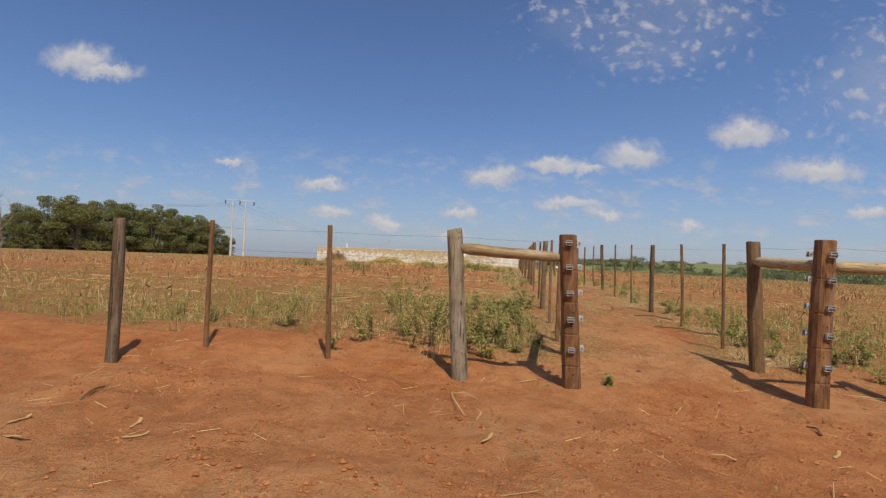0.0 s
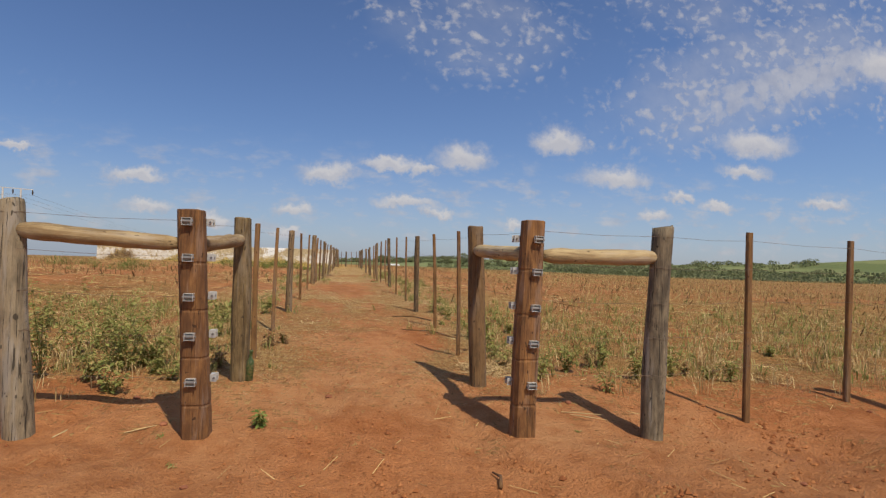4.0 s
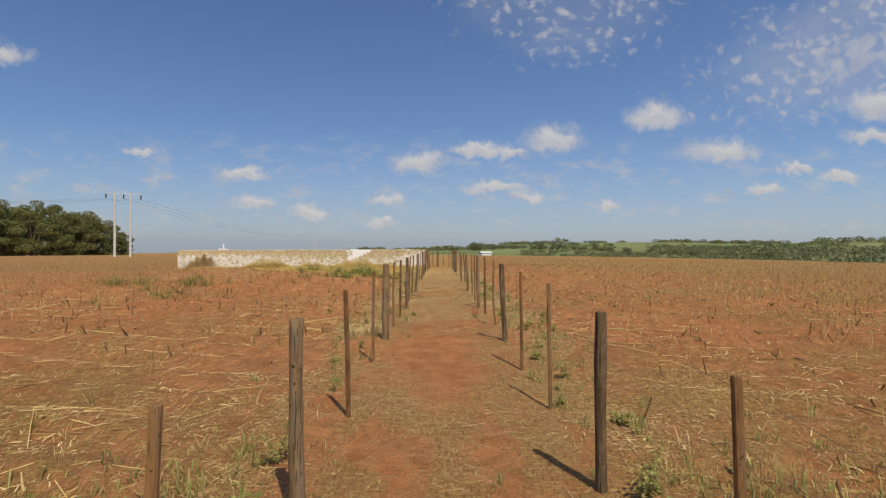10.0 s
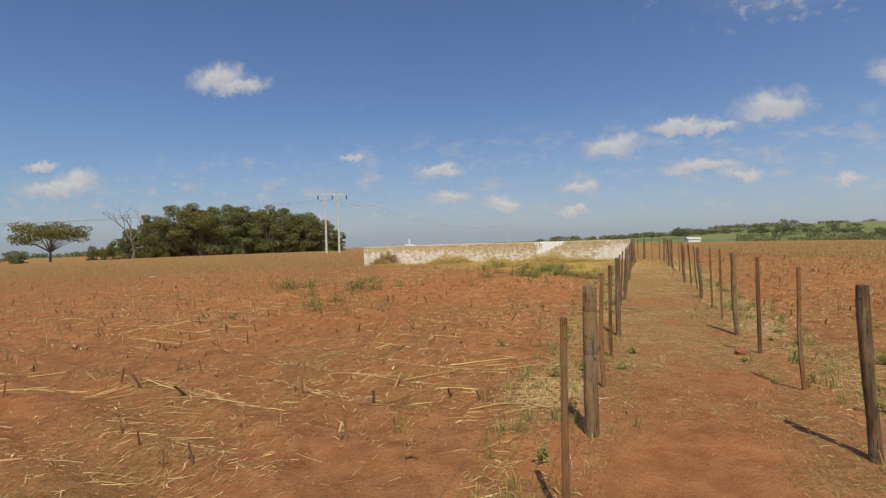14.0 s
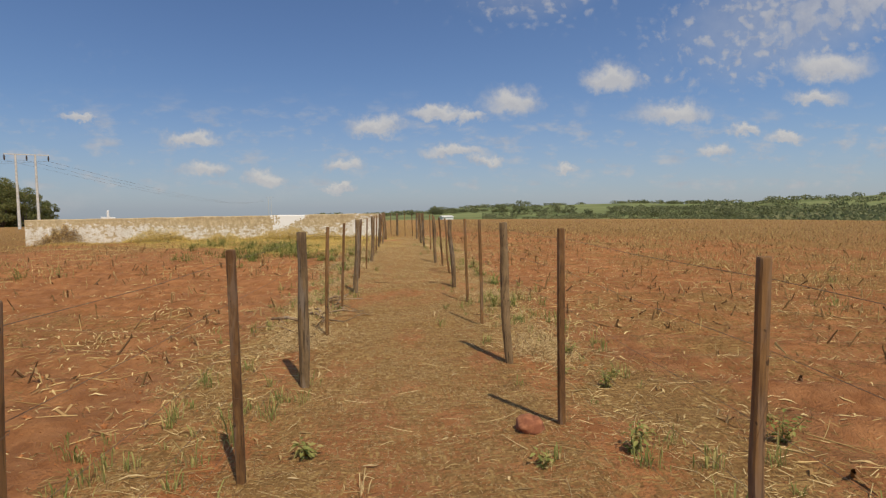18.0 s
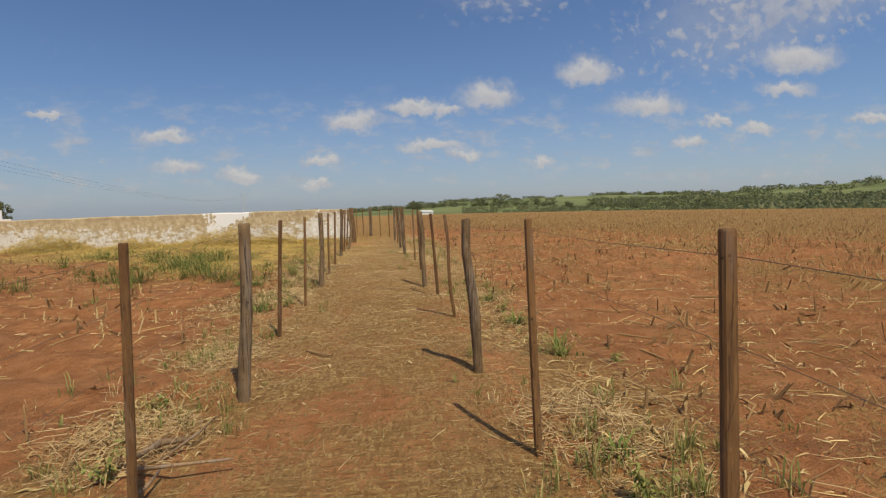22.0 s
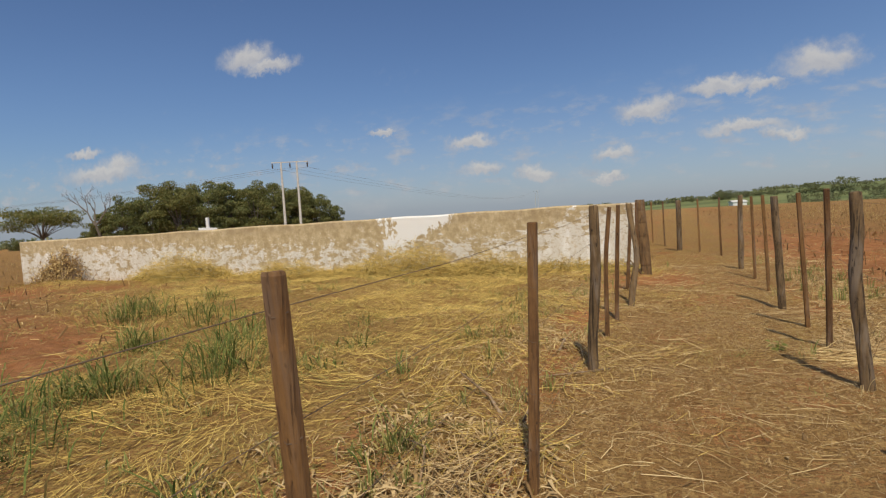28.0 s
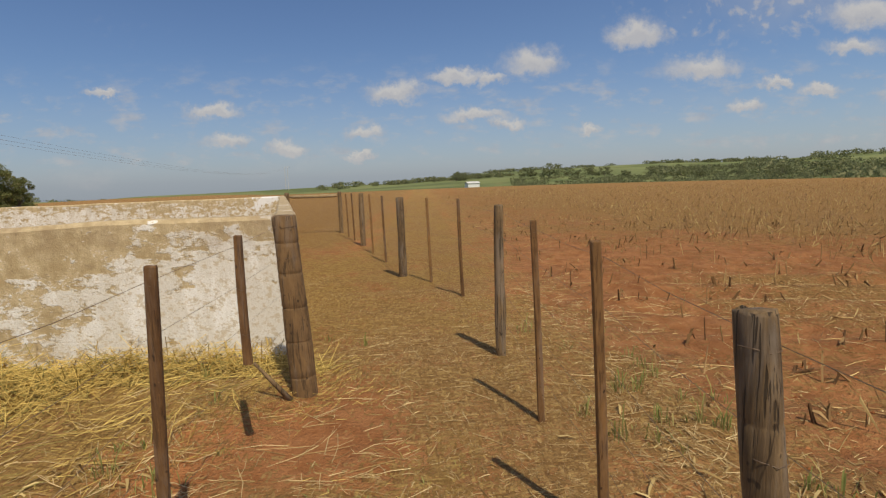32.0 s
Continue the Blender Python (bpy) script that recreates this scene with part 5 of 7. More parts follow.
lying("hay_litter", x, y, g, 0.03, 0.16, 0.0022, 0.04, 0.25, M_HAY, "flattened yellow hay heaped before the old wall", "hay", 0.25 + 5.0 * (vnoise(x, y, 0.9, 85) - 0.5))
combed = lambda x, y: 0.35 + 4.2 * (vnoise(x, y, 1.5, 185) - 0.5) + 1.6 * (vnoise(x, y, 0.5, 186) - 0.5)
x, y, g = swath(6500, 9, -16, -0.8, 28.5, 42.5, lambda x, y: hay_at(x, y) * wall_free(x, y) * (0.30 + 0.70 * np.exp(-np.hypot(x + 2, (y - 33) * 0.7) / 6)) * (0.15 + 0.85 * smooth(0.38, 0.62, vnoise(x, y, 0.8, 86))), 24, 0.35, 0.16, 0.11)
ok = wall_free(x, y + 0.3) & (x < -0.8)
rods("hay_stems", x[ok], y[ok], g, 0.10, 0.55, 0.0029, 0.075, M_HAY, "long combed stems lying in tufts on the yellow hay", "hay", combed(x, y)[ok], 0.50, 0.32)
x, y, g = scatter(9000, -6, 6, -5.5, 0.8, lambda x, y: 0.03 + 0.25 * smooth(0.6, 0.75, vnoise(x, y, 1.2, 35)), 5)
lying("straw_litter", x, y, g, 0.04, 0.25, 0.0028, 0.01, 0.12, M_STALK, "a few dry stalks lying on bare red earth", "straw")


def upright(name, x, y, g, lo, hi, width, lean, mat, label, category):
    """Standing stubble: short broken stems in one object."""
    n_ = len(x)
    h = g.uniform(lo, hi, n_)
    az, el = g.uniform(0, 2 * np.pi, n_), np.abs(g.normal(0, lean, n_))
    base = np.stack([x, y, height(x, y) - 0.02], 1)
    tip = base + np.stack([np.cos(az) * np.sin(el) * h, np.sin(az) * np.sin(el) * h, np.cos(el) * h + 0.02], 1)
    r = width * g.uniform(0.6, 1.2, n_)
    corners = []
    for k in range(3):
        off = np.stack([np.cos(az + k * 2.094), np.sin(az + k * 2.094), 0 * az], 1) * r[:, None]
        corners += [base + off, tip + off * 0.8 + np.array([0, 0, 0.02 * (k - 1)])]
    verts = np.stack(corners, 1).reshape(-1, 3)
    k = np.arange(n_)[:, None] * 6
    faces = np.concatenate([k + [0, 2, 3, 1], k + [2, 4, 5, 3], k + [4, 0, 1, 5]], 0)
    return tagged(new(name, mesh_from(name, verts, faces, mat)), label, category, kind="stuff")


def stubs(name, x, y, g, label, mat=None, low=0.05, high=0.22, lean=0.75, kind="stuff"):
    """Broken corn stubs, each a jagged jointed stem with a torn leaf or two hanging from it, in one object."""
    n_ = len(x)
    h, r = low + (high - low) * g.uniform(0, 1, n_) ** 1.6, g.uniform(0.007, 0.016, n_)
    az, el = g.uniform(0, 2 * np.pi, n_), np.abs(g.normal(0, lean, n_)).clip(0, 1.4)
    base = np.stack([x, y, height(x, y) - 0.02], 1)
    up = np.stack([np.cos(az) * np.sin(el), np.sin(az) * np.sin(el), np.cos(el)], 1)
    side = np.stack([-np.sin(az), np.cos(az), 0 * az], 1)
    fore = np.cross(up, side)
    rings = []
    for k, q in enumerate((0.0, 0.55, 1.0)):
        for s in range(5):
            t = s * 2 * np.pi / 5
            jag = g.uniform(-0.022, 0.03, n_) if k == 2 else 0 * h
            rings.append(base + up * (h * q + jag)[:, None] + (side * math.cos(t) + fore * math.sin(t)) * (r * (1.25, 0.95, 0.9)[k])[:, None])
    for leaf in range(2):
        t, L, w = g.uniform(0, 2 * np.pi, n_), g.uniform(0.05, 0.18, n_), g.uniform(0.006, 0.014, n_)
        out = np.stack([np.cos(t), np.sin(t), 0 * t], 1)
        flat = np.stack([-np.sin(t), np.cos(t), g.uniform(-0.5, 0.5, n_)], 1) * w[:, None]
        root = base + up * (h * g.uniform(0.3, 0.9, n_))[:, None]
        mid = root + out * (L * 0.5)[:, None] + np.array([0, 0, 1.0]) * (L * g.uniform(-0.3, 0.4, n_))[:, None]
        end = root + out * L[:, None]
        end[:, 2] = np.maximum(height(end[:, 0], end[:, 1]) + 0.006, root[:, 2] - L * g.uniform(0.1, 0.9, n_))
        rings += [root - flat * 0.5, root + flat * 0.5, mid - flat, mid + flat, end - flat * 0.3, end + flat * 0.3]
    verts = np.stack(rings, 1).reshape(-1, 3)
    k = np.arange(n_)[:, None] * 27
    faces = [k + [5 * i + s, 5 * i + (s + 1) % 5, 5 * i + 5 + (s + 1) % 5, 5 * i + 5 + s] for i in range(2) for s in range(5)]
    faces += [k + [15 + 6 * f + c for c in quad] for f in range(2) for quad in ((0, 1, 3, 2), (2, 3, 5, 4))]
    return tagged(new(name, mesh_from(name, verts, np.concatenate(faces, 0), mat or M_STUB)), label, "stubble", kind=kind)


def in_rows(x, y, pitch):
    """Snaps places to the drilled rows of the old crop."""
    q = np.round((y * 0.97 + x * 0.25) / pitch) * pitch
    return (q - x * 0.25) / 0.97


x, y, g = scatter(26000, 1.9, 80, 3, 120, lambda x, y: np.exp(-np.hypot(x, (y - 25) * 0.5) / 45) * 0.8 * smooth(0, 9, np.hypot(x, y - 20) * 0.5), 6)
upright("corn_stubble", x, in_rows(x, y, 0.9) + g.normal(0, 0.06, len(x)), g, 0.04, 0.25, 0.008, 0.6, M_STUB, "standing corn stubble in drilled rows", "stubble")
x, y, g = scatter(9000, 2.1, 24, 4, 60, lambda x, y: 0.55 * np.exp(-(x - 2) / 10) * smooth(8, 13, y) * (0.3 + 0.7 * smooth(0.4, 0.6, vnoise(x, y, 2.5, 94))), 65)
stubs("corn_stubble", x, in_rows(x, y, 0.9) + g.normal(0, 0.09, len(x)), g, "broken corn stubs with torn leaves standing in the red field")
x, y, g = scatter(9000, -24, -2.1, 4, 41, lambda x, y: 0.45 * np.exp((x + 2) / 10) * smooth(9, 15, y) * (1 - hay_at(x, y)) * (0.3 + 0.7 * smooth(0.4, 0.6, vnoise(x, y, 2.5, 95))), 66)
stubs("corn_stubble", x, in_rows(x, y, 0.9) + g.normal(0, 0.09, len(x)), g, "broken corn stubs with torn leaves standing in the red field")
x, y, g = scatter(16000, -80, -2.0, 3, 110, lambda x, y: smooth(3, 13, -x) * np.exp(-np.hypot(x, (y - 25) * 0.5) / 42) * 0.75 * ((y < 41) | (x < -19.5)), 7)
upright("corn_stubble", x, in_rows(x, y, 0.9) + g.normal(0, 0.06, len(x)), g, 0.04, 0.24, 0.010, 0.6, M_STUB, "standing corn stubble in drilled rows", "stubble")

# thick standing straw over the far side of the fields
x, y, g = scatter(80000, 3, 75, 4, 115, lambda x, y: (0.10 + 0.90 * smooth(5.5, 9.5, x + 2.0 * (vnoise(x, y, 2.2, 191) - 0.5))) * np.exp(-np.hypot(x - 8, (y - 25) * 0.6) / 34) * (0.35 + 0.65 * smooth(0.35, 0.6, vnoise(x, y, 3.5, 192))), 193)
upright("standing_straw", x, in_rows(x, y, 0.9) + g.normal(0, 0.16, len(x)), g, 0.03, 0.28, 0.0050, 0.55, M_STUBBLE, "thin pale straw standing in drilled rows", "stubble")
x, y, g = scatter(42000, -70, -3, 4, 110, lambda x, y: (0.06 + 0.94 * smooth(-7, -13, x)) * np.exp(-np.hypot(x + 8, (y - 22) * 0.6) / 30) * (1 - hay_at(x, y)) * ((y < 41) | (x < -20)) * (0.3 + 0.7 * smooth(0.35, 0.6, vnoise(x, y, 3.5, 194))), 195)
upright("standing_straw", x, in_rows(x, y, 0.9) + g.normal(0, 0.16, len(x)), g, 0.05, 0.22, 0.0052, 0.45, M_STUBBLE, "thin pale straw standing in drilled rows", "stubble")
g = np.random.default_rng(196)
for sx, sy, sh in ((-4.0, 28.3, 0.24), (-2.81, 25.9, 0.24), (-4.28, 29.7, 0.26), (-2.9, 26.7, 0.20), (-3.55, 26.6, 0.16), (-4.1, 27.65, 0.17), (-5.0, 28.7, 0.17), (-4.6, 27.2, 0.12), (-3.4, 27.5, 0.13)):
    tagged(stubs("corn_stub", np.array([sx]), np.array([sy]), g, "pale broken corn stub standing in red earth", M_HUSK, sh * 0.9, sh * 1.1, 0.12, ""), group="pale stubs beside the lane")
for sx, sy, sh in ((4.17, 30.3, 0.20), (4.03, 28.5, 0.18), (4.17, 28.2, 0.17), (5.38, 28.1, 0.20), (5.94, 27.8, 0.22), (3.51, 25.0, 0.24), (6.3, 27.0, 0.2)):
    tagged(stubs("corn_stub", np.array([sx]), np.array([sy]), g, "dark brown corn stub leaning out of red earth", M_STUB, sh * 0.9, sh * 1.1, 0.35, ""), group="dark stubs in the field")
LYING = ((3.46, 25.6, -0.9, 0.40), (3.11, 24.9, -0.6, 0.45), (2.89, 24.1, -1.1, 0.30), (4.7, 27.6, -0.5, 0.35), (3.3, 26.6, -0.6, 0.45), (5.3, 27.0, -0.4, 0.5), (4.2, 26.3, -0.5, 0.40), (-1.7, 26.2, 0.5, 0.55), (-0.52, 24.7, -0.9, 0.50), (2.5, 26.4, 0.3, 0.7))
for sx, sy, turn, length in LYING:
    tagged(stalks("corn_stalk", np.array([sx]), np.array([sy]), np.array([turn]), g, length * 0.95, length, 0.010, 0.015, "thick brown corn stalk lying on the ground", "", M_STUB), group="single stalks lying in the field")


def tufts(name, spots, seed, mat, label, category, blades, lo, hi, wide, spread, bend=0.5, kind="stuff"):
    """Tufts of drooping blades growing at spots of x, y and size."""
    g = np.random.default_rng(seed)
    V, F, count = [], [], 0
    for sx, sy, size in spots:
        n_ = int(blades * min(1.6, max(0.4, size)))
        r = np.abs(g.normal(0, spread * size, n_))
        t = g.uniform(0, 2 * np.pi, n_)
        x, y = sx + r * np.cos(t) * g.uniform(0.6, 1.4), sy + r * np.sin(t) * g.uniform(0.6, 1.4)
        h = (lo + (hi - lo) * g.uniform(0, 1, n_) ** 1.4) * size * np.exp(-(r / (spread * size * 2.2)) ** 2).clip(0.35, 1)
        az = t + g.normal(0, 1.1, n_)
        out = bend * g.uniform(0.1, 1.0, n_) * h
        base = np.stack([x, y, height(x, y) + hay_lift(x, y) - 0.01], 1)
        d = np.stack([np.cos(az), np.sin(az), 0 * az], 1)
        w = np.stack([-np.sin(az), np.cos(az), 0 * az], 1) * (wide * g.uniform(0.5, 1.3, n_))[:, None]
        up = np.array([0, 0, 1.0])
        mid = base + d * (out * 0.30)[:, None] + up * (h * 0.62)[:, None]
        knee = base + d * (out * 0.72)[:, None] + up * (h * g.uniform(0.82, 0.98, n_))[:, None]
        tip = base + d * (out * 1.25)[:, None] + up * (h * g.uniform(0.45, 0.98, n_))[:, None]
        V.append(np.stack([base - w * 0.6, base + w * 0.6, mid - w, mid + w, knee - w * 0.7, knee + w * 0.7, tip - w * 0.1, tip + w * 0.1], 1).reshape(-1, 3))
        k = count + np.arange(n_)[:, None] * 8
        F.append(np.concatenate([k + [0, 1, 3, 2], k + [2, 3, 5, 4], k + [4, 5, 7, 6]], 0))
        count += n_ * 8
    return tagged(new(name, mesh_from(name, np.concatenate(V), np.concatenate(F), mat)), label, category, kind=kind)


def spots_along(seed, count, x0, x1, y0, y1, keep, lo, hi):
    x, y, g = scatter(count, x0, x1, y0, y1, keep, seed)
    return [(a, b, c) for a, b, c in zip(x, y, g.uniform(lo, hi, len(x)))]


verge = lambda x, y: np.exp(-((np.abs(x) - 1.7) / 0.6) ** 2) * (0.25 + 0.75 * smooth(0.45, 0.65, vnoise(x, y, 1.6, 41)))
tufts("grass_tufts", spots_along(8, 3200, -3.4, 3.6, 1.2, 44, lambda x, y: verge(x, y) * (1 - 0.6 * hay_at(x, y)), 0.35, 1.0), 9, M_GRASS, "tufts of green and drying grass along the fence", "grass", 26, 0.06, 0.26, 0.0042, 0.075, 0.7)
tufts("dry_grass", spots_along(10, 1100, -3.4, 3.4, 0.9, 44, lambda x, y: verge(x, y) * (1 - 0.5 * smooth(6, 10, y)), 0.4, 1.0), 11, M_STRAW, "tufts of dry straw-coloured grass", "dry grass", 22, 0.05, 0.20, 0.003, 0.09, 0.9)
regrowth = spots_along(26, 700, -14, -1.2, 31, 42, lambda x, y: hay_at(x, y) * smooth(0.45, 0.65, vnoise(x, y, 1.3, 87)) * wall_free(x, y), 0.4, 0.9)
tufts("grass_tufts", regrowth, 27, M_GRASS, "young green grass growing through the hay", "grass", 22, 0.05, 0.22, 0.004, 0.12, 0.9)
patch_l = [(-14.0, 25.6, 1.3), (-13.3, 25.1, 1.5), (-12.6, 25.4, 1.2), (-8.8, 19.8, 1.2), (-9.3, 21.7, 1.0), (-9.7, 20.8, 0.8), (-10.8, 25.8, 1.2), (-11.3, 28.0, 1.2), (-10.3, 24.9, 1.3), (-9.8, 25.3, 1.2), (-11.2, 23.2, 1.1), (-9.7, 17.5, 0.5), (-9.3, 26.4, 0.7),
           (-5.2, 31.1, 1.25), (-5.5, 31.4, 1.0), (-6.1, 31.8, 0.9), (-5.0, 32.1, 0.6), (-6.8, 30.4, 0.8), (-7.3, 30.7, 0.6), (-3.5, 31.4, 1.1), (-3.8, 32.1, 1.3), (-4.1, 32.3, 1.0), (-4.5, 32.7, 1.2), (-4.7, 33.1, 1.1), (-5.2, 34.0, 0.9),
           (-5.0, 33.6, 0.8), (-6.1, 35.2, 0.9), (-6.9, 37.0, 0.9), (-7.6, 36.8, 1.0), (-8.2, 36.8, 0.9), (-9.0, 37.4, 0.8), (-8.1, 38.4, 0.7), (-4.1, 34.3, 1.3), (-4.3, 34.7, 1.1), (-4.76, 35.2, 1.0), (-4.9, 35.6, 0.7), (-6.3, 36.4, 1.1), (-6.0, 35.1, 1.0), (-5.3, 36.2, 0.8), (-3.36, 35.6, 0.55), (-3.24, 34.75, 0.5), (-2.46, 34.8, 0.5), (-1.84, 33.4, 0.7), (-2.2, 35.9, 0.5),
           (-2.4, 30.9, 0.9), (-3.1, 30.7, 1.0), (-2.8, 31.1, 0.7), (-2.5, 32.5, 0.6), (-3.85, 36.6, 0.5), (-1.65, 27.6, 0.6), (-1.2, 25.6, 0.3), (-4.7, 28.8, 0.4)]
belt = spots_along(12, 150, -15, -1.8, 27.5, 40.5, lambda x, y: np.exp(-((y - 32.4 - 0.45 * (x + 8) * 0.5) / 2.2) ** 2) * np.exp(-((x + 5.5) / 4.5) ** 2) * smooth(0.36, 0.6, vnoise(x, y, 1.6, 43)), 0.6, 1.3)
tufts("grass_tufts", belt + patch_l, 13, M_TALL, "tall green grass growing out of the straw", "grass", 110, 0.04, 0.44, 0.0054, 0.30, 1.7)
for i, spot in enumerate(((1.90, 25.75, 0.85), (1.96, 24.25, 1.0), (-1.64, 27.3, 0.8), (1.79, 27.3, 0.5), (1.55, 21.9, 0.6), (-2.3, 30.0, 0.9), (-2.6, 30.1, 0.9), (-4.74, 30.2, 1.2))):
    tagged(tufts("grass_clump", [spot], 230 + i, M_LUSH, "arching clump of fresh green grass in the straw", "grass", 90, 0.05, 0.27, 0.0058, 0.13, 2.0, ""), group="fresh grass clumps")
far_l = spots_along(14, 60, -22, -3, 8, 31, lambda x, y: 0.9 * smooth(0.55, 0.75, vnoise(x, y, 4.5, 45)), 0.5, 1.3)
tufts("grass_tufts", far_l, 15, M_GRASS, "scattered green grass tufts on the stubble field", "grass", 36, 0.08, 0.28, 0.005, 0.20, 0.8)
lane_green = spots_along(216, 900, -1.2, 1.2, 8, 46, lambda x, y: smooth(0.60, 0.74, vnoise(x, y, 1.5, 217)) * (0.4 + 0.6 * smooth(34, 40, y)), 0.3, 0.8)
tufts("lane_grass", lane_green, 220, M_GRASS, "sparse green grass sprouting in the lane", "grass", 18, 0.02, 0.08, 0.0030, 0.11, 1.3)
far_r = spots_along(16, 130, 2.2, 16, 3, 40, lambda x, y: 0.8 * smooth(0.52, 0.75, vnoise(x, y, 3.5, 46)), 0.5, 1.1)
tufts("grass_tufts", far_r, 17, M_GRASS, "scattered green grass tufts on the stubble field", "grass", 30, 0.07, 0.24, 0.005, 0.18, 0.8)


def weed(x, y, tall, stems, seed, label, leaf=0.05, mat=None):
    """A broad-leaved weed: stems and many small leaves."""
    g = random.Random(seed)
    root = new("weed_plant")
    root.matrix_basis = pose(x, y, gz(x, y))
    tagged(root, label, "weed", "weeds by the fences")
    sb, lb = bmesh.new(), bmesh.new()
    for _ in range(stems):
        t, lean = g.uniform(0, 6.28), g.uniform(0.1, 0.8)
        h = tall * g.uniform(0.55, 1.0)
        pts = [Vector((math.cos(t) * lean * h * k ** 1.4, math.sin(t) * lean * h * k ** 1.4, h * k - 0.02)) for k in (0, 0.35, 0.7, 1.0)]
        tube(sb, pts, [0.005, 0.004, 0.003, 0.0015], 4, False)
        for _ in range(int(30 * tall / 0.5) + 8):
            k = g.uniform(0.0, 1.0) ** 0.7 * 0.92 + 0.08
            i = min(2, int(k * 3))
            p = pts[i].lerp(pts[i + 1], k * 3 - i)
            a, droop, s = g.uniform(0, 6.28), g.uniform(-0.5, 0.5), leaf * g.uniform(0.5, 1.25)
            d = Vector((math.cos(a), math.sin(a), droop))
            w = Vector((-math.sin(a), math.cos(a), g.uniform(-0.4, 0.4)))
            q = p + d * s * 0.5
            m = q + d * s * 0.75
            e = q + d * s * 1.5 - Vector((0, 0, s * 0.4))
            c = [lb.verts.new(v) for v in (q, m - w * s * 0.42, e, m + w * s * 0.42)]
            lb.faces.new((c[0], c[1], c[2]))
            lb.faces.new((c[0], c[2], c[3]))
    tagged(part("stem", sb, M_GRASS, root), kind="stuff")
    tagged(part("leaf", lb, mat or M_WEED, root), kind="stuff")
    return root


BUSH = "bushy green broad-leaved weed on red earth"
WEEDS = [(-2.75, 1.35, 0.95, 6), (-3.25, 1.9, 0.90, 5), (-2.3, 1.6, 0.62, 4), (-1.63, 2.35, 0.80, 5), (-3.6, 1.2, 0.5, 4), (-2.5, 2.4, 0.7, 4), (-3.9, 0.75, 0.30, 5), (2.3, 0.9, 0.26, 4),
         (1.8, 1.32, 0.30, 4), (2.8, 1.3, 0.30, 5), (3.3, 1.6, 0.30, 5), (1.55, 2.6, 0.34, 5), (1.7, 3.6, 0.34, 5), (-1.7, 4.4, 0.40, 6), (-2.1, 3.9, 0.34, 5), (-1.5, 6.6, 0.30, 5), (1.5, 5.6, 0.28, 4),
         (-6.2, 2.2, 0.3, 5), (-2.35, 5.0, 0.42, 5), (-1.9, 4.5, 0.36, 6), (-1.75, 4.8, 0.30, 5), (-1.45, 5.4, 0.34, 5), (1.5, 5.1, 0.26, 5), (2.0, 5.0, 0.30, 5), (1.4, 5.9, 0.34, 4), (2.3, 6.4, 0.24, 4), (-0.72, 15.8, 0.14, 4), (-0.88, 14.5, 0.18, 4), (1.36, 15.6, 0.24, 5), (2.46, 15.7, 0.26, 5), (0.77, 15.5, 0.10, 3), (1.76, 17.1, 0.22, 4), (-2.8, 15.7, 0.20, 4), (0.53, 36.3, 0.12, 4), (1.6, 9.4, 0.3, 4), (1.65, 13.2, 0.26, 4), (1.45, 21.4, 0.3, 5), (-1.7, 31.2, 0.34, 6)]
for i, (x, y, h, s) in enumerate(WEEDS):
    weed(x, y, h, s, 500 + i, BUSH if h > 0.35 else "small green weed growing in straw", 0.034 if h < 0.2 else (0.042 if 0.33 < h < 0.45 else 0.030))
weed(-0.74, 0.14, 0.15, 7, 498, "small leafy green weed beside the gate post", 0.026, M_LUSH)
for i, (x, y) in enumerate(((-1.35, 0.0), (1.62, 0.02), (3.0, 0.26), (-1.15, -0.45))):
    weed(x, y, 0.05, 3, 480 + i, "tiny green seedling on bare red earth", 0.014)
for x, y, h in ((-1.02, 2.70, 0.22), (-0.88, 2.85, 0.16), (-1.35, 1.75, 0.22), (1.5, 1.75, 0.16), (2.6, 1.9, 0.24), (3.4, 1.4, 0.20)):
    weed(x, y, h, 9, int(900 + x * 37 + y * 11), "withered brown weed at the fence foot", 0.024, M_STUB)
g = random.Random(31)
for i in range(44):
    side = -1 if i < 24 else 1
    x, y = side * (1.45 + abs(g.gauss(0, 1.3))), 0.9 + abs(g.gauss(0, 1.5))
    weed(x, y, g.uniform(0.20, 0.62) if side < 0 else g.uniform(0.14, 0.42), g.randint(4, 8), 600 + i, "straggling green weed behind the roadside fence", 0.03)
for i in range(40):
    side = g.choice((-1, 1))
    x, y = side * (1.25 + abs(g.gauss(0, 0.5))), g.uniform(4, 34)
    weed(x, y, g.uniform(0.08, 0.24), g.randint(3, 6), 700 + i, "small green weed growing in straw", 0.028)


def belt_grass(x, y):
    return set_back(x, y) * np.exp(-((y - 2.2) / 2.2) ** 2) * smooth(1.2, 1.8, np.abs(x)) * (0.3 + 0.7 * smooth(0.35, 0.6, vnoise(x, y, 1.3, 48)))


tufts("grass_tufts", spots_along(18, 620, -9, 9, 0.7, 7.5, lambda x, y: belt_grass(x, y) * (1 - 0.6 * smooth(0, 2, x)) * (1 - 0.5 * smooth(-3.2, -4.5, x)), 0.35, 1.2), 19, M_GRASS, "green and yellowing grass behind the roadside fence", "grass", 20, 0.10, 0.42, 0.0034, 0.12, 0.9)
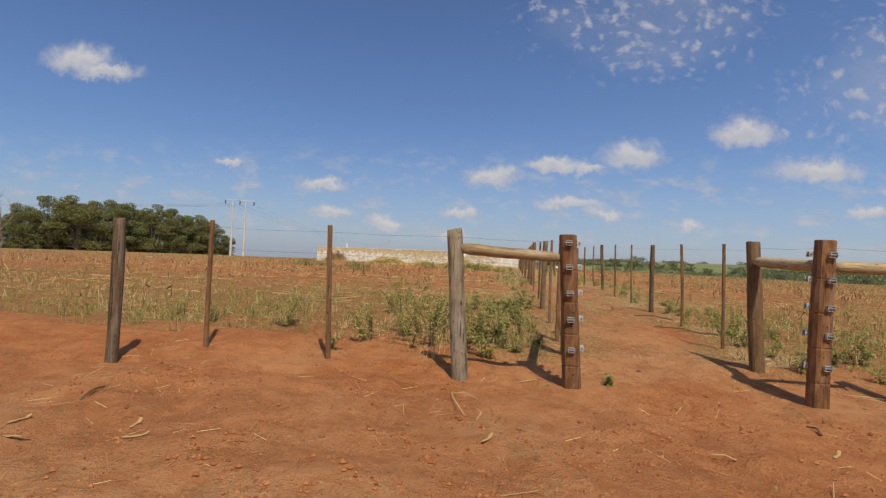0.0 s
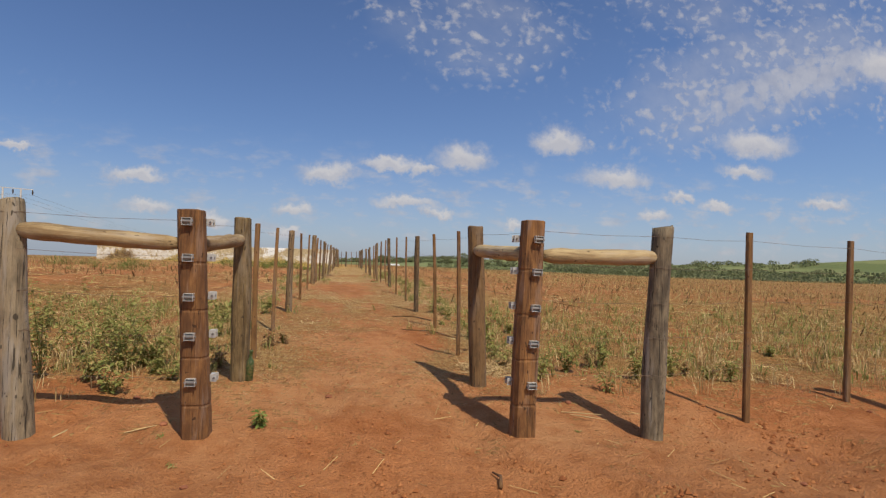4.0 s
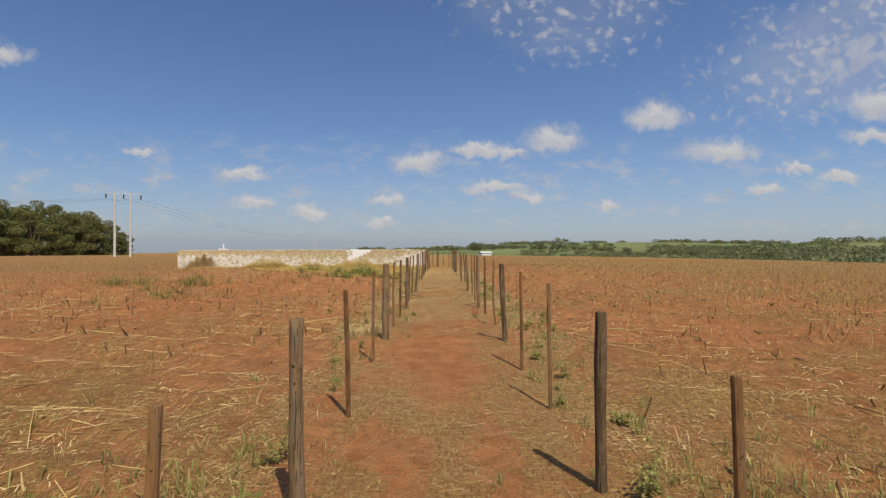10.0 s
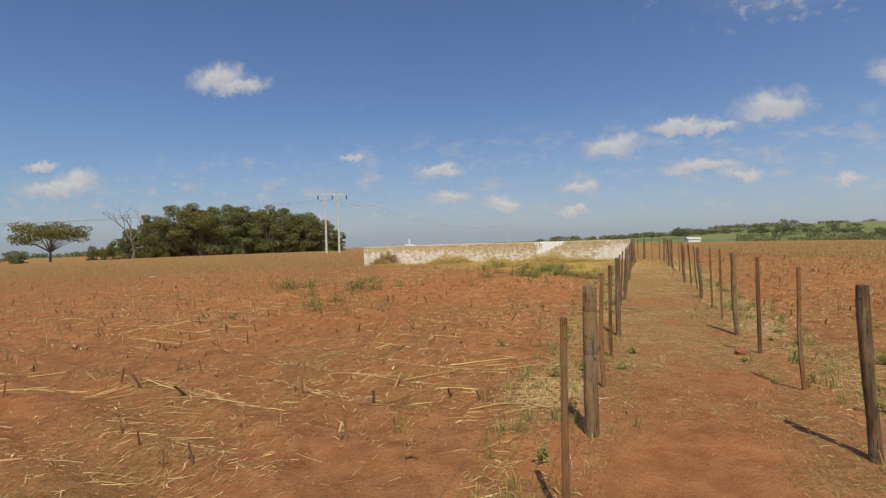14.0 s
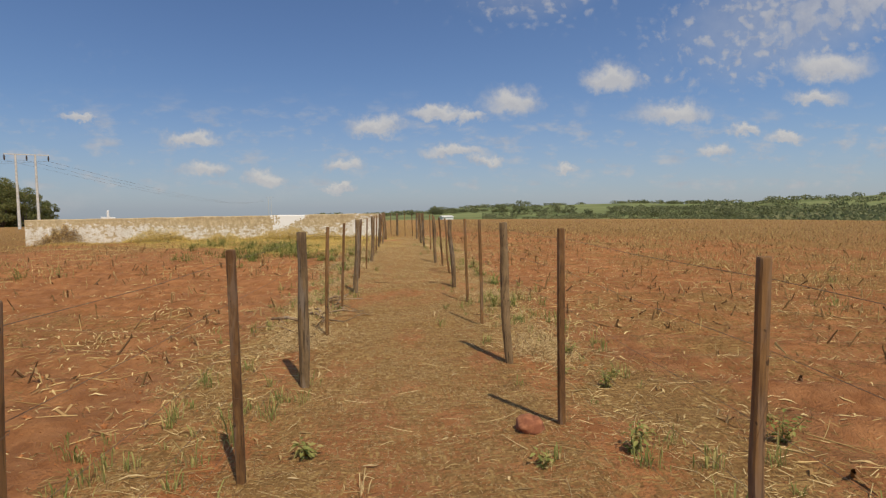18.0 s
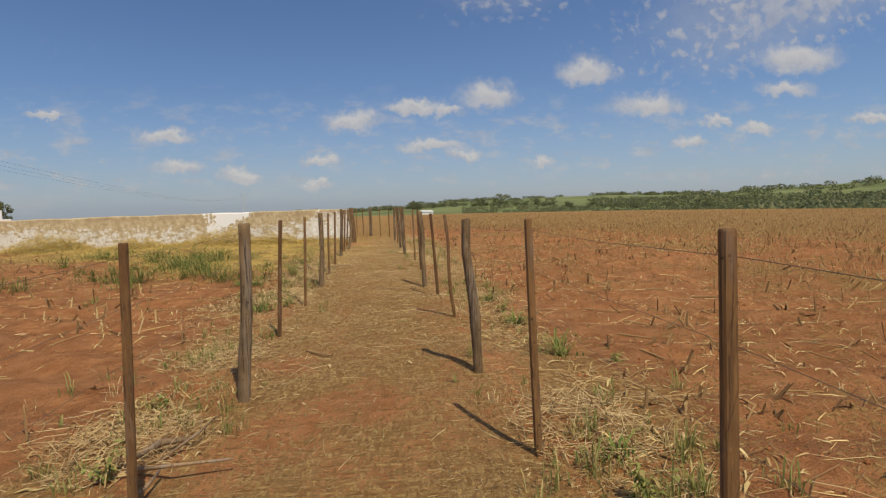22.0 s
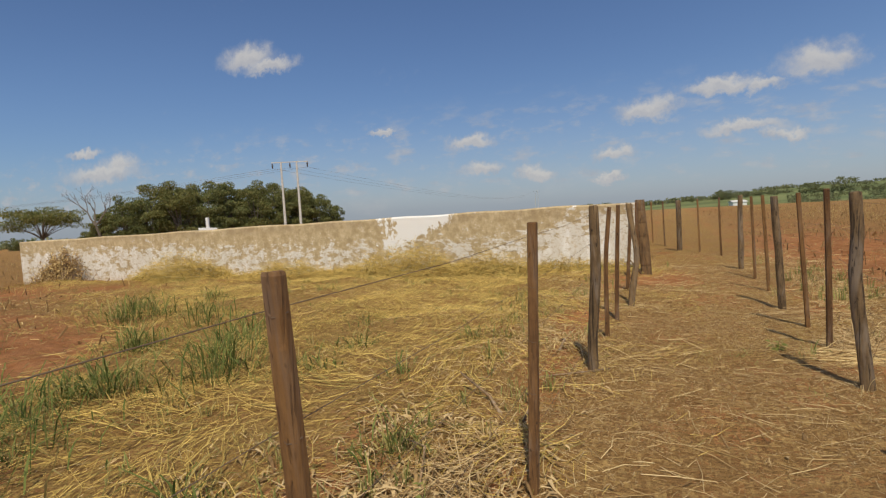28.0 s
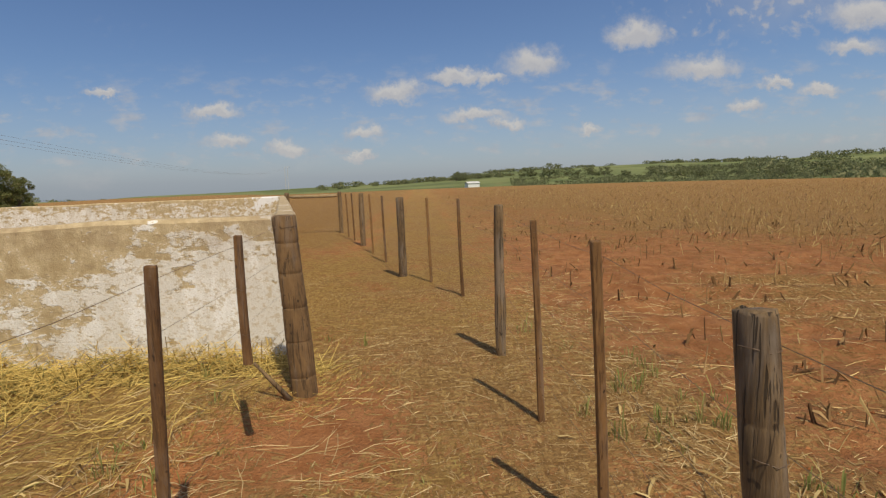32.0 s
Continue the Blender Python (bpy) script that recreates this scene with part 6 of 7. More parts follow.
tufts("dry_grass", spots_along(20, 1300, -14, 12, 0.7, 6.5, lambda x, y: np.clip(belt_grass(x, y) + 0.25 * set_back(x, y) * smooth(1.5, 2.5, np.abs(x)), 0, 1) * (1 - 0.55 * smooth(-3.2, -4.5, x)), 0.5, 1.1), 21, M_STRAW, "dry straw-coloured grass behind the roadside fence", "dry grass", 22, 0.08, 0.30, 0.0032, 0.12, 0.7)


cover_low = lambda x, y: set_back(x, y) * smooth(1.2, 1.7, np.abs(x)) * smooth(0.9, 1.8, y) * (1 - smooth(5, 8, y)) * np.exp(-np.abs(x) / 14) * (0.2 + 0.8 * smooth(0.35, 0.6, vnoise(x, y, 1.2, 88)))
tufts("low_growth", spots_along(28, 5200, -16, 14, 0.9, 12, cover_low, 0.5, 1.2), 29, M_GRASS, "low green and yellow growth over the field edge", "grass", 14, 0.03, 0.15, 0.0048, 0.14, 1.3)


olive = lambda x, y: set_back(x, y) * smooth(1.3, 2.0, np.abs(x)) * smooth(0.9, 1.8, y) * (1 - smooth(5, 10, y)) * np.exp(-np.abs(x) / 13) * (0.10 + 0.90 * smooth(0.42, 0.66, vnoise(x, y, 1.9, 188)))
tufts("field_weeds", spots_along(128, 7000, -18, 16, 0.9, 16, olive, 0.5, 1.2), 129, M_WEED, "low olive weeds spread over the field edge", "weeds", 16, 0.05, 0.22, 0.0060, 0.13, 1.2)


def crumbs(name, x, y, g, lo, hi, label):
    """Loose crumbs of earth, in one object."""
    n_ = len(x)
    s = g.uniform(lo, hi, n_) * g.uniform(0.4, 1.0, n_)
    c = np.stack([x, y, height(x, y) + s * 0.25], 1)
    dirs = np.array([(1, 0, 0), (0, 1, 0), (-1, 0, 0), (0, -1, 0), (0, 0, 0.8), (0, 0, -0.8)])
    v = c[:, None, :] + dirs[None] * (s[:, None] * g.uniform(0.6, 1.2, (n_, 6)))[..., None]
    a = g.uniform(0, 1.57, n_)
    dx, dy = v[..., 0] - x[:, None], v[..., 1] - y[:, None]
    v[..., 0] = x[:, None] + dx * np.cos(a)[:, None] - dy * np.sin(a)[:, None]
    v[..., 1] = y[:, None] + dx * np.sin(a)[:, None] + dy * np.cos(a)[:, None]
    k = np.arange(n_)[:, None] * 6
    faces = np.concatenate([k + [i, (i + 1) % 4, 4] for i in range(4)] + [k + [(i + 1) % 4, i, 5] for i in range(4)], 0)
    tagged(new(name, mesh_from(name, v.reshape(-1, 3), faces, M_CRUMB)), label, "earth crumbs", kind="stuff")


x, y, g = scatter(30000, -7, 7, -6, 1.5, lambda x, y: 0.10 + 0.80 * smooth(0.5, 0.75, vnoise(x, y, 0.9, 61)), 61)
crumbs("earth_crumbs", x, y, g, 0.003, 0.015, "loose crumbs of red earth on the bare track")
x, y, g = scatter(9000, -6.5, 9, -4.5, 0.6, lambda x, y: smooth(0.42, 0.65, vnoise(x, y, 1.3, 64)) * (0.25 + 0.75 * smooth(1.2, 3, x)), 63)
crumbs("earth_crumbs", x, y, g, 0.006, 0.032, "churned lumps of red earth beside the wheel ruts")
x, y, g = swath(1300, 16, -7, 6.5, -4.2, 0.1, lambda x, y: (0.3 + 0.7 * smooth(0.9, 1.8, x)) * smooth(0.40, 0.62, vnoise(x, y, 0.8, 164)), 163, -0.75, 0.16, 0.035)
crumbs("earth_clods", x, y, g, 0.006, 0.030, "broken clods of red earth along the washed-out bank")
x, y, g = scatter(60000, -20, 18, 1.5, 45, lambda x, y: smooth(1.5, 2.2, np.abs(x)) * np.exp(-np.abs(x) / 7) * smooth(0.45, 0.7, vnoise(x, y, 1.5, 62)) * wall_free(x, y) * (1 - hay_at(x, y)), 62)
crumbs("earth_crumbs", x, y, g, 0.006, 0.035, "loose crumbs of red earth on the stubble field")

# ---- loose things ----
def bottle(x, y):
    bm = bmesh.new()
    prof = [(0.001, 0.0), (0.030, 0.0), (0.034, 0.006), (0.034, 0.15), (0.030, 0.175), (0.016, 0.205), (0.0135, 0.255), (0.0165, 0.258), (0.0165, 0.272), (0.012, 0.274)]
    rings = [[bm.verts.new((r * math.cos(t), r * math.sin(t), z)) for t in (k * math.pi / 8 for k in range(16))] for r, z in prof]
    for lo, hi in zip(rings, rings[1:]):
        for k in range(16):
            bm.faces.new((lo[k], lo[(k + 1) % 16], hi[(k + 1) % 16], hi[k]))
    bm.faces.new(rings[0][::-1])
    ob = part("glass_bottle", bm, M_GLASS, None, "empty green glass bottle standing by a post", pose(x, y, gz(x, y) - 0.004, 4, 3, 0), soft=True)
    tagged(ob, category="bottle")


bottle(-0.985, 1.13)


def clod(x, y, size, seed, label="lump of dry red earth lying on straw"):
    r = random.Random(seed)
    bm = bmesh.new()
    bmesh.ops.create_icosphere(bm, subdivisions=3, radius=1.0)
    for v in bm.verts:
        q = v.co.copy()
        v.co = Vector((q.x * size, q.y * size * 0.8, q.z * size * 0.55)) * (1 + 0.28 * noise.noise(q * 1.7 + Vector((seed, 0, 0))) + 0.10 * noise.noise(q * 5))
    ob = part("earth_clod", bm, M_ROCK, None, label, pose(x, y, gz(x, y) + size * 0.2, 0, 0, r.uniform(0, 360)), soft=True)
    tagged(ob, category="clod", group="loose clods")


clod(0.81, 16.1, 0.13, 3)
for x, y, a, L in ((-1.25, 20.6, 2.4, 0.42), (-1.32, 20.9, 2.0, 0.36), (-1.5, 20.3, 2.9, 0.5), (-1.45, 22.4, 0.6, 0.34)):
    chunk = tube(bmesh.new(), [(0, 0, 0.0), (math.cos(a) * L * 0.5, math.sin(a) * L * 0.5, 0.05), (math.cos(a) * L, math.sin(a) * L, 0.02)], [0.020, 0.024, 0.018], 8)
    tagged(part("wood_chunk", chunk, M_VINE, None, "short grey split log dumped by the fence", pose(x, y, gz(x, y) + 0.022), soft=True), category="log", group="logs by the fence")
for i in range(60):
    clod(rnd.uniform(-5, 6), rnd.uniform(-5.0, 1.0), rnd.choice((0.012, 0.016, 0.022, 0.03)), 10 + i, "small clod of red earth on bare ground")


def branch(points, r, label, mat=None):
    start = Vector((points[0][0], points[0][1], gz(*points[0][:2]) + points[0][2]))
    pts = [Vector((x, y, gz(x, y) + h)) - start for x, y, h in points]
    bm = tube(bmesh.new(), pts, [r * (1 - 0.55 * k / (len(pts) - 1)) for k in range(len(pts))], 7)
    ob = part("dead_branch", bm, mat or M_POST, None, label, Matrix.Translation(start), soft=True)
    tagged(ob, category="branch", group="dead branches")


branch([(-0.90, 41.86, 0.03), (-1.02, 41.82, 0.20), (-1.13, 41.78, 0.36)], 0.024, "dead stick leaning on the corner post")
for i in range(26):
    x = -1.15 - abs(rnd.gauss(0, 0.28))
    y = rnd.choice((20.0, 21.3, 21.6, 21.0, 28.6, 32.4, 34.5)) + rnd.gauss(0, 0.45)
    a = rnd.uniform(0, 6.28)
    L = rnd.uniform(0.3, 0.8)
    branch([(x, y, 0.02), (x + math.cos(a) * L * 0.5, y + math.sin(a) * L * 0.5, rnd.uniform(0.03, 0.14)), (x + math.cos(a + 0.3) * L, y + math.sin(a + 0.3) * L, rnd.uniform(0.0, 0.2))], rnd.uniform(0.008, 0.016), "grey dead twig heaped along the fence", M_VINE)
for x, y, a, L in ((1.32, 3.4, 2.2, 0.9), (1.2, 4.9, 2.4, 0.7), (3.0, -2.6, 0.9, 0.35), (-5.2, -1.6, 1.0, 0.2), (0.75, -0.9, 1.3, 0.25)):
    branch([(x, y, 0.012), (x + math.cos(a) * L * 0.5, y + math.sin(a) * L * 0.5, 0.03), (x + math.cos(a + 0.2) * L, y + math.sin(a + 0.2) * L, 0.015)], 0.013, "fallen dry stick on red earth", M_STAKE)

# dead vine on the wall
bm = bmesh.new()
g = random.Random(77)
for _ in range(520):
    x = -16.85 + g.gauss(0, 0.42)
    yb = 41.35 + 0.0996 * (x + 18.42) - 0.13
    h = max(0.15, 1.15 - 0.5 * abs(x + 16.6) - 0.35 * math.sin(x * 7.0) ** 2) * g.uniform(0.4, 0.95)
    z0 = gz(x, yb)
    pts = [(x + 16.85, yb - 41.5 - g.uniform(0.05, 0.25), z0), (x + 16.85 + g.gauss(0, 0.08), yb - 41.5 - 0.05, z0 + h * 0.6), (x + 16.85 + g.gauss(0, 0.16), yb - 41.5 - g.uniform(0.0, 0.10), z0 + h)]
    tube(bm, pts, [0.008, 0.006, 0.003], 3, False)
ob = part("dead_vine", bm, M_VINE, None, "dry brown vine clinging to the limewashed wall", Matrix.Translation((-16.85, 41.5, 0)))
tagged(ob, category="vine")
bm = bmesh.new()
for _ in range(2600):
    x = -16.85 + g.gauss(0, 0.45)
    yb = 41.35 + 0.0996 * (x + 18.42) - 0.14
    h = max(0.15, 1.15 - 0.5 * abs(x + 16.6) - 0.35 * math.sin(x * 7.0) ** 2) * g.uniform(0.02, 1.0)
    p = Vector((x + 16.85, yb - 41.5 - g.uniform(0.0, 0.22) * (1.2 - h * 0.7), gz(x, yb) + h))
    a = Vector((g.gauss(0, 1), g.gauss(0, 1), g.gauss(0, 1))).normalized() * g.uniform(0.015, 0.045)
    b = a.cross(Vector((g.gauss(0, 1), g.gauss(0, 1), g.gauss(0, 1)))).normalized() * g.uniform(0.008, 0.02)
    bm.faces.new([bm.verts.new(q) for q in (p - a, p + b, p + a, p - b)])
tagged(part("dry_leaf", bm, M_HUSK, ob), kind="stuff")


def hay_heap(x, y, rx, ry, h, count, seed, label, mat=None, name="hay_heap", thick=0.003, longest=0.65):
    """A loose heap of long hay stems."""
    g = np.random.default_rng(seed)
    r, t = np.sqrt(g.uniform(0, 1, count)), g.uniform(0, 2 * np.pi, count)
    px, py = x + rx * r * np.cos(t), y + ry * r * np.sin(t)
    top = h * (1 - r) * g.uniform(0.15, 1.0, count) * (0.55 + 0.9 * vnoise(px, py, 0.35, 90 + seed))
    L, az, el = longest * (0.2 + 0.8 * g.uniform(0, 1, count) ** 1.5), g.uniform(0, 2 * np.pi, count), g.normal(0.0, 0.38, count)
    c = np.stack([px, py, height(px, py) + hay_lift(px, py) + top], 1)
    d = np.stack([np.cos(az) * np.cos(el), np.sin(az) * np.cos(el), np.sin(el)], 1) * L[:, None]
    w = np.stack([-np.sin(az), np.cos(az), 0 * az], 1) * thick
    e = np.array([0, 0, thick])
    verts = np.stack([c - d / 2 - w, c - d / 2 + w, c - d / 2 + e, c + d / 2 - w, c + d / 2 + w, c + d / 2 + e], 1).reshape(-1, 3)
    k = np.arange(count)[:, None] * 6
    faces = np.concatenate([k + [0, 3, 5, 2], k + [2, 5, 4, 1], k + [1, 4, 3, 0]], 0)
    tagged(new(name, mesh_from(name, verts, faces, mat or M_HAY)), label, "hay" if mat is None else "straw", "heaps of hay" if mat is None else "heaps of straw by the fences", "stuff")


x, y, g = scatter(16000, -3.2, -0.9, 27.5, 34, lambda x, y: np.exp(-((x + 1.7) / 0.6) ** 2) * (0.15 + 0.85 * smooth(0.35, 0.6, vnoise(x, y, 0.7, 141))), 142)
husks("corn_husks", x, y, g, 0.04, 0.20, 0.010, 0.03, M_TRAMPLED, "greyish dry leaf litter along the fence foot")
foot = lambda x, y: np.exp(-((np.abs(x) - 1.85) / 0.42) ** 2) * smooth(16, 20, y) * (1 - smooth(40, 42, y)) * (1 - 0.6 * hay_at(x, y)) * (0.12 + 0.88 * smooth(0.36, 0.58, vnoise(x, y, 0.8, 143)))
x, y, g = scatter(28000, -3.0, 3.0, 16, 42, foot, 144)
rods("straw_stems", x, y, g, 0.06, 0.40, 0.0032, 0.04, M_TRAMPLED, "tangled straw and stalks along the fence foot", "straw", None, 0.5, 0.35)
x, y, g = scatter(13000, -3.0, 3.0, 16, 42, foot, 145)
husks("corn_husks", x, y, g, 0.05, 0.22, 0.010, 0.030, M_STUBBLE, "brown curled corn leaves along the fence foot")
for fx, fy, turn, many, seed in ((-1.10, 36.25, 1.87, 90, 151), (-1.30, 36.0, 1.5, 70, 152), (1.05, 36.1, 0.4, 60, 153), (1.45, 36.1, 0.2, 50, 154), (-0.35, 36.15, 1.1, 16, 155), (0.15, 36.2, 1.9, 8, 156)):
    g = np.random.default_rng(seed)
    x, y = fx + g.normal(0, 0.14, many), fy + g.normal(0, 0.14, many)
    rods("straw_fan", x, y, g, 0.20, 0.72, 0.0032, 0.05, M_HUSK, "combed pale straw stalks spread at the fence foot", "straw", turn + 0 * x, 0.28, 0.15)
hay_heap(-2.2, 42.6, 1.5, 0.35, 0.30, 1500, 5, "loose yellow hay heaped against the limewashed wall")
hay_heap(-12.2, 41.45, 1.7, 0.7, 0.95, 3600, 1, "loose yellow hay heaped against the limewashed wall")
hay_heap(-6.0, 41.9, 2.0, 0.8, 0.75, 3800, 2, "loose yellow hay heaped against the limewashed wall")
hay_heap(-3.9, 42.2, 1.3, 0.6, 0.5, 2000, 3, "loose yellow hay heaped against the limewashed wall")
hay_heap(-9.0, 41.7, 1.6, 0.6, 0.5, 2000, 4, "loose yellow hay heaped against the limewashed wall")

for i, (x, y, rx, ry, h) in enumerate(((1.50, 22.5, 0.45, 0.6, 0.16), (-1.45, 21.0, 0.35, 0.6, 0.16), (-1.60, 22.7, 0.45, 0.5, 0.16), (-1.35, 19.3, 0.3, 0.6, 0.12),
                                       (-1.40, 28.6, 0.35, 0.7, 0.14), (-1.40, 30.6, 0.35, 0.7, 0.15), (-1.35, 33.0, 0.3, 0.6, 0.14), (1.40, 33.8, 0.4, 0.7, 0.14), (1.35, 36.6, 0.35, 0.6, 0.10), (1.45, 1.7, 0.35, 0.3, 0.08), (-1.55, 13.0, 0.4, 0.6, 0.08), (-1.5, 25.0, 0.35, 0.6, 0.10), (1.5, 18.6, 0.35, 0.6, 0.08))):
    hay_heap(x, y, rx * 1.15, ry * 1.2, h * 0.6, 620, 40 + i, "tangled dry straw raked up against the fence", M_STRAW if i % 3 == 1 else M_TRAMPLED, "straw_heap", 0.0026, 0.42)

# scraps on the ground
def scrap(name, x, y, length, wide, turn, mat, label, category):
    """A torn, curled flat piece."""
    bm = bmesh.new()
    g = random.Random(int(x * 100 + y))
    rows = [[bm.verts.new((length * (i / 4 - 0.5), wide * (j - 0.5) * (1 - 0.3 * abs(i / 4 - 0.5)) + g.uniform(-0.1, 0.1) * wide, 0.006 + g.uniform(0.0, 0.22) * wide + 0.02 * (i == 4))) for j in (0, 0.5, 1)] for i in range(5)]
    for lo, hi in zip(rows, rows[1:]):
        for j in range(2):
            bm.faces.new((lo[j], hi[j], hi[j + 1], lo[j + 1]))
    tagged(part(name, bm, mat, None, label, pose(x, y, gz(x, y) + 0.004, 0, 0, turn)), category=category)


scrap("paper_scrap", -28.3, 32.9, 0.45, 0.22, 30, M_CROSSWHITE, "crumpled white paper lying on the stubble field", "paper")
scrap("paper_scrap", 2.14, -1.97, 0.05, 0.035, 10, M_CROSSWHITE, "small white scrap lying on red earth", "paper")
for i, (x, y, a) in enumerate(((-4.15, -2.38, 40), (-5.1, -2.26, 70), (-4.9, -2.5, 15), (-4.35, -2.1, 100), (0.6, -1.4, 50), (-1.9, -1.9, 65))):
    scrap("corn_leaf", x, y, 0.15, 0.028, a, M_STALK, "torn dry corn leaf on red earth", "corn leaf")

bm = tube(bmesh.new(), [(0, 0, 0.0), (0.12, 0.11, 0.02), (0.27, 0.24, 0.035), (0.41, 0.36, 0.05)], [0.011, 0.014, 0.011, 0.004], 7)
stick = part("forked_stick", bm, M_HUSK, None, "pale forked dry stick lying on red earth", pose(1.06, -2.32, gz(1.06, -2.32) + 0.012), soft=True)
tagged(stick, category="stick")
bm = tube(bmesh.new(), [(0.10, 0.09, 0.02), (0.22, 0.12, 0.03), (0.30, 0.15, 0.02)], [0.009, 0.007, 0.003], 6)
part("fork", bm, M_HUSK, stick)
bm = tube(bmesh.new(), [(0, 0, 0.0), (-0.12, 0.36, 0.03), (-0.16, 0.58, 0.02), (-0.03, 0.56, 0.03), (0.10, 0.47, 0.0)], [0.005, 0.006, 0.005, 0.004, 0.002], 6)
tagged(part("dry_vine", bm, M_STRAW, None, "bent dry vine stem curled on red earth", pose(-2.11, -1.31, gz(-2.11, -1.31) + 0.008), soft=True), category="vine")
for x, y, a, L in ((-2.0, -1.44, 1.4, 0.34), (-1.63, 0.12, 0.5, 0.26), (1.64, 0.42, -0.6, 0.34), (1.70, 0.36, -0.9, 0.30), (-2.04, 0.04, 1.2, 0.20), (-0.2, -1.7, 2.4, 0.16)):
    bm = tube(bmesh.new(), [(0, 0, 0.0), (math.cos(a) * L * 0.5, math.sin(a) * L * 0.5, 0.014), (math.cos(a + 0.25) * L, math.sin(a + 0.25) * L, 0.004)], [0.004, 0.005, 0.002], 5)
    tagged(part("straw_stem", bm, M_STRAW, None, "single dry straw stem lying on red earth", pose(x, y, gz(x, y) + 0.008)), category="straw", group="stray straw stems")

# ---- grave cross ----
bm = bmesh.new()
z0 = gz(-17.8, 48.0)
box(bm, (0.12, 0.10, 1.97 - z0), (0, 0, (1.97 - z0) / 2 - 0.05), 0.012)
cross = part("grave_cross", bm, M_CROSSWHITE, None, "white painted grave cross behind the wall", pose(-17.8, 48.0, z0, 0, 0, 18))
tagged(cross, category="cross")
bm = bmesh.new()
box(bm, (0.78, 0.096, 0.11), (0, 0, 1.45 - z0), 0.012, pose(0, 0, 0, 0, 3, 0))
part("arm", bm, M_CROSSWHITE, cross)


# ---- power line ----
def h_frame(x, y, turn, top, label):
    """Two concrete poles joined by a cross-arm with hanging insulators."""
    z = gz(x, y) - 0.5
    root = new("power_pole")
    root.matrix_basis = pose(x, y, z, 0, 0, turn)
    tagged(root, label, "power pole", "poles of the power line")
    tall = top - z
    for px in (-1.3, 1.3):
        bm = bmesh.new()
        tube(bm, [(px, 0, 0), (px, 0, tall * 0.5), (px, 0, tall - 0.15)], [0.24, 0.19, 0.13], 8)
        part("pole", bm, M_CONCRETE, root)
    bm = bmesh.new()
    box(bm, (6.0, 0.10, 0.14), (0.15, 0.16, tall - 0.22), 0.01)
    part("cross_arm", bm, M_CONCRETE, root)
    for px in (-2.75, 0.15, 3.05):
        bm = bmesh.new()
        tube(bm, [(px, 0.16, tall - 0.3), (px, 0.16, tall - 0.45), (px, 0.16, tall - 0.55), (px, 0.16, tall - 0.9), (px, 0.16, tall - 1.25)], [0.04, 0.09, 0.13, 0.13, 0.05], 8)
        part("insulator", bm, M_DARK, root)
    return root


POLE = (-60.3, 109.0, 11.2)
h_frame(POLE[0], POLE[1], 28, POLE[2], "pair of pale concrete power poles with a cross-arm")
h_frame(-131.0, 600.0, 12, 14.0, "distant pair of concrete power poles")
h_frame(-262.0, 128.0, 60, 12.5, "distant pair of concrete power poles")


def cable(a, b, sag, label):
    a, b = Vector(a), Vector(b)
    pts = [a.lerp(b, k / 16) - a + Vector((0, 0, -sag * 4 * (k / 16) * (1 - k / 16))) for k in range(17)]
    ob = part("power_cable", tube(bmesh.new(), pts, 0.013, 4, False), M_WIRE, None, label, Matrix.Translation(a))
    tagged(ob, category="cable", group="cables of the power line")


for off in (-2.7, 0.15, 3.0):
    c, s = math.cos(radians(28)), math.sin(radians(28))
    tip = (POLE[0] + off * c, POLE[1] + off * s, POLE[2] - 1.2)
    cable(tip, (-262 + off * 0.5, 128 + off * 0.87, 11.3), 2.5, "thin black power cable crossing the sky")
    cable(tip, (-131 + off, 600 + off * 0.2, 12.8), 6.0, "thin black power cable crossing the sky")


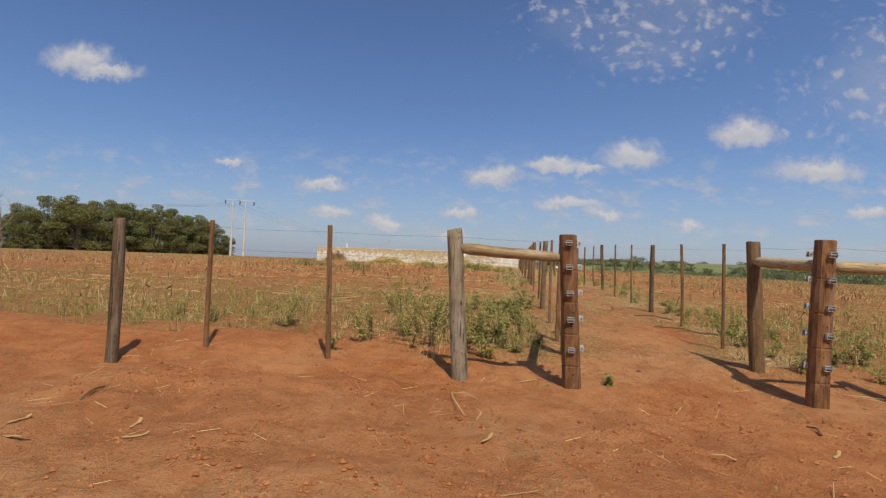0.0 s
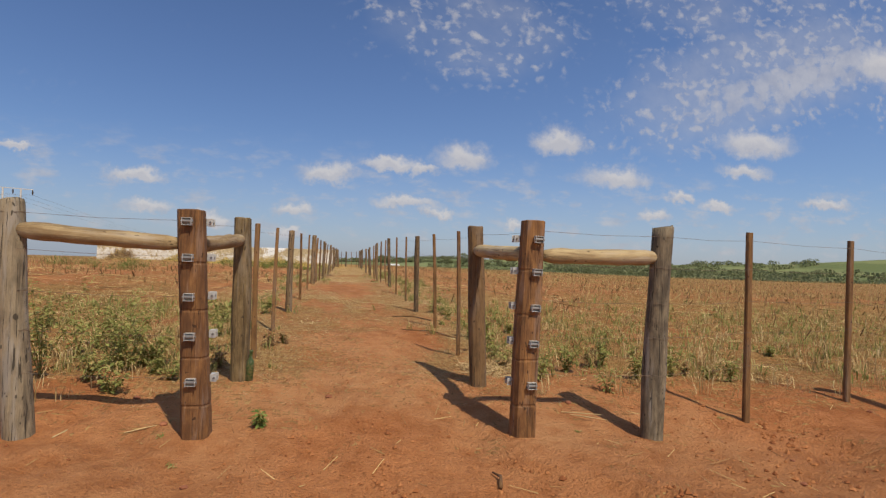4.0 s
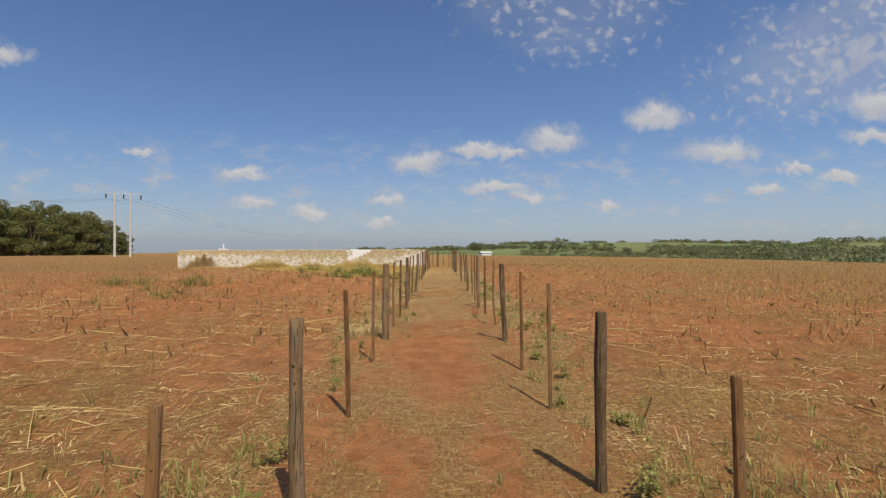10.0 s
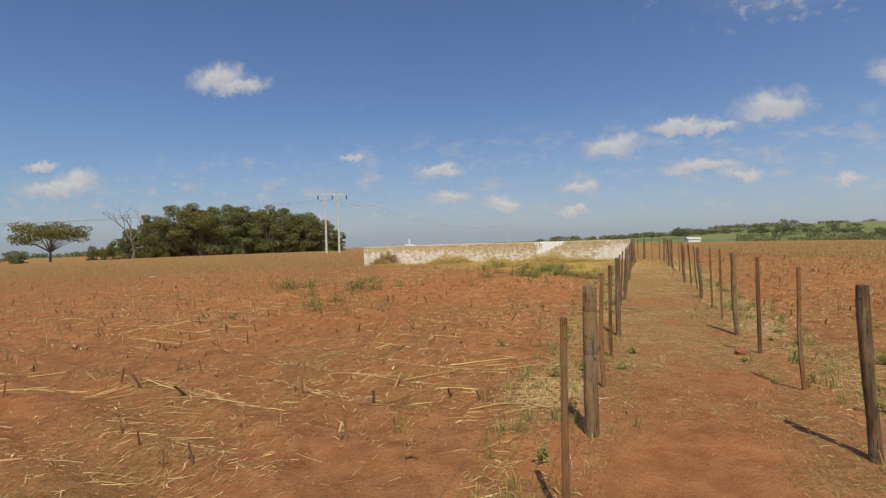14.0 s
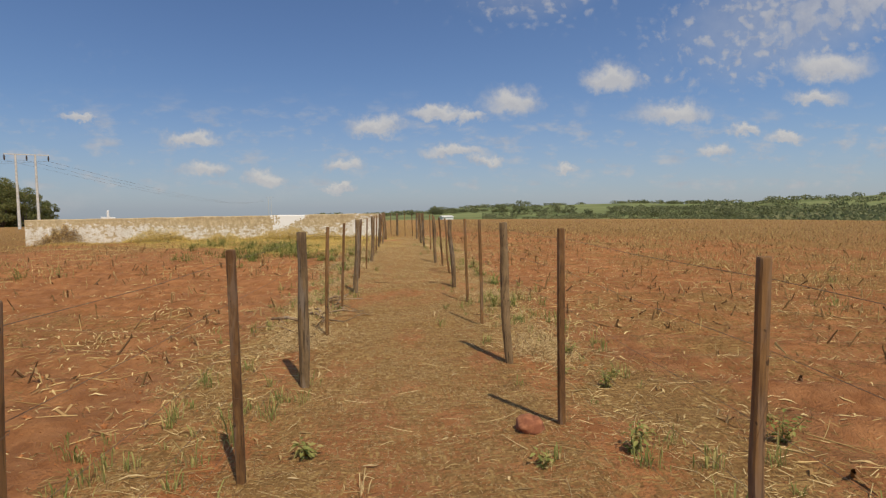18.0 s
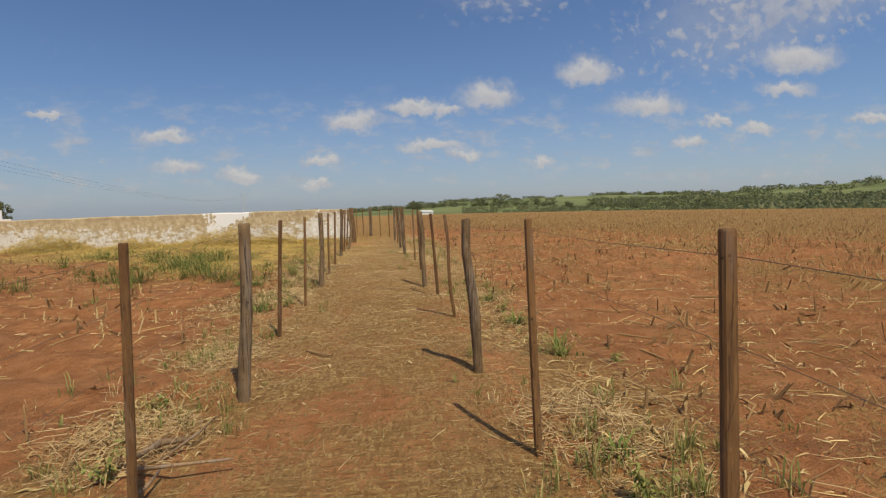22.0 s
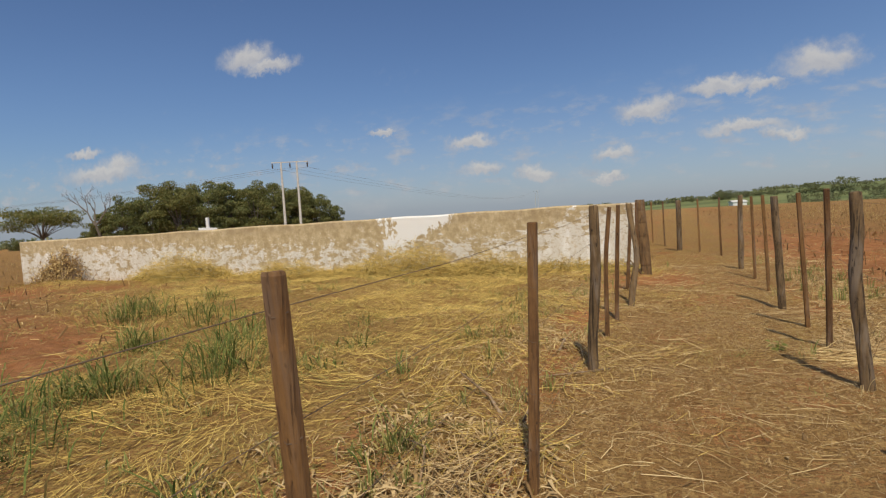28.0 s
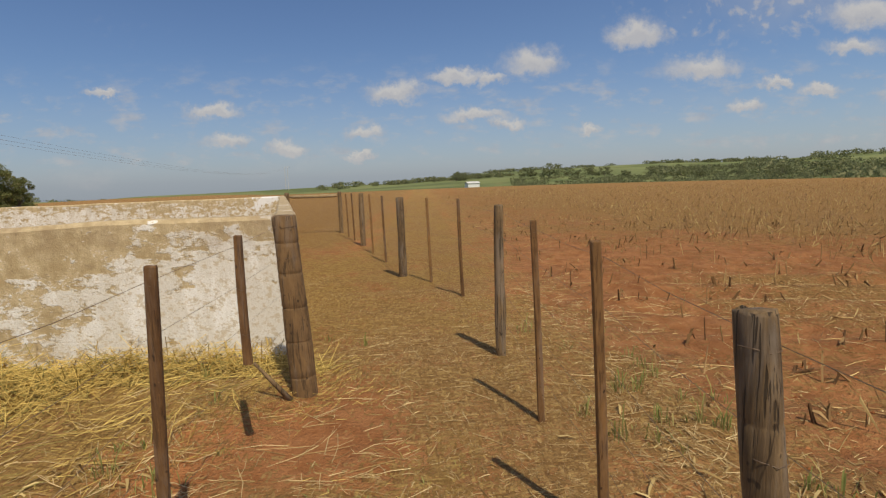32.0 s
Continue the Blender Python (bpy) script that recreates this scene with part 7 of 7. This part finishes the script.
# ---- trees ----
def tree_parts(seed, tall, wide, leaves, low=0.18, flat=0.0, clumps=26, leaf=0.55, foliage=None):
    """Trunk with limbs, and a crown of small leaves in uneven clumps. Returns two meshes."""
    r = random.Random(seed)
    g = np.random.default_rng(seed)
    tb = bmesh.new()
    fork = tall * r.uniform(low, low + 0.12)
    tube(tb, [(0, 0, -0.6), (r.uniform(-0.1, 0.1), 0, fork * 0.5), (r.uniform(-0.2, 0.2), r.uniform(-0.2, 0.2), fork)], [0.030 * tall, 0.024 * tall, 0.02 * tall], 8)
    centres = []
    for k in range(clumps):
        t = r.uniform(0, 6.28)
        rad = wide / 2 * math.sqrt(r.uniform(0.02, 1.0)) * 0.82
        up = 1 - (rad / (wide / 2)) ** 2
        lowest = tall * (low + 0.06 + 0.55 * flat)
        highest = tall * (0.55 + 0.40 * up ** 0.7) if not flat else tall * (0.80 + 0.16 * up)
        z = r.uniform(lowest, max(lowest + 0.1, highest))
        centres.append((Vector((rad * math.cos(t), rad * math.sin(t), z)), wide * r.uniform(0.10, 0.17)))
    for c, size in centres[::2]:
        mid = Vector((c.x * 0.4, c.y * 0.4, fork + (c.z - fork) * 0.45))
        tube(tb, [(0, 0, fork * 0.9), mid, c], [0.012 * tall, 0.007 * tall, 0.003 * tall], 5, False)
    me_t = bpy.data.meshes.new("trunk")
    tb.to_mesh(me_t)
    tb.free()
    me_t.materials.append(M_BARK)
    which = g.integers(0, clumps, leaves)
    cc = np.array([tuple(c) for c, _ in centres])[which]
    ss = np.array([s for _, s in centres])[which]
    d = g.normal(0, 1, (leaves, 3))
    d /= np.linalg.norm(d, axis=1)[:, None]
    p = cc + d * (ss * g.uniform(0.35, 1.0, leaves) ** 0.6)[:, None] * np.array([1.0, 1.0, 0.62 if not flat else 0.42])
    a = g.normal(0, 1, (leaves, 3))
    a /= np.linalg.norm(a, axis=1)[:, None]
    b = np.cross(a, g.normal(0, 1, (leaves, 3)))
    b /= np.linalg.norm(b, axis=1)[:, None]
    size = (leaf * g.uniform(0.5, 1.2, leaves))[:, None]
    verts = np.stack([p - a * size, p + b * size * 0.55, p + a * size, p - b * size * 0.55], 1).reshape(-1, 3)
    me_c = mesh_from("crown", verts, np.arange(leaves * 4).reshape(-1, 4), foliage or M_LEAF)
    return me_t, me_c


def tree(name, meshes, label, group=""):
    root = new(name)
    for key, me in zip(("trunk", "crown"), meshes):
        ob = new(key, me)
        ob.parent = root
    return tagged(root, label, "tree", group)


KINDS = [tree_parts(600 + k, 19, 15 + 2 * (k % 2), 15000, 0.02, clumps=48, leaf=0.27) for k in range(5)]
WOOD = "dense dark green broad-leaved tree in a small wood"
first = [tree("wood_tree", k, WOOD, "trees of the small wood") for k in KINDS]
r = random.Random(9)
# bearing from the lane, distance, share of full height
stand_of = [(-49.0, 205, 0.62), (-48.2, 220, 0.72), (-47.2, 200, 0.80), (-46.2, 222, 0.92), (-45.2, 204, 0.98), (-44.0, 215, 1.06), (-43.0, 200, 1.0), (-42.0, 218, 0.98), (-41.0, 203, 1.0), (-40.0, 220, 1.06), (-39.0, 205, 1.0),
            (-38.0, 220, 1.0), (-37.0, 205, 0.98), (-36.0, 222, 1.0), (-35.0, 206, 0.92), (-34.0, 224, 0.95), (-33.2, 208, 0.84), (-32.4, 226, 0.84), (-31.7, 212, 0.72), (-31.0, 228, 0.66), (-30.4, 216, 0.52),
            (-50.0, 240, 0.5), (-46, 245, 1.0), (-42, 245, 1.1), (-38, 246, 1.1), (-34, 246, 1.0)]
for i, (az, dist, share) in enumerate(stand_of):
    x, y = math.sin(radians(az)) * dist, 9 + math.cos(radians(az)) * dist
    m = pose(x, y, gz(x, y), 0, 0, r.uniform(0, 360))
    if i < 5:
        first[i].matrix_basis = m
        first[i].scale = (share, share, share)
    else:
        ob = copy_thing(first[i % 5], m)
        ob.scale = (share * 1.02, share * 1.02, share)
lone = tree("lone_tree", tree_parts(700, 20, 31, 9000, 0.30, 0.30, 46, 0.42), "spreading flat-topped tree standing alone in the field")
lx, ly = math.sin(radians(-54.6)) * 300, 9 + math.cos(radians(-54.6)) * 300
lone.matrix_basis = pose(lx, ly, gz(lx, ly))
for az, dist, share in ((-51.5, 290, 0.5), (-56.5, 330, 0.32), (-50.6, 300, 0.4)):
    x, y = math.sin(radians(az)) * dist, 9 + math.cos(radians(az)) * dist
    copy_thing(first[1], pose(x, y, gz(x, y), 0, 0, 40)).scale = (share, share, share * 0.9)

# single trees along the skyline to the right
small = [tree("field_tree", tree_parts(720 + k, 9, 13 + 3 * (k % 2), 2400, 0.04, 0.0, 26, 0.36, M_HAZED_LEAF), "dark green tree standing on the far slope", "trees of the far slope") for k in range(3)]
SKYLINE = [(1.4, 560, 0.55), (1.9, 560, 0.5), (3.5, 520, 0.85), (3.9, 530, 1.0), (4.4, 520, 0.8), (5.6, 520, 0.6), (6.6, 540, 0.55), (7.7, 510, 0.5), (9.9, 480, 0.75), (10.5, 470, 0.9), (12.2, 450, 1.15), (13.9, 460, 0.8), (14.8, 470, 0.55), (16.1, 450, 0.85), (17.2, 450, 0.8),
           (19.0, 420, 0.6), (21.0, 430, 0.7), (23.5, 410, 0.55), (25.0, 400, 0.75), (28.0, 390, 0.6), (31.0, 380, 0.8), (34.0, 380, 0.6), (-4.2, 640, 0.45), (-1.0, 640, 0.4), (-57.0, 340, 0.8), (-58.4, 350, 0.6), (-60.5, 345, 0.75), (-61.2, 340, 0.85), (-63.5, 350, 0.6)]
for i, (az, dist, share) in enumerate(SKYLINE):
    x, y = math.sin(radians(az)) * dist, 9 + math.cos(radians(az)) * dist
    m = pose(x, y, gz(x, y), 0, 0, 70 * i)
    if i < 3:
        small[i].matrix_basis = m
        small[i].scale = (share, share, share)
    else:
        copy_thing(small[i % 3], m).scale = (share * 1.15, share * 1.15, share)

# bare tree
bm = bmesh.new()
g = random.Random(8)


def limb(p, d, length, rad, depth):
    q = p + d * length
    mid = p.lerp(q, 0.5) + Vector((g.gauss(0, 1), g.gauss(0, 1), 0)) * length * 0.06
    tube(bm, [p, mid, q], [rad, rad * 0.82, rad * 0.62], 6 if depth < 2 else 4, False)
    if depth < 5:
        for _ in range(3 if depth < 2 else 2):
            e = (d + Vector((g.gauss(0, 0.42), g.gauss(0, 0.42), g.uniform(-0.05, 0.3)))).normalized()
            limb(q, e, length * g.uniform(0.55, 0.8), rad * 0.58, depth + 1)


limb(Vector((0, 0, -0.5)), Vector((0.04, 0, 1)).normalized(), 6.0, 0.42, 0)
dx, dy = math.sin(radians(-48.9)) * 185, 9 + math.cos(radians(-48.9)) * 185
bare = part("bare_tree", bm, M_BARK, None, "bare grey dead tree beside the wood", pose(dx, dy, gz(dx, dy)))
tagged(bare, category="tree")

# far woods and hedges on the slopes
g = np.random.default_rng(21)
places = []


def sow(count, az0, az1, r0, r1, lo, hi, keep=None):
    az, rr = np.radians(g.uniform(az0, az1, count)), g.uniform(r0, r1, count)
    x, y = np.sin(az) * rr, 20 + np.cos(az) * rr
    for a, b, s in zip(x, y, g.uniform(lo, hi, count)):
        if keep is None or keep(a, b):
            places.append((a, b, s))


sow(300, 9, 40, 260, 420, 1.5, 3.2)
sow(380, 22, 46, 420, 620, 2.5, 5.0)
sow(420, 36, 80, 210, 420, 3.0, 6.0)
sow(300, 30, 80, 420, 900, 4.0, 8.0, lambda a, b: vnoise(a, b, 120, 51) > 0.45)
sow(200, 2, 32, 850, 960, 3.0, 7.0, lambda a, b: vnoise(a, b, 70, 52) > 0.42)
sow(90, -10, 10, 560, 640, 3.0, 6.5, lambda a, b: vnoise(a, b, 30, 53) > 0.5)
sow(260, -100, -30, 500, 900, 4.0, 9.0, lambda a, b: vnoise(a, b, 90, 54) > 0.4)
sow(160, -30, -2, 900, 1000, 3.0, 6.0, lambda a, b: vnoise(a, b, 90, 55) > 0.4)
sow(220, 80, 260, 300, 900, 4.0, 9.0)
per = 100
P = np.array(places)
cnt = len(P)
d = g.normal(0, 1, (cnt, per, 3))
d /= np.linalg.norm(d, axis=2)[..., None]
size = P[:, 2][:, None, None]
base = np.stack([P[:, 0], P[:, 1], height(P[:, 0], P[:, 1]) + P[:, 2] * 0.36], 1)[:, None, :]
p = base + d * size * g.uniform(0.45, 1.0, (cnt, per, 1)) * np.array([1.35, 1.35, 0.50])
a = g.normal(0, 1, (cnt, per, 3))
a /= np.linalg.norm(a, axis=2)[..., None]
b = np.cross(a, g.normal(0, 1, (cnt, per, 3)))
b /= np.linalg.norm(b, axis=2)[..., None]
k = size * g.uniform(0.09, 0.22, (cnt, per, 1))
verts = np.stack([p - a * k, p + b * k * 0.7, p + a * k, p - b * k * 0.7], 2).reshape(-1, 3)
tagged(new("far_woods", mesh_from("far_woods", verts, np.arange(len(verts)).reshape(-1, 4), M_HAZED_LEAF)), "green scrub and hedgerow trees on far slopes", "woods", kind="stuff")

# far shed
x, y = 0.0 + 0.088 * 330, 20 + 330
shed = new("farm_shed")
shed.matrix_basis = pose(x, y, gz(x, y), 0, 0, 20)
tagged(shed, "small pale farm shed at the edge of the fields", "shed")
bm = box(bmesh.new(), (7.0, 4.5, 2.6), (0, 0, 1.1), 0.03)
part("wall", bm, M_CROSSWHITE, shed)
bm = bmesh.new()
box(bm, (7.8, 2.9, 0.10), (0, -1.25, 2.75), 0.0, pose(0, 0, 0, 18, 0, 0))
box(bm, (7.8, 2.9, 0.10), (0, 1.25, 2.75), 0.0, pose(0, 0, 0, -18, 0, 0))
part("roof", bm, M_ROOF, shed)
